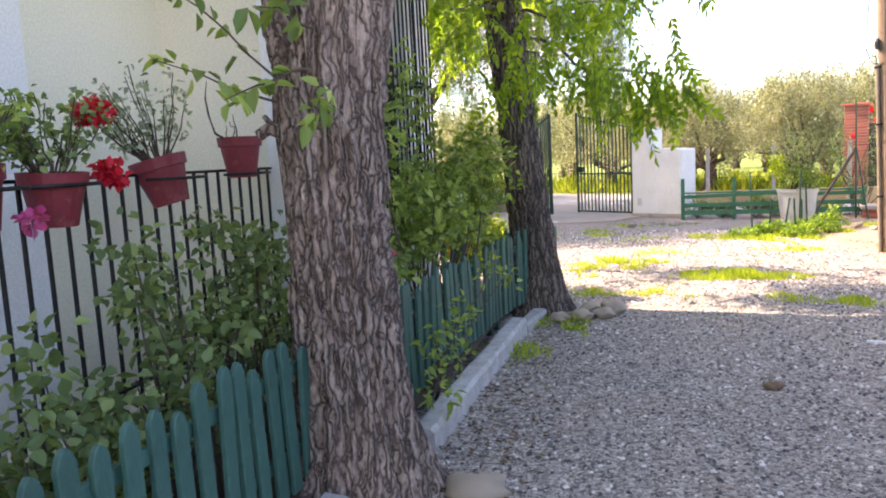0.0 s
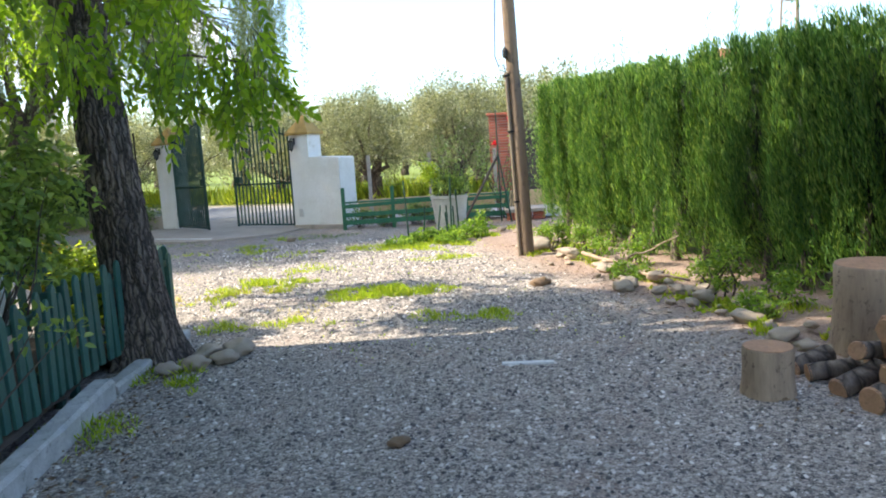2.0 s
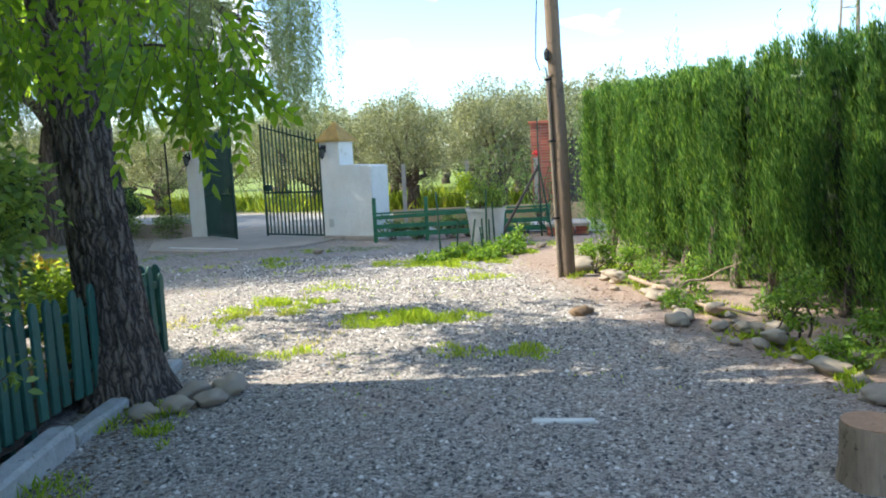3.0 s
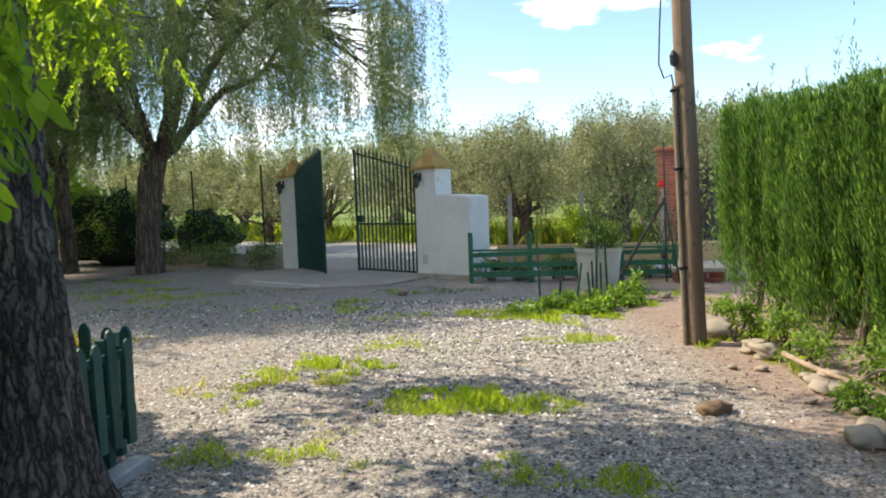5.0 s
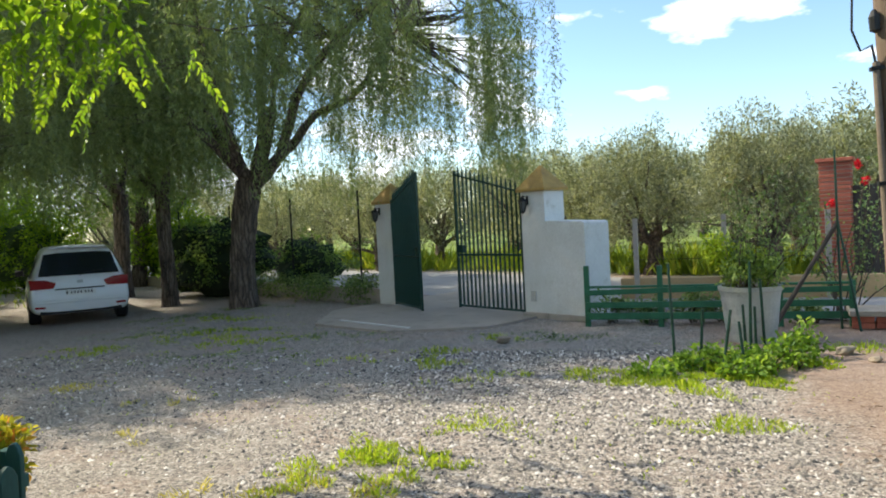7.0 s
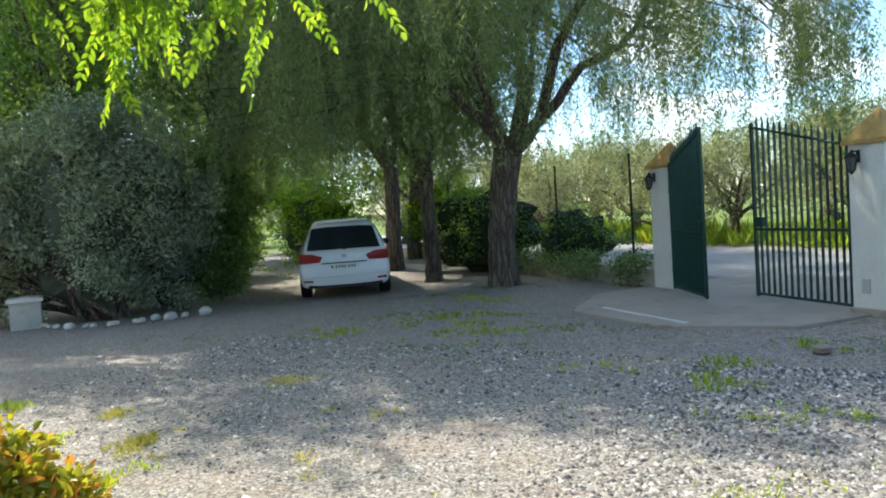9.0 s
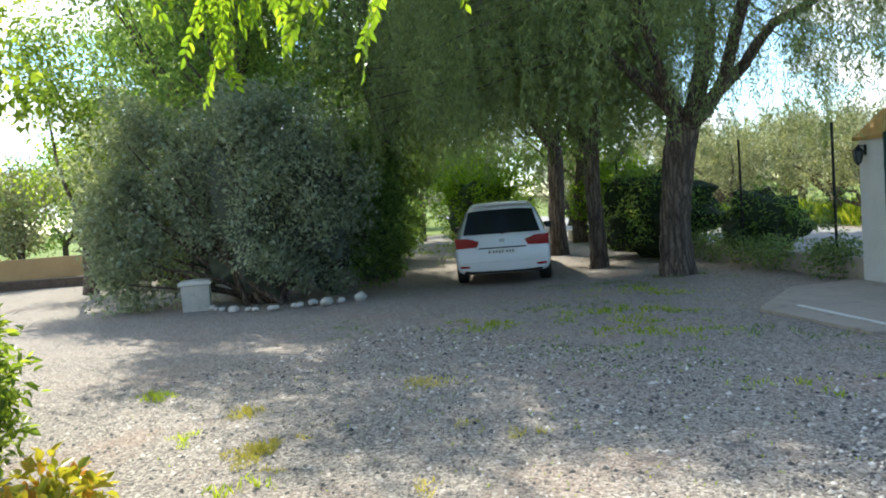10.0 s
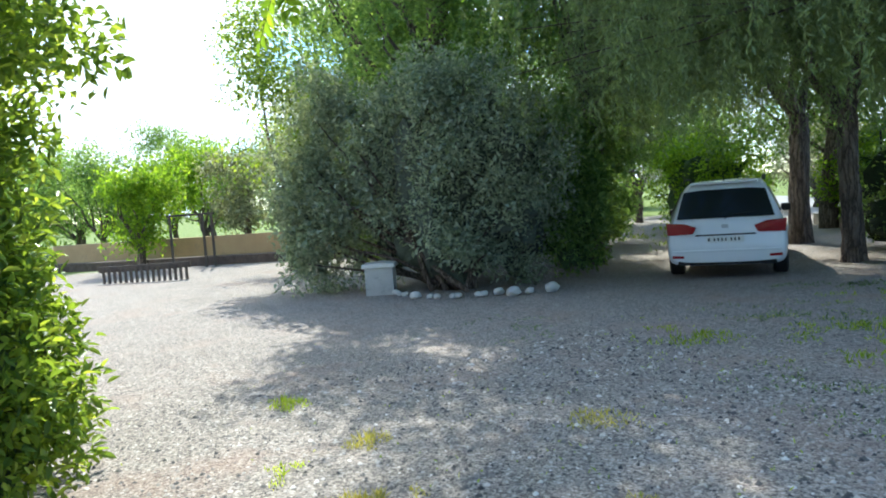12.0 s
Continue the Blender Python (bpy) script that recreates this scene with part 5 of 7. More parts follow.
    n = len(P)
    N = rand_dirs(n)
    k = 0.7 + 0.6 * RNG.random(n)
    V, F = leaf_arrays(P, D, N, 0.078 * k, 0.0105 * k, 0.2)
    ob = hang("sprays", arrays_mesh("sprays", V, F), L_CYPRESS, h)
    # loose leaders above the clipped top
    P, D = [], []
    for i in range(230):
        y = -2 + 14.4 * RNG.random()
        y += 0.35 * noise.noise(Vector((y * 3, 5, 0)))
        x = hedge_x(y) + 0.25 + 0.8 * RNG.random()
        hgt = 0.10 + 0.62 * RNG.random() ** 3.0
        m = 24
        s = RNG.random(m)
        P.append(np.stack([x + RNG.normal(size=m) * 0.02 * (1.1 - s), y + RNG.normal(size=m) * 0.02 * (1.1 - s), top(y) - 0.1 + (hgt + 0.1) * s], 1))
        D.append(np.array([0, 0, 1.0]) + RNG.normal(size=(m, 3)) * 0.4)
    P, D = np.concatenate(P) - o, np.concatenate(D)
    V, F = leaf_arrays(P, D, rand_dirs(len(P)), 0.065, 0.009, 0.2)
    hang("loose_growth", arrays_mesh("loose_growth", V, F), L_CYPRESS, h)
    for y in np.arange(-5, 12.4, 0.5):
        V, F = tubes([bent((hedge_x(y) + 0.26 - o[0], y - o[1], 0), (hedge_x(y) + 0.40 - o[0], y - o[1], 0.8), 0.06, 0.035, 6, 0.08)], 7)
        hang("stem", arrays_mesh("stem", V, F, True), M_BARK2, h)


build_hedge()

# ---- stumps, firewood, stones along the hedge ----
def stump(at, r, h, label, material):
    s = thing("tree_stump", label, "stump", at, RNG.random() * 90, "stumps by the hedge")
    bm = bmesh.new()
    n, rows = 36, []
    for z, k in ((-0.04, 1.1), (0.03, 1.07), (h * 0.3, 1.0), (h * 0.7, 0.98), (h - 0.012, 1.0), (h, 0.965)):
        rows.append([bm.verts.new((r * k * (1 + 0.05 * noise.noise(Vector((math.cos(6.283 * i / n) * 1.5, math.sin(6.283 * i / n) * 1.5, z + r * 9)))) * math.cos(6.283 * i / n),
                                   r * k * (1 + 0.05 * noise.noise(Vector((math.cos(6.283 * i / n) * 1.5, math.sin(6.283 * i / n) * 1.5, z + r * 9)))) * math.sin(6.283 * i / n), z)) for i in range(n)])
    for a, b in zip(rows, rows[1:]):
        for i in range(n):
            bm.faces.new((a[i], a[(i + 1) % n], b[(i + 1) % n], b[i]))
    part("side", bm, material, s, smooth=True)
    bm = bmesh.new()
    lathe(bm, [(r * 0.962, h - 0.004), (r * 0.955, h + 0.002), (r * 0.4, h + 0.004), (0.002, h + 0.001)], n)
    part("sawn_top", bm, M_CUT, s, "orange sawn top")


stump((2.85, 4.68, 0), 0.134, 0.27, "short pale stump with an orange sawn top", M_STUMP)
stump((3.92, 5.15, 0), 0.26, 0.57, "tall thick grey-brown stump beside the hedge", M_STUMP)


def log(at, length, r, turn, tilt, name="firewood_log"):
    l = thing(name, "split dark firewood log in a loose pile", "firewood", at, 0, "firewood pile")
    l.matrix_basis = pose(*at, 0, tilt, turn)
    bm = bmesh.new()
    cyl(bm, (-length / 2, 0, 0), (length / 2, 0, 0), r, r * 0.92, 14, False)
    bmesh.ops.subdivide_edges(bm, edges=[e for e in bm.edges if abs(e.verts[0].co.x - e.verts[1].co.x) > 0.1], cuts=4)
    for v in bm.verts:
        w = 1 + 0.16 * noise.noise(v.co * 7 + Vector(at))
        v.co.y *= w
        v.co.z *= w
    part("bark", bm, M_BARKP, l, smooth=True)
    if RNG.random() < 0.6:
        bm = bmesh.new()
        box(bm, -length * 0.48, length * 0.48, -r * 0.75, r * 0.75, r * 0.80, r * 1.02, 0.006)
        part("split_face", bm, M_CUT, l, "pale split face", m=pose(0, 0, 0, 55 + 40 * RNG.random(), 0, 0))
    for sx in (-1, 1):
        bm = bmesh.new()
        bmesh.ops.create_cone(bm, cap_ends=True, segments=14, radius1=r * 1.0, radius2=r * 0.9, depth=0.012, matrix=Matrix.Translation((sx * (length / 2 - 0.004), 0, 0)) @ Matrix.Rotation(math.pi / 2, 4, "Y"))
        part("cut_end", bm, M_CUT if sx > 0 else M_STUMP, l)


for i, (x, y, z) in enumerate(((3.30, 4.55, 0.07), (3.52, 4.38, 0.07), (3.42, 4.62, 0.2), (3.62, 4.58, 0.21), (3.55, 4.5, 0.33), (3.72, 4.4, 0.35), (3.75, 4.3, 0.08), (3.3, 4.95, 0.06), (3.68, 4.72, 0.08), (3.8, 4.55, 0.22), (3.28, 4.3, 0.06), (3.45, 4.18, 0.06), (3.38, 4.26, 0.17), (3.6, 4.2, 0.18), (3.5, 4.3, 0.28), (3.3, 4.75, 0.07))):
    log((x, y, z), 0.24 + 0.08 * RNG.random(), 0.05 + 0.03 * RNG.random(), 150 + 55 * RNG.random(), RNG.normal() * 8)

ROCKS = [rock_mesh("stone", i) for i in range(8)]
for me in ROCKS:
    me.materials.append(M_ROCK)


def stones(points, group, label, size=(0.035, 0.085), meshes=ROCKS, mat=None):
    for x, y, z in points:
        s = size[0] + (size[1] - size[0]) * RNG.random()
        ob = new("stone", meshes[RNG.integers(len(meshes))])
        ob.matrix_basis = pose(x, y, z + s * 0.42, RNG.normal() * 9, RNG.normal() * 9, RNG.random() * 360) @ Matrix.Diagonal((s * (1 + 0.3 * RNG.random()), s, s * 0.9, 1))
        tagged(ob, label, "stone", group)


pts = []
for y in np.arange(4.9, 10.2, 0.21):
    x = np.interp(y, [4.9, 6.5, 8.3, 10.2], [3.72, 3.62, 3.52, 3.42])
    pts.append((x + RNG.normal() * 0.12, y + RNG.normal() * 0.04, 0))
    if RNG.random() < 0.5:
        pts.append((x + 0.16 + RNG.normal() * 0.06, y + RNG.normal() * 0.05, 0.04))
stones(pts, "stone edging along the hedge", "pale rounded field stone edging the hedge", (0.03, 0.1))
stones([(3.42, 10.75, 0), (3.5, 11.0, 0), (3.38, 11.15, 0.02), (3.3, 10.9, 0)], "stone edging along the hedge", "large pale stone beside the utility pole", (0.1, 0.17))
stones([(-0.45, 6.45, 0), (-0.25, 6.55, 0), (-0.62, 6.38, 0), (-0.18, 6.75, 0), (-0.4, 6.72, 0)], "stones at the tree foot", "flat grey stone at the foot of the tree", (0.06, 0.11))
stones([(-0.68, 2.98, -0.03)], "stones at the tree foot", "pale broken concrete lump by the tree", (0.1, 0.14))
stones([(-0.2, 13.0, 0), (0.0, 14.3, 0), (3.55, 13.3, 0), (3.7, 12.9, 0)], "loose stones in the yard", "single loose grey stone lying in the yard", (0.05, 0.09))
CLOD = [rock_mesh("soil_clod", 20 + i, 0.6, 0.55, 3) for i in range(2)]
for me in CLOD:
    me.materials.append(M_LEAFLITTER)
for x, y, s in ((0.80, 4.62, 0.045), (2.68, 8.3, 0.09)):
    ob = new("soil_clod", CLOD[0 if s < 0.1 else 1])
    ob.matrix_basis = pose(x, y, s * 0.3, 0, 0, 30) @ Matrix.Diagonal((s * 1.3, s, s, 1))
    tagged(ob, "dark clump of soil on the gravel", "soil clod")


def dry_branch(a, b, r):
    t = thing("dead_branch", "long pale dead branch lying by the hedge", "branch", a)
    rel = np.array(b) - np.array(a)
    V, F = tubes([bent((0, 0, 0), rel, r, r * 0.5, 14, 0.12), bent(rel * 0.45, rel * 0.45 + np.array([0.5, -0.25, 0.28]), r * 0.6, r * 0.2, 8, 0.1)], 8)
    hang("wood", arrays_mesh("wood", V, F, True), M_STUMP, t)


dry_branch((3.55, 9.4, 0.12), (3.78, 7.3, 0.12), 0.024)

# ---- pepper trees, dark bush and far trees ----
def pepper_tree(at, trunk, limbs, n_strands, radius, label, low=(1.9, 3.4), r0=0.25, centre=(0, 0)):
    t = thing("pepper_tree", label, "tree", (*at, 0), 0, "pepper trees")
    bark_trunk("trunk", trunk, M_BARKP, t, 40, 90, 0.03, 0.35, 9)
    top = np.array(trunk[-1][:3])
    paths = []
    for a in limbs:
        paths.append(bent(top - np.array([0, 0, 0.2]), a, r0 * 0.5, 0.03, 12, 0.75))
    V, F = tubes(paths, 9)
    hang("limb", arrays_mesh("limb", V, F, True), M_BARKP, t)
    hub = np.array([p[:3] for q in paths for p in q[3:]])
    twigs, P, D = [], [], []
    for i in range(n_strands):
        if i % 13 == 0:
            a = RNG.random() * 2 * math.pi
            rr = radius * math.sqrt(RNG.random()) * (1 + 0.3 * noise.noise(Vector((math.cos(a) * 2, math.sin(a) * 2, at[0]))))
            dome = 9.3 - 3.3 * (rr / radius) ** 2 + RNG.normal() * 0.4
            tuft = np.array([centre[0] + rr * math.cos(a), centre[1] + rr * math.sin(a), dome * (0.55 + 0.45 * RNG.random())])
        s = tuft + RNG.normal(size=3) * np.array([0.27, 0.27, 0.22])
        near = hub[np.argmin(np.linalg.norm(hub - s, axis=1))]
        if i % 4 == 0:
            twigs.append(bent(near, s, 0.022, 0.006, 6, 0.3))
        end = max(low[0] + (low[1] - low[0]) * RNG.random(), s[2] - 1.0 - 2.2 * RNG.random())
        end = min(end, s[2] - 0.5)
        m = int(20 + 38 * (s[2] - end))
        f = RNG.random(m)
        sway = RNG.normal(size=2) * 0.12
        P.append(np.stack([s[0] + sway[0] * f + RNG.normal(size=m) * 0.035, s[1] + sway[1] * f + RNG.normal(size=m) * 0.035, s[2] + (end - s[2]) * f], 1))
        D.append(np.stack([RNG.normal(size=m) * 0.6, RNG.normal(size=m) * 0.6, -0.8 + 0.3 * RNG.normal(size=m)], 1))
    V, F = tubes(twigs, 5)
    hang("branchwork", arrays_mesh("branchwork", V, F), M_TWIG, t)
    P, D = np.concatenate(P), np.concatenate(D)
    k = 0.7 + 0.6 * RNG.random(len(P))
    V, F = leaf_arrays(P, D, rand_dirs(len(P)), 0.085 * k, 0.0165 * k, 0.2)
    hang("foliage", arrays_mesh("foliage", V, F), L_PEPPER, t, "hanging feathery grey-green foliage")
    return t


pepper_tree((-6.1, 19.2), [(0, 0, -0.2, 0.30), (0, 0, 0.5, 0.26), (0.05, 0, 1.2, 0.24), (0.15, 0.0, 2.0, 0.26), (0.3, 0, 2.6, 0.26)],
            [(2.6, -1.2, 6.6), (5.2, -2.2, 6.0), (3.6, -0.2, 5.2), (-1.8, -1.6, 6.4), (0.8, 1.0, 7.4), (0.4, -2.6, 6.8), (-2.4, 1.2, 6.6)], 2500, 5.0, "large weeping pepper tree with a pale trunk", (1.7, 3.5), 0.26, (1.0, -0.9))
pepper_tree((-8.6, 20.4), [(0, 0, -0.25, 0.19), (0, 0, 0.8, 0.16), (-0.05, 0, 1.6, 0.15), (-0.1, 0.1, 2.4, 0.15)],
            [(-1.3, -1.5, 6.0), (1.0, -1.3, 6.2), (-0.6, 1.2, 6.8), (-2.2, -0.2, 5.6)], 1300, 3.5, "slender weeping pepper tree", (2.0, 3.2), 0.15, (-0.6, -1.0))
pepper_tree((-11.2, 22.3), [(0, 0, -0.2, 0.24), (0, 0, 0.8, 0.2), (0.05, 0, 1.8, 0.19), (0.0, 0.1, 2.7, 0.18)],
            [(-1.6, -1.5, 6.2), (1.2, -1.2, 6.4), (0.3, 1.4, 7.0), (-2.6, 0.8, 6.0)], 1200, 3.8, "weeping pepper tree behind the parked car", (2.2, 3.4), 0.18, (0, -1.0))


def leafy_tree(name, at, trunk_r, fork, centre, radii, clumps, per, rad, size, width, leaf, bark, label, group="", fine=False, shell=0.35, dense=False):
    t = thing(name, label, "tree", (*at, 0), 0, group)
    V, F = tubes([[(0, 0, -0.1, trunk_r * 1.3), (0, 0, 0.25, trunk_r), (0.05, 0.03, fork * 0.6, trunk_r * 0.9), (0.1, 0.0, fork, trunk_r * 0.85)]], 12)
    hang("trunk", arrays_mesh("trunk", V, F, True), bark, t)
    cs = uneven_crown(centre, radii, clumps, shell)
    paths = [bent((0.1, 0, fork - 0.12), np.array([0.1, 0, fork]) + (cs[i] - np.array([0.1, 0, fork])) * 0.75, trunk_r * 0.5, 0.012, 8, 0.35) for i in range(0, len(cs), max(1, len(cs) // 7))]
    V, F = tubes(paths, 7)
    hang("limb", arrays_mesh("limb", V, F, True), bark, t)
    foliage("crown", leaf, t, cs, per, rad, size, width, 0.1, 0.85, fine, 0.4)
    if dense:
        core(t, [(tuple(centre), tuple(q * 0.4 for q in radii))], L_GREENCORE)
    return t


# olive grove beyond the lane
def olive_tree(at, centre, radii, n, per, leaf, label):
    """A ragged olive: a short trunk forking low, upright tufts of small leaves down to near the ground."""
    t = thing("olive_tree", label, "tree", (*at, 0), 0, "olive trees")
    V, F = tubes([bent((0, 0, -0.1), (0.12, 0.05, 0.75), 0.22, 0.17, 7, 0.15)], 12)
    hang("trunk", arrays_mesh("trunk", V, F, True), M_BARK2, t)
    cs = np.concatenate([crown_centres(centre, radii, n, 0.35, -0.85), crown_centres((centre[0], centre[1], centre[2] + radii[2] * 0.55), (radii[0] * 0.75, radii[1] * 0.75, radii[2] * 0.62), n // 3, 0.5)])
    for c in cs[:: len(cs) // 9]:
        V, F = tubes([bent((0.1, 0.04, 0.68), c, 0.09, 0.012, 9, 0.4)], 7)
        hang("limb", arrays_mesh("limb", V, F, True), M_BARK2, t)
    up = np.concatenate([cs, cs[::2] + np.stack([RNG.normal(size=len(cs[::2])) * 0.08, RNG.normal(size=len(cs[::2])) * 0.08, 0.2 + 0.25 * RNG.random(len(cs[::2]))], 1)])
    foliage("crown", L_OLIVE, t, up, per, 0.25, leaf, leaf * 0.28, -0.7, 1.25, False, 0.45)
    return t


olive_tree((4.4, 21.3), (-0.1, 0, 1.85), (1.6, 1.5, 1.35), 150, 64, 0.085, "silvery olive tree with a forked trunk")
olive_tree((2.2, 23.6), (-0.2, 0, 1.7), (2.1, 1.9, 1.25), 170, 60, 0.09, "silvery olive tree with a forked trunk")
OLIVES = [(-0.8, 27.5, 1.0), (6.8, 22.5, 1.0), (9.5, 25, 1.05), (5.5, 28, 1.0), (-4.5, 30.5, 0.95), (-8.5, 32.5, 1.0), (-13, 34, 1.0), (2.2, 31, 1.05), (-2.5, 35, 1.1), (-17, 38, 1.1), (8, 34, 1.1), (13, 29, 1.1), (-9, 40, 1.15), (-23, 40, 1.15), (14, 38, 1.2), (3, 40, 1.2), (-28, 44, 1.2), (0.5, 24.8, 0.8), (-6.2, 28.8, 0.85), (-11, 31, 0.85), (-20, 34, 1.0), (5.8, 24.6, 0.95), (8.2, 28.5, 1.1), (11.5, 33, 1.2), (-4, 45, 1.3), (6, 47, 1.3), (17, 44, 1.3), (-15, 46, 1.3), (20, 36, 1.2), (-21, 50, 1.4), (24, 30, 1.2), (18, 26, 1.1), (-1, 52, 1.5), (10, 54, 1.5), (-10, 54, 1.5), (22, 50, 1.5), (30, 42, 1.4), (-30, 56, 1.6), (-45, 50, 1.6), (-3, 39.5, 1.2), (6.5, 39, 1.2), (-13, 40, 1.2), (-33, 36, 1.2), (-38, 44, 1.3)]
base_olive = None
for x, y, s in OLIVES:
    if base_olive is None:
        base_olive = olive_tree((x, y), (0, 0, 1.8), (2.1, 2.0, 1.45), 120, 34, 0.13, "silvery olive tree in the far grove")
    else:
        copy_thing(base_olive, pose(x, y, 0, 0, 0, RNG.random() * 360) @ Matrix.Scale(s, 4))

# dark round bush under the pepper trees
db = thing("dark_bush", "dark round bush under the pepper trees", "bush", (-8.3, 22.2, 0))
foliage("leaves", L_DARK, db, crown_centres((0, 0, 0.95), (1.5, 1.1, 1.0), 90, 0.6), 90, 0.3, 0.08, 0.045, 0.1, 0.9, False, 0.5)
# near-black filler: the shade within the bush, put into colour
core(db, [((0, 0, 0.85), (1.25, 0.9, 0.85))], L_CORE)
db2 = thing("dark_bush", "dark low bush beside the pale trunk", "bush", (-5.6, 21.4, 0))
foliage("leaves", L_DARK, db2, crown_centres((0, 0, 0.7), (0.9, 0.8, 0.75), 40, 0.3), 60, 0.28, 0.08, 0.045, 0.1, 0.9, False, 0.5)


# same dark filler, painting the low bush's inner shade
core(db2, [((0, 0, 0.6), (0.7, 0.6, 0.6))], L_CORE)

# low boundary wall and creeper left of the gate
def boundary():
    bm = bmesh.new()
    a = PL - U * 0.05
    box(bm, -14, -0.02, 0.1, 0.35, -0.05, 0.30, 0.02)
    alone("wall_boundary", bm, M_CONCRETE, "low dark boundary wall along the lane", "wall", "structure", pose(a.x, a.y, 0, 0, 0, GATE_TURN))
    f = thing("wire_fence", "thin posts of a wire fence along the lane", "fence", (a.x, a.y, 0.3), GATE_TURN)
    for s in (-0.8, -3.4, -6.4, -9.6, -12.6):
        bm = bmesh.new()
        cyl(bm, (s, 0.22, -0.02), (s, 0.22, 1.85 + 0.1 * RNG.random()), 0.02)
        part("post", bm, M_IRON, f)
    for z in (0.5, 1.0, 1.5):
        V, F = tubes([[(s, 0.22, z - 0.03 * math.sin(s * 1.1) ** 2, 0.003) for s in np.linspace(-13.5, -0.3, 30)]], 4)
        hang("wire", arrays_mesh("wire", V, F), M_IRON, f)
    c = thing("creeper_hedge", "low dark creeper over the boundary wall", "shrub", (a.x, a.y, 0), GATE_TURN)
    cs = np.array([(-0.3 - 5.2 * RNG.random() ** 1.4, 0.02 + RNG.normal() * 0.2, 0.12 + 0.38 * RNG.random()) for i in range(90)])
    foliage("leaves", L_ROSE, c, cs, 46, 0.2, 0.06, 0.035, 0.1, 0.8, False, 0.5)
    cs = np.array([(-0.8 + RNG.normal() * 0.12, 0.2 + RNG.normal() * 0.1, 0.3 + 0.9 * RNG.random()) for i in range(16)])
    foliage("young_growth", L_ROSE, c, cs, 30, 0.13, 0.06, 0.035, 0.1, 0.8, False, 0.5, kind="stuff")
    # wall beyond the brick pillar, on the lane's side
    bm = bmesh.new()
    b = PR + U * 1.2
    box(bm, 0.0, 6.0, 2.6, 2.8, -0.05, 0.38, 0.02)
    alone("wall_lane", bm, M_OCHREWALL, "low tan wall beyond the rail fence", "wall", "structure", pose(b.x, b.y, 0, 0, 0, GATE_TURN + 25))
    f = thing("wire_fence", "grey concrete posts with wire behind the rail fence", "fence", (b.x, b.y, 0), GATE_TURN + 25)
    for s in (0.3, 1.7, 3.2):
        bm = bmesh.new()
        box(bm, s - 0.04, s + 0.04, 2.44, 2.52, -0.05, 1.4, 0.006)
        part("post", bm, M_CONCRETE, f)
    for z in (0.7, 1.3):
        V, F = tubes([[(s, 2.48, z, 0.004) for s in np.linspace(0.3, 4.5, 12)]], 4)
        hang("wire", arrays_mesh("wire", V, F), M_IRON, f)


boundary()


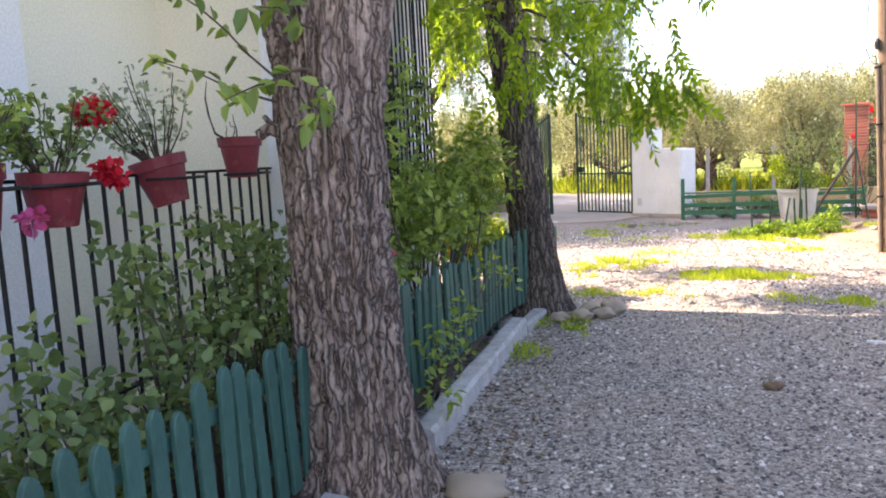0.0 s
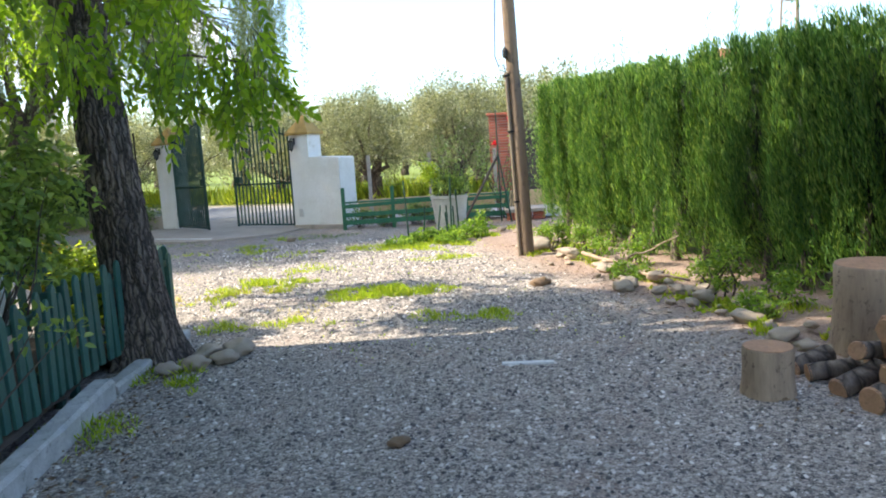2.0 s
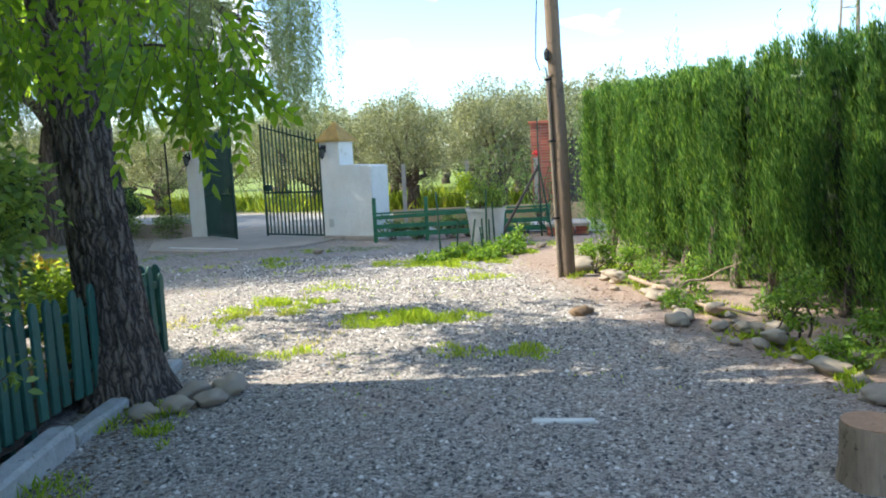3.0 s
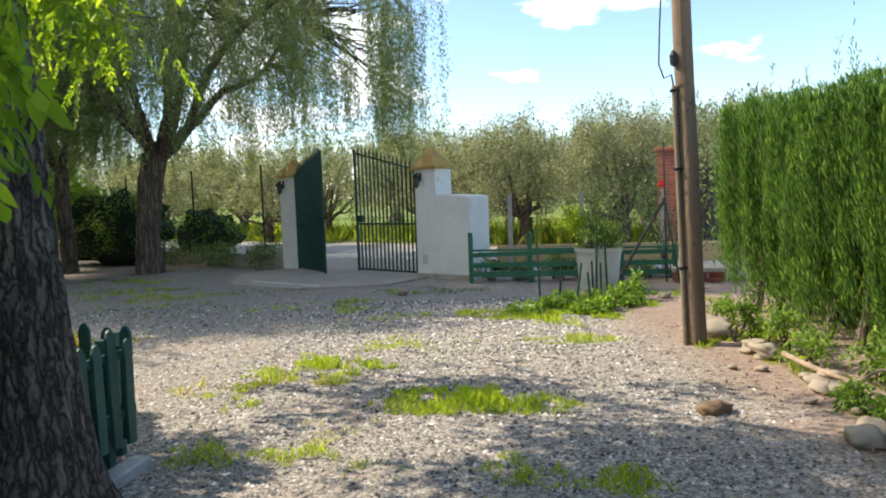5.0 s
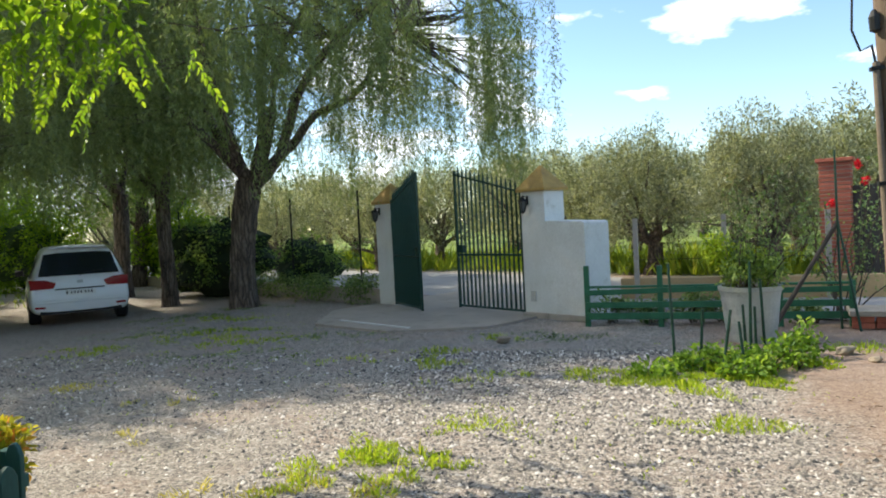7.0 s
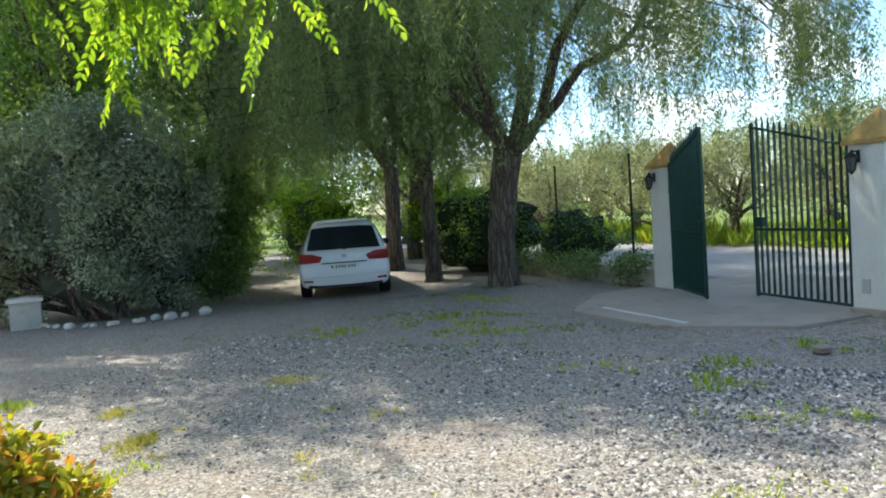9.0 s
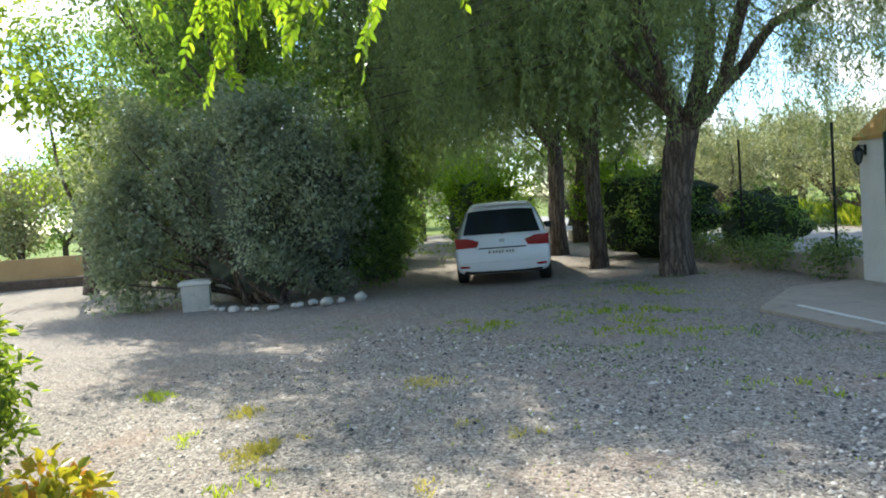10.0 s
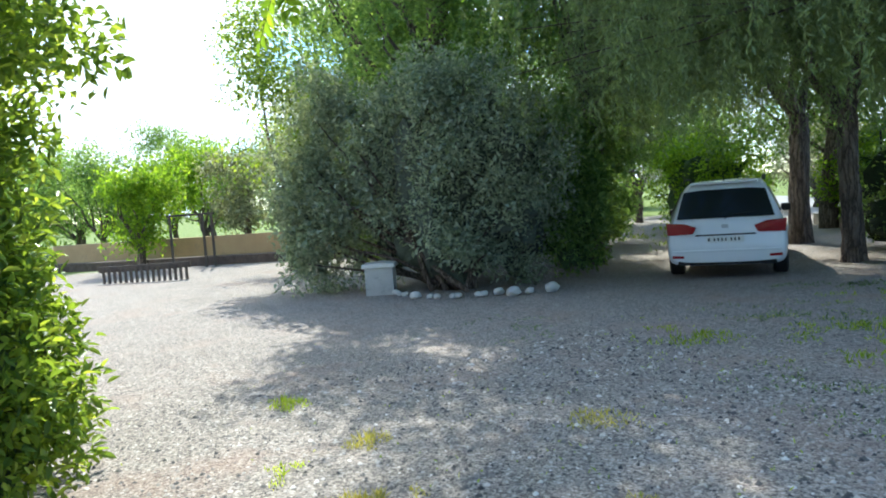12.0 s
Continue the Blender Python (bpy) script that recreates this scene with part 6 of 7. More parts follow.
# ---- the car ----
def build_car():
    cm_, cn, cl_, cp = nodes_of("silver white car paint")
    fl = noise_node(cn, cl_, 3, 4)
    cl_.new(ramp(cn, cl_, fl.outputs[0], [(0.3, (0.76, 0.78, 0.80)), (0.7, (0.81, 0.82, 0.835))]).outputs[0], cp.inputs["Base Color"])
    cp.inputs["Roughness"].default_value, cp.inputs["Coat Weight"].default_value, cp.inputs["Metallic"].default_value = 0.35, 0.6, 0.0
    gm, gn, gl, gp = nodes_of("dark car glass")
    gp.inputs["Base Color"].default_value, gp.inputs["Roughness"].default_value = (0.012, 0.016, 0.018, 1), 0.04
    rm, rn, rl, rp = nodes_of("red tail light")
    rp.inputs["Base Color"].default_value, rp.inputs["Roughness"].default_value = (0.28, 0.006, 0.014, 1), 0.15
    km, kn, kl, kp = nodes_of("black rubber")
    kp.inputs["Base Color"].default_value, kp.inputs["Roughness"].default_value = (0.015, 0.015, 0.016, 1), 0.75
    wm, wn_, wl_, wp = nodes_of("alloy")
    wp.inputs["Base Color"].default_value, wp.inputs["Roughness"].default_value, wp.inputs["Metallic"].default_value = (0.5, 0.5, 0.51, 1), 0.35, 0.9
    car = thing("car", "silver-white people carrier parked under the trees", "car", (-8.70, 17.64, -0.10), 43.0)
    car.scale = (0.99, 0.97, 0.90)
    # stations from the tail forwards: y, top, half width low, half width of the roof, floor
    st = [(0.0, 0.60, 0.80, 0.74, 0.34), (0.015, 0.66, 0.84, 0.78, 0.30), (0.04, 0.98, 0.86, 0.80, 0.27), (0.09, 1.06, 0.885, 0.76, 0.25), (0.30, 1.54, 0.90, 0.625, 0.24), (0.40, 1.66, 0.905, 0.60, 0.24), (0.7, 1.70, 0.91, 0.60, 0.22),
          (1.6, 1.72, 0.91, 0.62, 0.2), (2.6, 1.70, 0.91, 0.62, 0.2), (3.05, 1.60, 0.91, 0.61, 0.2), (3.85, 1.10, 0.90, 0.70, 0.2), (4.4, 0.98, 0.87, 0.66, 0.22), (4.75, 0.80, 0.78, 0.58, 0.24), (4.85, 0.55, 0.68, 0.5, 0.28)]
    bm = bmesh.new()
    rings = []
    for y, zt, w, wt, zb in st:
        belt = min(0.98, zt - 0.05)
        ring = []
        for x, z in ((0, zb), (w * 0.8, zb), (w * 0.97, zb + 0.06), (w, min(0.55, zt - 0.08)), (w * 0.99, min(0.80, belt - 0.01)), (w * 0.955 if zt > 1.1 else wt + 0.03, belt), (wt + 0.015, zt - 0.055), (wt * 0.9, zt - 0.008), (0, zt + 0.015)):
            ring.append((x, z))
        full = [bm.verts.new((x, y, z)) for x, z in ring] + [bm.verts.new((-x, y, z)) for x, z in reversed(ring[1:-1])]
        rings.append(full)
    for a, b in zip(rings, rings[1:]):
        for i in range(len(a)):
            j = (i + 1) % len(a)
            bm.faces.new((a[i], b[i], b[j], a[j]))
    bm.faces.new(rings[0])
    bm.faces.new(list(reversed(rings[-1])))
    bmesh.ops.recalc_face_normals(bm, faces=bm.faces)
    body = part("body", bm, cm_, car, "silver-white painted body", smooth=True)
    sub = body.modifiers.new("round", "SUBSURF")
    sub.levels = sub.render_levels = 2

    def panel(name, pts, mat, parent, label="", thick=0.012, cuts=0):
        """A flat plate on the tail, given by its corners (x, y, z)."""
        bm = bmesh.new()
        vs = [bm.verts.new(p) for p in pts]
        f = bm.faces.new(vs)
        r = bmesh.ops.extrude_face_region(bm, geom=[f])
        for v in r["geom"]:
            if isinstance(v, bmesh.types.BMVert):
                v.co.y -= thick
        bmesh.ops.recalc_face_normals(bm, faces=bm.faces)
        bmesh.ops.bevel(bm, geom=bm.edges[:], offset=0.004, segments=2, affect="EDGES")
        return part(name, bm, mat, parent, label)
    panel("rear_window", [(-0.715, 0.085, 1.075), (0.715, 0.085, 1.075), (0.60, 0.285, 1.535), (0.35, 0.292, 1.56), (-0.35, 0.292, 1.56), (-0.60, 0.285, 1.535)], gm, car, "dark rear window", 0.025)
    for sx in (-1, 1):
        panel("tail_light", [(sx * 0.86, 0.10, 0.80), (sx * 0.47, 0.03, 0.82), (sx * 0.42, 0.03, 0.93), (sx * 0.60, 0.05, 1.00), (sx * 0.875, 0.10, 1.02)], rm, car, "red tail light", 0.06)
        panel("reflector", [(sx * 0.80, 0.02, 0.40), (sx * 0.62, 0.0, 0.40), (sx * 0.62, 0.0, 0.44), (sx * 0.80, 0.02, 0.45)], rm, car, "", 0.015)
    panel("trim_strip", [(-0.45, 0.035, 0.775), (0.45, 0.035, 0.775), (0.43, 0.035, 0.80), (-0.43, 0.035, 0.80)], km, car, "", 0.03)
    panel("badge", [(-0.05, 0.05, 0.90), (0.05, 0.05, 0.90), (0.05, 0.05, 0.965), (-0.05, 0.05, 0.965)], wm, car, "", 0.03)
    plate = panel("number_plate", [(-0.27, 0.02, 0.655), (0.27, 0.02, 0.655), (0.27, 0.025, 0.765), (-0.27, 0.025, 0.765)], M_HOUSEWHITE, car, "white number plate with dark marks", 0.025)
    for i, x in enumerate((-0.255, -0.17, -0.115, -0.06, -0.005, 0.075, 0.13, 0.185)):
        bm = bmesh.new()
        box(bm, x, x + (0.022 if i else 0.03), -0.012, -0.0055, 0.685, 0.735)
        part("mark", bm, km, plate)
    bm = bmesh.new()
    box(bm, -0.72, 0.72, 0.01, 0.06, 0.27, 0.36, 0.02)
    part("bumper_insert", bm, km, car, "black lower bumper")
    for sx in (-1, 1):
        bm = bmesh.new()
        V, F = tubes([[(sx * 0.60, 0.55, 1.68, 0.014), (sx * 0.61, 0.65, 1.745, 0.014), (sx * 0.62, 1.6, 1.76, 0.014), (sx * 0.62, 2.4, 1.745, 0.014), (sx * 0.61, 2.5, 1.68, 0.014)]], 8)
        bm.free()
        hang("roof_rail", arrays_mesh("roof_rail", V, F, True), km, car)
        bm = bmesh.new()
        box(bm, min(sx * 0.93, sx * 1.1), max(sx * 0.93, sx * 1.1), 3.25, 3.33, 0.98, 1.13, 0.03)
        box(bm, min(sx * 0.86, sx * 0.95), max(sx * 0.86, sx * 0.95), 3.27, 3.31, 0.98, 1.02)
        part("mirror", bm, km, car)
        # side windows
        pts = [(0.55, 1.06), (2.9, 1.06), (2.6, 1.50), (0.75, 1.54)]
        bm = bmesh.new()
        vs = [bm.verts.new((sx * (0.872 if z < 1.2 else 0.672), y, z)) for y, z in pts]
        f = bm.faces.new(vs)
        part("side_window", bm, gm, car)
        for y in (0.95, 3.85):
            w = hang("wheel", bpy.data.meshes.new("wheel"), None, car)
            bm = bmesh.new()
            lathe(bm, [(0.20, -0.10), (0.29, -0.11), (0.325, -0.08), (0.325, 0.08), (0.29, 0.11), (0.20, 0.10)], 32, pose(sx * 0.80, y, 0.325, 0, 90, 0))
            part("tyre", bm, km, w)
            bm = bmesh.new()
            lathe(bm, [(0.215, -0.085), (0.215, 0.085), (0.12, 0.095 * 1), (0.03, 0.10)], 20, pose(sx * 0.80, y, 0.325, 0, 90 * sx, 0))
            part("rim", bm, wm, w)
    V, F = tubes([[(0.0, 0.62, 1.70, 0.008), (0.0, 0.52, 1.78, 0.005), (0.0, 0.42, 1.84, 0.003)]], 6)
    hang("aerial", arrays_mesh("aerial", V, F), km, car)
    V, F = tubes([[(0.0, 0.045, 1.06, 0.012), (0.12, 0.065, 1.12, 0.009), (0.42, 0.085, 1.15, 0.006)]], 6)
    hang("rear_wiper", arrays_mesh("rear_wiper", V, F), km, car)
    bm = bmesh.new()
    box(bm, -0.5, 0.5, 0.24, 0.42, 1.655, 1.69, 0.012)
    part("roof_spoiler", bm, cm_, car)
    bm = bmesh.new()
    box(bm, -0.78, 0.78, -0.012, 0.05, 0.50, 0.535, 0.012)
    part("bumper_ledge", bm, cm_, car)


build_car()

# ---- grey-green clump with stone edging, white block ----
clump = thing("olive_shrub", "tall rounded grey-green shrub ringed with white stones", "shrub", (-11.3, 14.2, 0))
cs = np.concatenate([crown_centres((-1.4, -1.95, 1.6), (0.75, 0.75, 1.75), 130, 0.4, -1.0), crown_centres((-0.9, -1.1, 1.7), (0.9, 0.9, 1.7), 60, 0.5, -1.0), crown_centres((0.3, 1.1, 1.6), (0.95, 0.95, 1.7), 80, 0.5, -1.0), crown_centres((-0.1, -0.3, 0.75), (1.6, 1.1, 0.6), 90, 0.5), crown_centres((-0.2, 0.0, 1.9), (1.6, 1.3, 1.75), 150, 0.45), crown_centres((0.6, 0.5, 2.1), (1.2, 1.2, 1.6), 90, 0.45), crown_centres((-1.2, -0.5, 2.0), (0.9, 0.9, 1.6), 60, 0.45), crown_centres((0.2, -0.2, 3.2), (0.9, 0.9, 0.7), 40, 0.3), crown_centres((-1.0, -1.6, 3.1), (0.4, 0.5, 0.8), 22, 0.3)])
cs = np.array([c for c in cs if not (math.hypot(c[0] - 0.05, c[1] + 1.3) < 0.95 and c[2] < 1.15)])
foliage("leaves", L_GREY, clump, cs, 105, 0.34, 0.09, 0.042, -0.1, 0.9, False, 0.6)
# filler blobs, coloured darker than the leaves as the shrub's inner shade
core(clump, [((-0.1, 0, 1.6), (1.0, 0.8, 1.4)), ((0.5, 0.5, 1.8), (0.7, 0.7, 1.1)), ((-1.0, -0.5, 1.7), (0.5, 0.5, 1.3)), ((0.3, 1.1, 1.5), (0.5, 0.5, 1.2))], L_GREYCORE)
V, F = tubes([bent((RNG.normal() * 0.25, RNG.normal() * 0.2, 0), c, 0.05, 0.012, 9, 0.3) for c in cs[::16]], 6)
hang("stemwork", arrays_mesh("stems", V, F, True), M_BARK2, clump)
dark = thing("laurel_shrub", "dark green upright shrub behind the grey one", "shrub", (-10.85, 16.15, 0))
foliage("leaves", L_DARK, dark, crown_centres((0, 0.1, 1.5), (0.68, 0.66, 1.6), 130, 0.6, -1.0), 110, 0.3, 0.095, 0.045, 0.0, 0.9, False, 0.6)
# solid core whose dark green paints the shade behind the leaves
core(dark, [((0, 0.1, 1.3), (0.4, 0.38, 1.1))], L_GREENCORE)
for at, r, h, leaf, lab in (((-12.6, 17.4), 1.3, 3.2, L_DARK, "dark green evergreen shrub behind the grey one"), ((-15.5, 20.0), 1.2, 2.0, L_DARK, "dark low shrub in the shade of the trees"), ((-16.0, 18.5), 1.5, 2.6, L_TREE, "bright green shrub at the back of the yard"),
                       ((-16.5, 25.0), 1.8, 2.8, L_TREE, "bright green shrub at the back of the yard"), ((-12.2, 26.5), 1.7, 2.4, L_TREE, "bright green shrub at the back of the yard"), ((-17.5, 15.5), 1.3, 2.2, L_TREE, "bright green shrub at the back of the yard"), ((-20.5, 18.5), 1.6, 2.6, L_DARK, "dark low shrub in the shade of the trees")):
    b = thing("back_shrub", lab, "shrub", (*at, 0), 0, "shrubs behind the yard")
    foliage("leaves", leaf, b, crown_centres((0, 0, h * 0.5), (r, r * 0.9, h * 0.52), 120, 0.6, -1.0), 100, 0.34, 0.1, 0.055, 0.0, 0.9, False, 0.6)
    # filler blob, shade painted in as dark green
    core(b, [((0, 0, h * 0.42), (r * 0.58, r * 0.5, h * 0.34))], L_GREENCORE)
WR = [rock_mesh("edging_stone", 40 + i, 0.3, 0.8) for i in range(5)]
for me in WR:
    me.materials.append(M_WHITEROCK)
for i in range(15):
    s = i / 14
    a = np.array([-11.35, 13.15]) * (1 - s) ** 2 + 2 * s * (1 - s) * np.array([-10.0, 13.2]) + s * s * np.array([-9.55, 14.9])
    k = 0.035 + 0.03 * s + 0.04 * RNG.random() ** 1.5
    ob = new("edging_stone", WR[RNG.integers(5)])
    ob.matrix_basis = pose(a[0] + RNG.normal() * 0.04, a[1] + RNG.normal() * 0.04, k * 0.5, RNG.normal() * 8, RNG.normal() * 8, RNG.random() * 360) @ Matrix.Diagonal((k * 1.2, k, k, 1))
    tagged(ob, "whitewashed stone edging the shrub bed", "stone", "white edging stones")


def white_block():
    w = thing("well_box", "small white plastered block with a flat slab top", "well box", (-11.6, 13.05, 0), 62)
    bm = bmesh.new()
    box(bm, -0.23, 0.23, -0.2, 0.2, -0.04, 0.45, 0.015)
    part("body", bm, M_GREYPLASTER, w)
    bm = bmesh.new()
    pts = [(-0.27, 0.452), (0.27, 0.452), (0.26, 0.51), (0.0, 0.53), (-0.26, 0.51)]
    f = [bm.verts.new((x, -0.24, z)) for x, z in pts]
    b = [bm.verts.new((x, 0.24, z)) for x, z in pts]
    bm.faces.new(f)
    bm.faces.new(list(reversed(b)))
    for i in range(5):
        bm.faces.new((f[i], b[i], b[(i + 1) % 5], f[(i + 1) % 5]))
    bmesh.ops.recalc_face_normals(bm, faces=bm.faces)
    part("cap", bm, M_WHITE, w)


white_block()

# ---- tall trees behind ----
def tall_tree(at, base, h, r, label):
    """A tall full-crowned tree: leaves in clumps all through the crown, limbs showing in the gaps."""
    t = thing("broadleaf_tree", label, "tree", (*at, 0), 0, "tall trees behind the yard")
    trunk = bent((0, 0, -0.1), (0.2, 0.1, h * 0.55), 0.24, 0.14, 10, 0.3)
    V, F = tubes([trunk], 12)
    hang("trunk", arrays_mesh("trunk", V, F, True), M_BARK2, t)
    mid = (base + h) / 2
    # the second set, mostly above the view, is added to thicken the cast shade
    cs = np.concatenate([crown_centres((0, 0, mid), (r, r, (h - base) * 0.5), 330, 0.55, -1.0), crown_centres((0, 0, mid + 1.4), (r * 0.8, r * 0.8, (h - base) * 0.3), 180, 0.2, -1.0)])
    for c in cs[::26]:
        root = trunk[2 + int(7 * RNG.random())]
        V, F = tubes([bent(root[:3], c, 0.06, 0.01, 9, 0.5)], 6)
        hang("limb", arrays_mesh("limb", V, F, True), M_BARK2, t)
    foliage("crown", L_DARK, t, cs, 112, 0.55, 0.115, 0.06, 0.15, 0.85, False, 0.4)


for at, base, h, r in (((-14.4, 15.5), 2.0, 12.0, 3.8), ((-19.5, 17.6), 1.8, 9.0, 3.2), ((-12.2, 17.7), 2.4, 12.2, 3.6), ((-13.0, 25.5), 1.8, 9.5, 3.4), ((-21.5, 25.5), 1.5, 9.0, 3.4)):
    tall_tree(at, base, h, r, "tall dense dark green tree")
leafy_tree("broadleaf_tree", (-18.0, 13.2), 0.16, 0.9, (0, 0, 3.9), (2.4, 2.4, 2.9), 170, 64, 0.5, 0.12, 0.06, L_BUSH, M_BARK2, "airy light green tree with thin branches", "tall trees behind the yard")
for at, h, r, leaf in (((-26.0, 13.5), 3.6, 1.9, L_OLIVE), ((-24.5, 10.0), 3.0, 1.5, L_TREE), ((-30, 17), 5.0, 2.6, L_DARK), ((-31, 9), 4.4, 2.6, L_DARK), ((-27, 19), 5.0, 2.5, L_TREE), ((-22.0, 27), 6.0, 3.0, L_DARK), ((-27.5, 31), 6.0, 3.2, L_DARK), ((-34, 24), 6.0, 3.2, L_DARK), ((-36, 12), 6.0, 3.4, L_DARK), ((-38, 3), 6.5, 3.6, L_OLIVE), ((-33, 4), 4.5, 2.5, L_TREE), ((-29, 12.5), 4.0, 2.2, L_TREE)):
    leafy_tree("orchard_tree", at, 0.13, 0.9, (0, 0, h * 0.62), (r, r, h * 0.44), 90, 64, 0.5, 0.14, 0.065, leaf, M_BARK2, "small spreading orchard tree beyond the ochre wall", "orchard trees")


far_tree = leafy_tree("orchard_tree", (-44, 8), 0.16, 1.0, (0, 0, 3.2), (3.2, 3.2, 2.6), 90, 50, 0.7, 0.22, 0.11, L_DARK, M_BARK2, "dark spreading tree in the far hedgerow", "hedgerow trees")
for x, y, k in ((-46, 15, 1.1), (-44, -1, 1.0), (-43, 22, 1.1), (-47, -9, 1.1), (-41, 30, 1.2), (-39, 38, 1.2), (-50, 4, 1.2), (-34, 31, 1.0), (-36, 17.5, 0.9), (-45, -18, 1.2), (-28, 25, 0.9), (-24, 33, 1.0), (-30, 6.5, 0.62), (-31.5, 10, 0.7), (-32, 14.5, 0.66), (-33, 1.5, 0.7), (-31, 22, 0.7), (-37, 8, 0.8)):
    copy_thing(far_tree, pose(x, y, 0, 0, 0, RNG.random() * 360) @ Matrix.Scale(k, 4))


def ochre_wall():
    bm = bmesh.new()
    box(bm, -7.5, 4.6, 0, 0.22, -0.05, 0.82, 0.015)
    alone("wall_west", bm, M_OCHREWALL, "low ochre plastered wall at the yard's edge", "wall", "structure", pose(-23.2, 13.0, 0, 0, 0, 48))
    bm = bmesh.new()
    box(bm, -7.5, 4.6, -0.5, -0.1, -0.05, 0.26, 0.02)
    alone("wall_step", bm, M_SOIL, "dark low step along the ochre wall", "wall", "structure", pose(-22.6, 13.0, 0, 0, 0, 48))
    p = thing("pergola", "dark thin timber posts and beam by the ochre wall", "pergola", (-22.5, 11.35, 0), 70)
    for x in (-0.62, 0.3, 0.55):
        bm = bmesh.new()
        box(bm, x - 0.035, x + 0.035, -0.035, 0.035, -0.05, 1.5, 0.008)
        part("post", bm, M_DARKWOOD, p)
    bm = bmesh.new()
    box(bm, -0.7, 0.65, -0.035, 0.035, 1.501, 1.56, 0.008)
    part("beam", bm, M_DARKWOOD, p)
    b = thing("low_fence", "dark low slatted fence at the bed's edge", "fence", (-19.5, 9.85, 0), 60)
    for i in range(16):
        bm = bmesh.new()
        box(bm, i * 0.14 - 1.1, i * 0.14 - 1.03, -0.012, 0.012, -0.03, 0.36, 0.004)
        part("slat", bm, M_DARKWOOD, b)
    bm = bmesh.new()
    box(bm, -1.2, 1.15, 0.013, 0.05, 0.27, 0.42, 0.006)
    part("rail", bm, M_DARKWOOD, b)


ochre_wall()

# ---- evergreen bushes round the corner of the house ----
gb = thing("evergreen_bush", "dense glossy green clipped bush", "bush", (-4.62, 8.1, 0))
cs = np.concatenate([crown_centres((0, 0, 0.72), (0.66, 0.75, 0.8), 130, 0.6, -1.0), crown_centres((-0.8, -0.2, 0.8), (0.8, 0.8, 0.85), 90, 0.6, -1.0), crown_centres((0.1, 0.1, 1.4), (0.5, 0.5, 0.4), 50, 0.5), crown_centres((-0.5, 0.1, 1.9), (0.6, 0.5, 0.5), 40, 0.4)])
foliage("leaves", L_BUSH, gb, cs, 75, 0.2, 0.075, 0.03, -0.1, 0.9, True, 0.8)
V, F = tubes([bent((RNG.normal() * 0.1, RNG.normal() * 0.1, 0), c, 0.02, 0.005, 6, 0.15) for c in cs[::12]], 5)
hang("stemwork", arrays_mesh("stems", V, F), M_TWIG, gb)
# two filler blobs that carry the bush's inner shade as colour
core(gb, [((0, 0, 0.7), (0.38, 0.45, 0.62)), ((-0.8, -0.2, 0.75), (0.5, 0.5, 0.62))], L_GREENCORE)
leafy_tree("small_tree", (-5.4, 8.0), 0.07, 1.1, (0.35, 0.2, 2.6), (1.45, 1.25, 1.3), 120, 85, 0.26, 0.07, 0.036, L_BUSH, M_BARK2, "small sunlit tree behind the clipped bush", "", True)
yb = thing("photinia_bush", "low bush with yellow and orange young leaves", "bush", (-1.86, 8.36, 0))
cs = crown_centres((0, 0, 0.45), (0.27, 0.25, 0.38), 60, 0.4)
V, F = tubes([bent((RNG.normal() * 0.05, RNG.normal() * 0.05, 0), c, 0.012, 0.004, 6, 0.1) for c in cs[::6]], 5)
hang("stemwork", arrays_mesh("stemwork", V, F), M_TWIG, yb)
foliage("leaves", L_YELLOW, yb, cs, 55, 0.10, 0.055, 0.028, -0.2, 0.9, True, 0.8)
shrub("corner_bush", (-1.25, 7.3), "yellow-green bush inside the picket corner", "bush", crown_centres((-1.35, 7.2, 0.45), (0.3, 0.3, 0.4), 30, 0.4), 50, 0.14, 0.055, 0.03, L_BUSH)

# ---- weeds along the hedge ----
for x, y, h in ((3.78, 6.2, 0.2), (3.95, 7.0, 0.62), (3.6, 8.3, 0.16), (3.62, 10.5, 0.42), (3.8, 9.5, 0.34), (3.7, 11.4, 0.3), (4.1, 5.2, 0.24), (4.2, 6.5, 0.34), (4.15, 7.5, 0.28), (4.0, 8.9, 0.36), (4.4, 5.8, 0.3), (3.75, 10.0, 0.5)):
    shrub("weed_plant", (x, y), "bright green weed at the foot of the hedge", "plant", crown_centres((x, y, h * 0.5), (0.16 + 0.1 * RNG.random(), 0.2 + 0.15 * RNG.random(), h * 0.5), 13, 0.2), 34, 0.08, 0.05, 0.018, L_WEED, stems=6)

for x, y, r, h in ((2.0, 12.6, 0.2, 0.13), (2.3, 12.7, 0.25, 0.2), (2.6, 12.5, 0.25, 0.18), (2.9, 12.7, 0.25, 0.24), (2.45, 12.25, 0.22, 0.14), (3.1, 13.1, 0.2, 0.32), (1.7, 12.3, 0.22, 0.1)):
    shrub("weed_plant", (x, y), "leafy bright green weed among the stakes", "plant", crown_centres((x, y, h * 0.5), (r, r, h * 0.5), 14, 0.3), 24, 0.09, 0.06, 0.03, L_WEED, stems=6)

for x, y, h in ((1.35, 15.72, 0.42), (1.85, 15.66, 0.36), (2.35, 15.6, 0.45), (2.75, 15.6, 0.4), (3.7, 15.42, 0.34)):
    shrub("weed_plant", (x, y), "dull green plant behind the rail fence", "plant", crown_centres((x, y, h * 0.5), (0.26, 0.12, h * 0.5), 16, 0.3), 26, 0.11, 0.06, 0.03, L_ROSE, stems=6)

# ---- far off: lattice mast and a roof behind the hedge ----
MAST, FARROOF = (34.6, 50.0), (26.2, 43.5, 6.1)


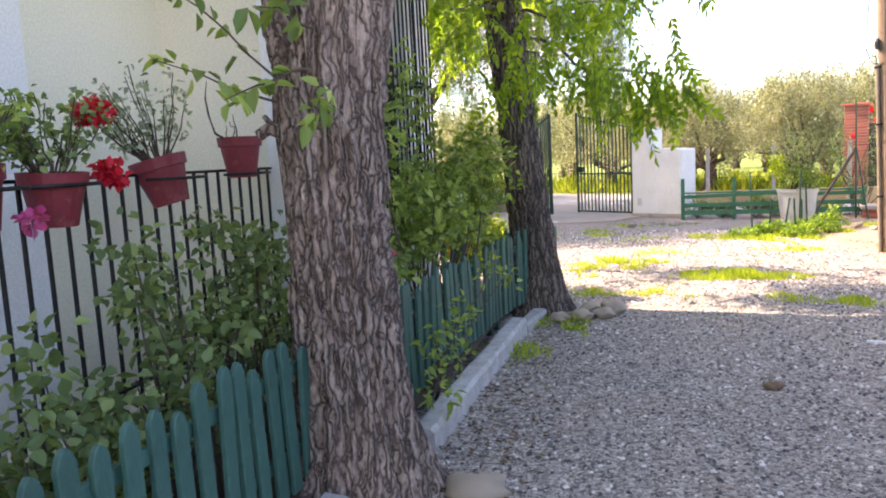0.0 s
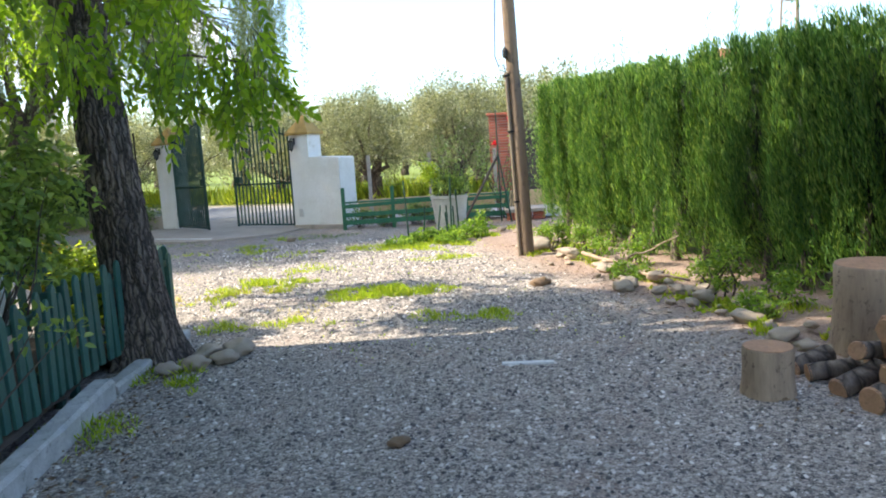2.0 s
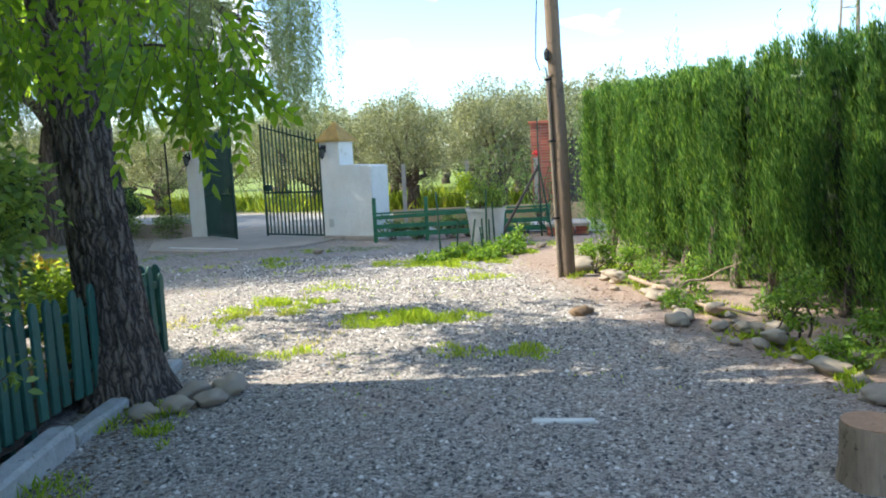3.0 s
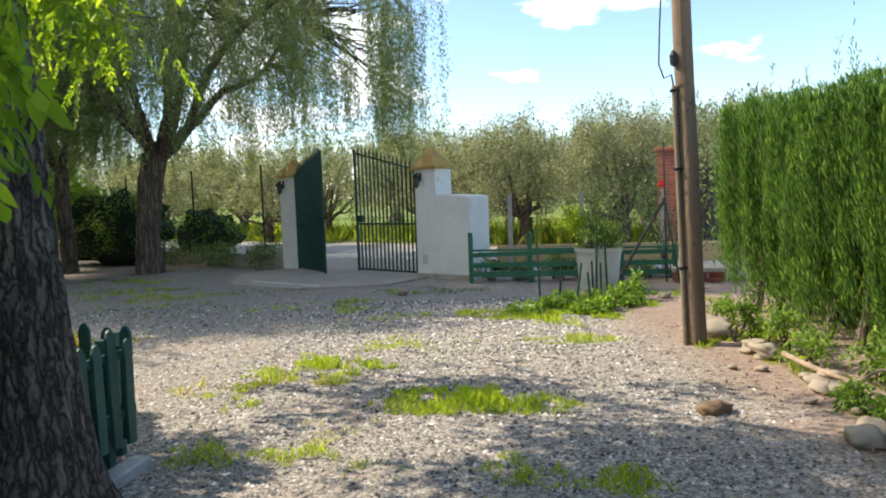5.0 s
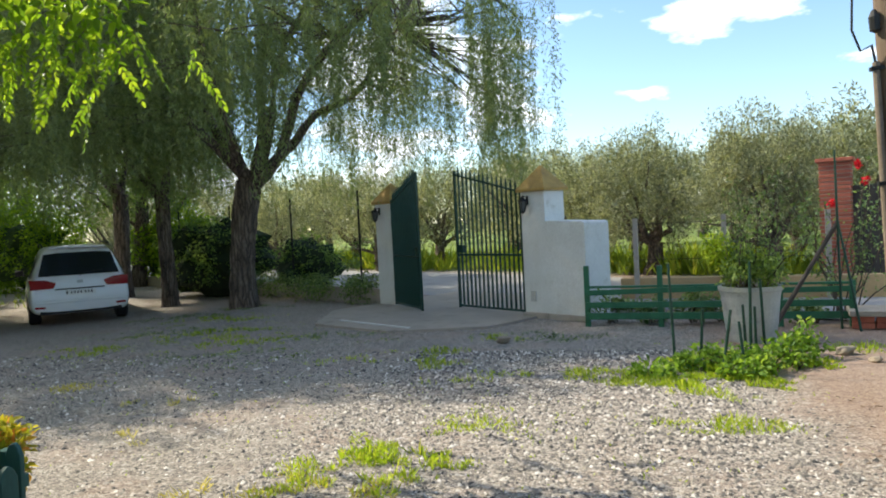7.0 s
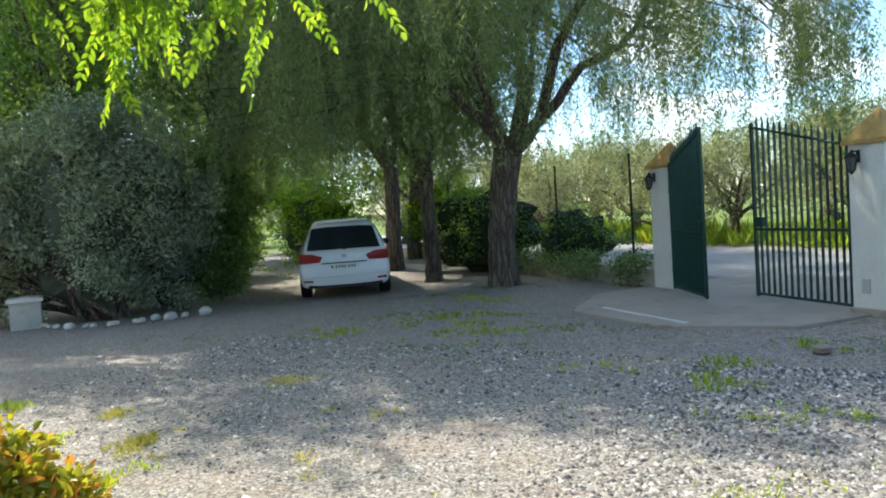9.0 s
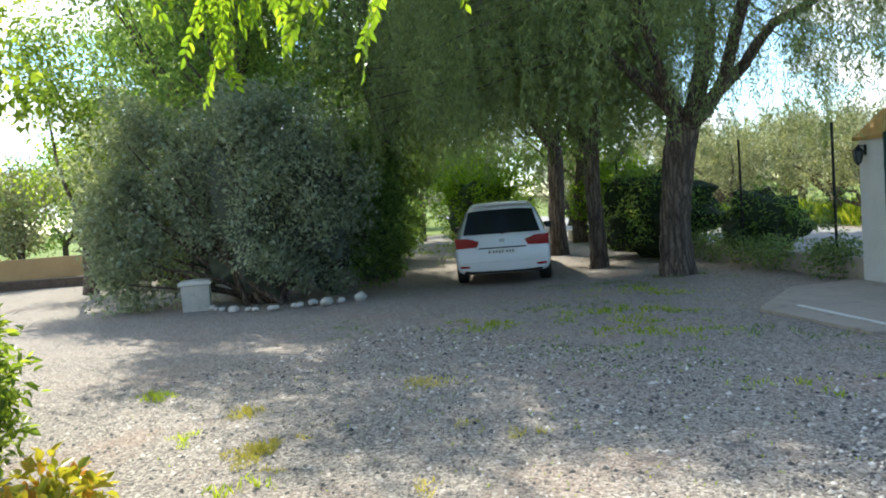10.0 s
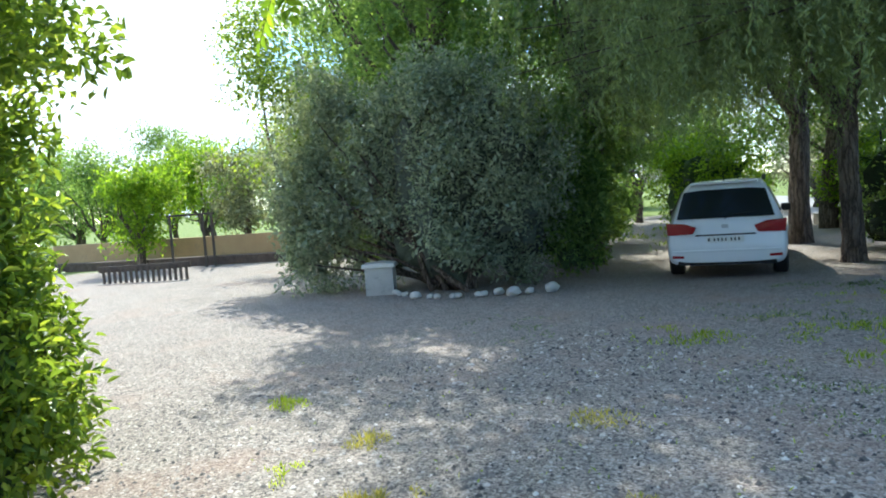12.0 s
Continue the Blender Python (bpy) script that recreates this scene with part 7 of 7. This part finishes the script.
def lattice_mast():
    m = thing("lattice_mast", "distant thin lattice mast behind the hedge", "mast", (MAST[0], MAST[1], 0), 20)
    for k in range(3):
        a = 2.094 * k
        bm = bmesh.new()
        cyl(bm, (1.0 * math.cos(a), 1.0 * math.sin(a), 0), (0.5 * math.cos(a), 0.5 * math.sin(a), 16), 0.09, 0.08, 6)
        part("leg", bm, M_PIPE, m)
    for z in np.arange(1.2, 16, 2.3):
        r = 1.0 - 0.5 * z / 16
        bm = bmesh.new()
        for k in range(3):
            a, b = 2.094 * k, 2.094 * (k + 1)
            cyl(bm, (r * math.cos(a), r * math.sin(a), z), (r * math.cos(b), r * math.sin(b), z), 0.035, sides=5)
        part("brace", bm, M_PIPE, m)
    h = thing("far_house", "distant house with a pale red roof", "house", (FARROOF[0], FARROOF[1], 0), 35)
    bm = bmesh.new()
    box(bm, -1.5, 1.5, -1.3, 1.3, 0, FARROOF[2] - 0.35)
    part("wall", bm, M_HOUSEWHITE, h)
    bm = bmesh.new()
    v = [bm.verts.new(p) for p in ((-1.7, -1.5, FARROOF[2] - 0.35), (1.7, -1.5, FARROOF[2] - 0.35), (1.7, 1.5, FARROOF[2] - 0.35), (-1.7, 1.5, FARROOF[2] - 0.35), (-1.7, 0, FARROOF[2] + 0.3), (1.7, 0, FARROOF[2] + 0.3))]
    for f in ((0, 1, 5, 4), (2, 3, 4, 5), (0, 4, 3), (1, 2, 5), (3, 2, 1, 0)):
        bm.faces.new([v[i] for i in f])
    part("roof", bm, M_ROOF, h)


lattice_mast()

# ---- grass, weeds, gravel ----
def tufts(name, label, spots, material, blade=(0.025, 0.105), width=0.009, spread=1.0):
    """Blades of grass: spots are (x, y, rx, ry, count)."""
    P, D, L = [], [], []
    for x, y, rx, ry, n in spots:
        a = RNG.random(n) * 6.283
        r = RNG.random(n) ** 0.55
        px, py = x + 1.3 * rx * r * np.cos(a), y + 1.3 * ry * r * np.sin(a)
        keep = np.array([noise.noise(Vector((u * 2.3, v * 2.3, 0))) + 0.7 * noise.noise(Vector((u * 7, v * 7, 3))) > -0.02 + 0.55 * q * q for u, v, q in zip(px, py, r)])
        px, py = px[keep], py[keep]
        z = np.array([ground_height(u, v) if abs(u) < 25 and abs(v - 6) < 25 else 0 for u, v in zip(px, py)])
        P.append(np.stack([px, py, z - 0.004], 1))
        D.append(np.stack([RNG.normal(size=len(px)) * 0.5 * spread, RNG.normal(size=len(px)) * 0.5 * spread, np.ones(len(px))], 1))
        L.append((blade[0] + (blade[1] - blade[0]) * RNG.random(len(px))) * (1.15 - 0.75 * r[keep]))
    P, D, L = np.concatenate(P), np.concatenate(D), np.concatenate(L)
    V, F = leaf_arrays(P, D, rand_dirs(len(P)), L, width * (0.7 + 0.6 * RNG.random(len(P))), 0.2)
    ob = hang(name, arrays_mesh(name, V, F), material, None)
    tagged(ob, label, "grass", kind="stuff")


tufts("grass", "bright yellow-green grass tufts in the gravel", [
    (1.15, 8.65, 0.66, 0.48, 5200), (-0.15, 9.75, 0.62, 0.8, 5200), (-0.5, 6.05, 0.28, 0.3, 1300), (3.78, 5.9, 0.28, 0.5, 1500), (3.68, 9.3, 0.25, 0.5, 1200), (-0.6, 8.7, 0.3, 0.3, 900), (0.25, 7.55, 0.3, 0.25, 700), (1.35, 7.3, 0.28, 0.25, 700), (1.9, 7.15, 0.2, 0.22, 500),
    (1.9, 11.9, 0.55, 0.7, 3200), (2.5, 12.5, 0.7, 0.7, 5200), (1.2, 12.3, 0.6, 0.35, 1800), (2.1, 10.7, 0.4, 0.4, 900), (0.1, 12.2, 0.6, 0.4, 600), (-0.1, 14.6, 0.5, 0.3, 700), (-0.55, 6.3, 0.4, 0.35, 1200), (-0.85, 5.3, 0.25, 0.5, 700),
    (-0.4, 7.7, 0.3, 0.3, 700), (-5.85, 10.15, 0.2, 0.15, 260), (-3.2, 9.6, 0.25, 0.2, 300), (-4.3, 9.85, 0.2, 0.2, 260), (-0.7, 13.6, 0.5, 0.4, 700),
    (-3.6, 14.4, 0.9, 0.7, 1800), (-4.6, 15.3, 1.0, 0.7, 2200), (-5.6, 14.0, 0.6, 0.5, 1000), (-5.5, 17.2, 1.0, 0.6, 1800), (-0.6, 12.9, 0.5, 0.35, 900), (-1.6, 13.0, 0.5, 0.4, 500), (0.5, 10.7, 0.5, 0.4, 600), (3.75, 10.8, 0.35, 0.8, 2200), (3.7, 8.4, 0.2, 1.2, 1500), (3.7, 6.0, 0.22, 1.0, 1600), (3.2, 10.3, 0.22, 0.2, 500), (3.8, 13.4, 0.4, 0.7, 1200), (4.15, 6.6, 0.28, 1.2, 2200), (4.35, 5.2, 0.25, 0.6, 1200), (3.95, 8.3, 0.22, 1.0, 1500)], L_GRASS)
tufts("dry_grass", "dry yellow grass tufts in the gravel", [(-3.65, 10.05, 0.35, 0.25, 1300), (-2.72, 11.3, 0.4, 0.2, 900), (-0.2, 9.4, 0.5, 0.4, 900), (-4.7, 10.4, 0.2, 0.15, 300), (-2.2, 10.2, 0.3, 0.2, 350), (-1.0, 9.2, 0.35, 0.25, 500), (-4.1, 11.8, 0.3, 0.2, 300), (0.3, 8.1, 0.4, 0.2, 300)], L_STRAW, (0.03, 0.10), 0.008, 1.5)
tufts("sparse_weeds", "tiny weeds scattered over the gravel", [(1.0, 10.5, 2.6, 3.2, 2600), (-3.0, 11.5, 4.0, 3.0, 2200), (-4.5, 15.0, 3.0, 2.2, 2600), (1.5, 6.8, 1.6, 0.9, 500)], L_GRASS, (0.015, 0.045), 0.01, 1.6)
tufts("dark_weeds", "dull green low weeds on the shaded gravel", [(-5.2, 15.6, 1.3, 0.9, 2400), (-3.4, 13.4, 1.2, 0.7, 1500), (-6.6, 17.8, 1.1, 0.6, 1700), (-2.4, 15.0, 0.9, 0.6, 1000), (0.6, 14.6, 1.0, 0.6, 1200), (-7.2, 13.0, 1.0, 0.5, 700), (-5.9, 19.0, 0.9, 0.5, 1500)], L_ROSE, (0.02, 0.07), 0.011, 1.6)
tufts("weeds", "leafy weeds in the bed by the path", [(2.4, 12.6, 0.8, 0.75, 2600), (1.15, 8.65, 0.5, 0.35, 350), (3.7, 7.0, 0.25, 1.2, 500), (-0.1, 9.8, 0.5, 0.55, 300), (3.75, 10.6, 0.3, 0.7, 800), (3.72, 6.2, 0.2, 0.9, 700)], L_GRASS, (0.05, 0.14), 0.028, 2.0)
# the verge and fields on the far side of the lane
spots = []
for i in range(46):
    s = -34 + i * 1.25
    c = Vector((-1.3, 19.3, 0)) + U * s + NRM * (5.3 + 1.0 * RNG.random())
    spots.append((c.x, c.y, 1.1, 0.9, 640))
    c = Vector((-1.3, 19.3, 0)) + U * s + NRM * (7.5 + 3.5 * RNG.random())
    spots.append((c.x, c.y, 1.4, 1.2, 420))
tufts("field_grass", "tall yellow-green grass along the far side of the lane", spots, L_FIELD, (0.3, 0.85), 0.05, 0.8)
spots = []
for i in range(12):
    spots.append((-14.0 - 1.3 * i + RNG.normal(), 21.5 + RNG.normal() * 2.0, 1.2, 1.0, 300))
tufts("back_grass", "sunlit grass beneath the trees behind the car", spots, L_FIELD, (0.1, 0.3), 0.03, 0.8)


def litter():
    n = 900
    P = np.stack([np.concatenate([RNG.normal(-0.72, 0.18, n // 2), RNG.normal(3.3, 0.35, n - n // 2)]), np.concatenate([RNG.uniform(2.6, 6.6, n // 2), RNG.uniform(4.2, 11.5, n - n // 2)]), np.full(n, 0.02)], 1)
    D = rand_dirs(n) * np.array([1, 1, 0.15])
    V, F = leaf_arrays(P, D, np.array([[0, 0, 1.0]]) + rand_dirs(n) * 0.4, 0.045, 0.02, 0.2)
    ob = hang("leaf_litter", arrays_mesh("leaf_litter", V, F), M_LEAFLITTER, None)
    tagged(ob, "dry brown leaves on the ground", "leaf litter", kind="stuff")


litter()


def gravel():
    """Loose pebbles on the yard, thickest where the walk passes."""
    n = 105000
    y = 1.2 + 12.5 * RNG.random(n) ** 1.5
    x = np.where(RNG.random(n) < 0.62, RNG.uniform(-0.95, 3.3, n), RNG.uniform(-6.5, 3.2, n))
    ok = ((x > -0.95) | (y > 8.3)) & ((x + 0.12 * y < 3.78 + 0.25 * RNG.normal(size=n)))
    x, y = x[ok], y[ok]
    n = len(x)
    z = np.array([ground_height(u, v) for u, v in zip(x, y)])
    s = 0.005 + 0.014 * RNG.random(n) ** 3 + 0.0012 * np.clip(y - 6, 0, 8)
    base = np.array([(1, 0, 0), (-0.5, 0.87, 0), (-0.5, -0.87, 0), (0.1, 0.05, 1), (0.5, 0.8, 0.5), (-0.9, 0.1, 0.45), (0.45, -0.85, 0.5)], float)
    base = np.array([(1, 0.1, 0), (0.1, 1, 0), (-1, 0, 0), (0, -1, 0), (0.15, 0.1, 0.75)], float)
    a = RNG.random(n) * 6.283
    ca, sa = np.cos(a), np.sin(a)
    st = 0.7 + 0.6 * RNG.random((n, 5, 3))
    b = base[None] * st
    X = (b[..., 0] * ca[:, None] - b[..., 1] * sa[:, None]) * s[:, None] + x[:, None]
    Y = (b[..., 0] * sa[:, None] + b[..., 1] * ca[:, None]) * s[:, None] + y[:, None]
    Z = b[..., 2] * s[:, None] + z[:, None] - 0.001
    V = np.stack([X, Y, Z], -1).reshape(-1, 3)
    f = np.array([(0, 1, 4), (1, 2, 4), (2, 3, 4), (3, 0, 4)])
    F = (np.arange(n)[:, None, None] * 5 + f[None]).reshape(-1, 3)
    ob = hang("gravel", arrays_mesh("gravel", V, F), M_PEBBLE, None)
    tagged(ob, "loose grey gravel of the yard", "gravel", kind="stuff")


gravel()
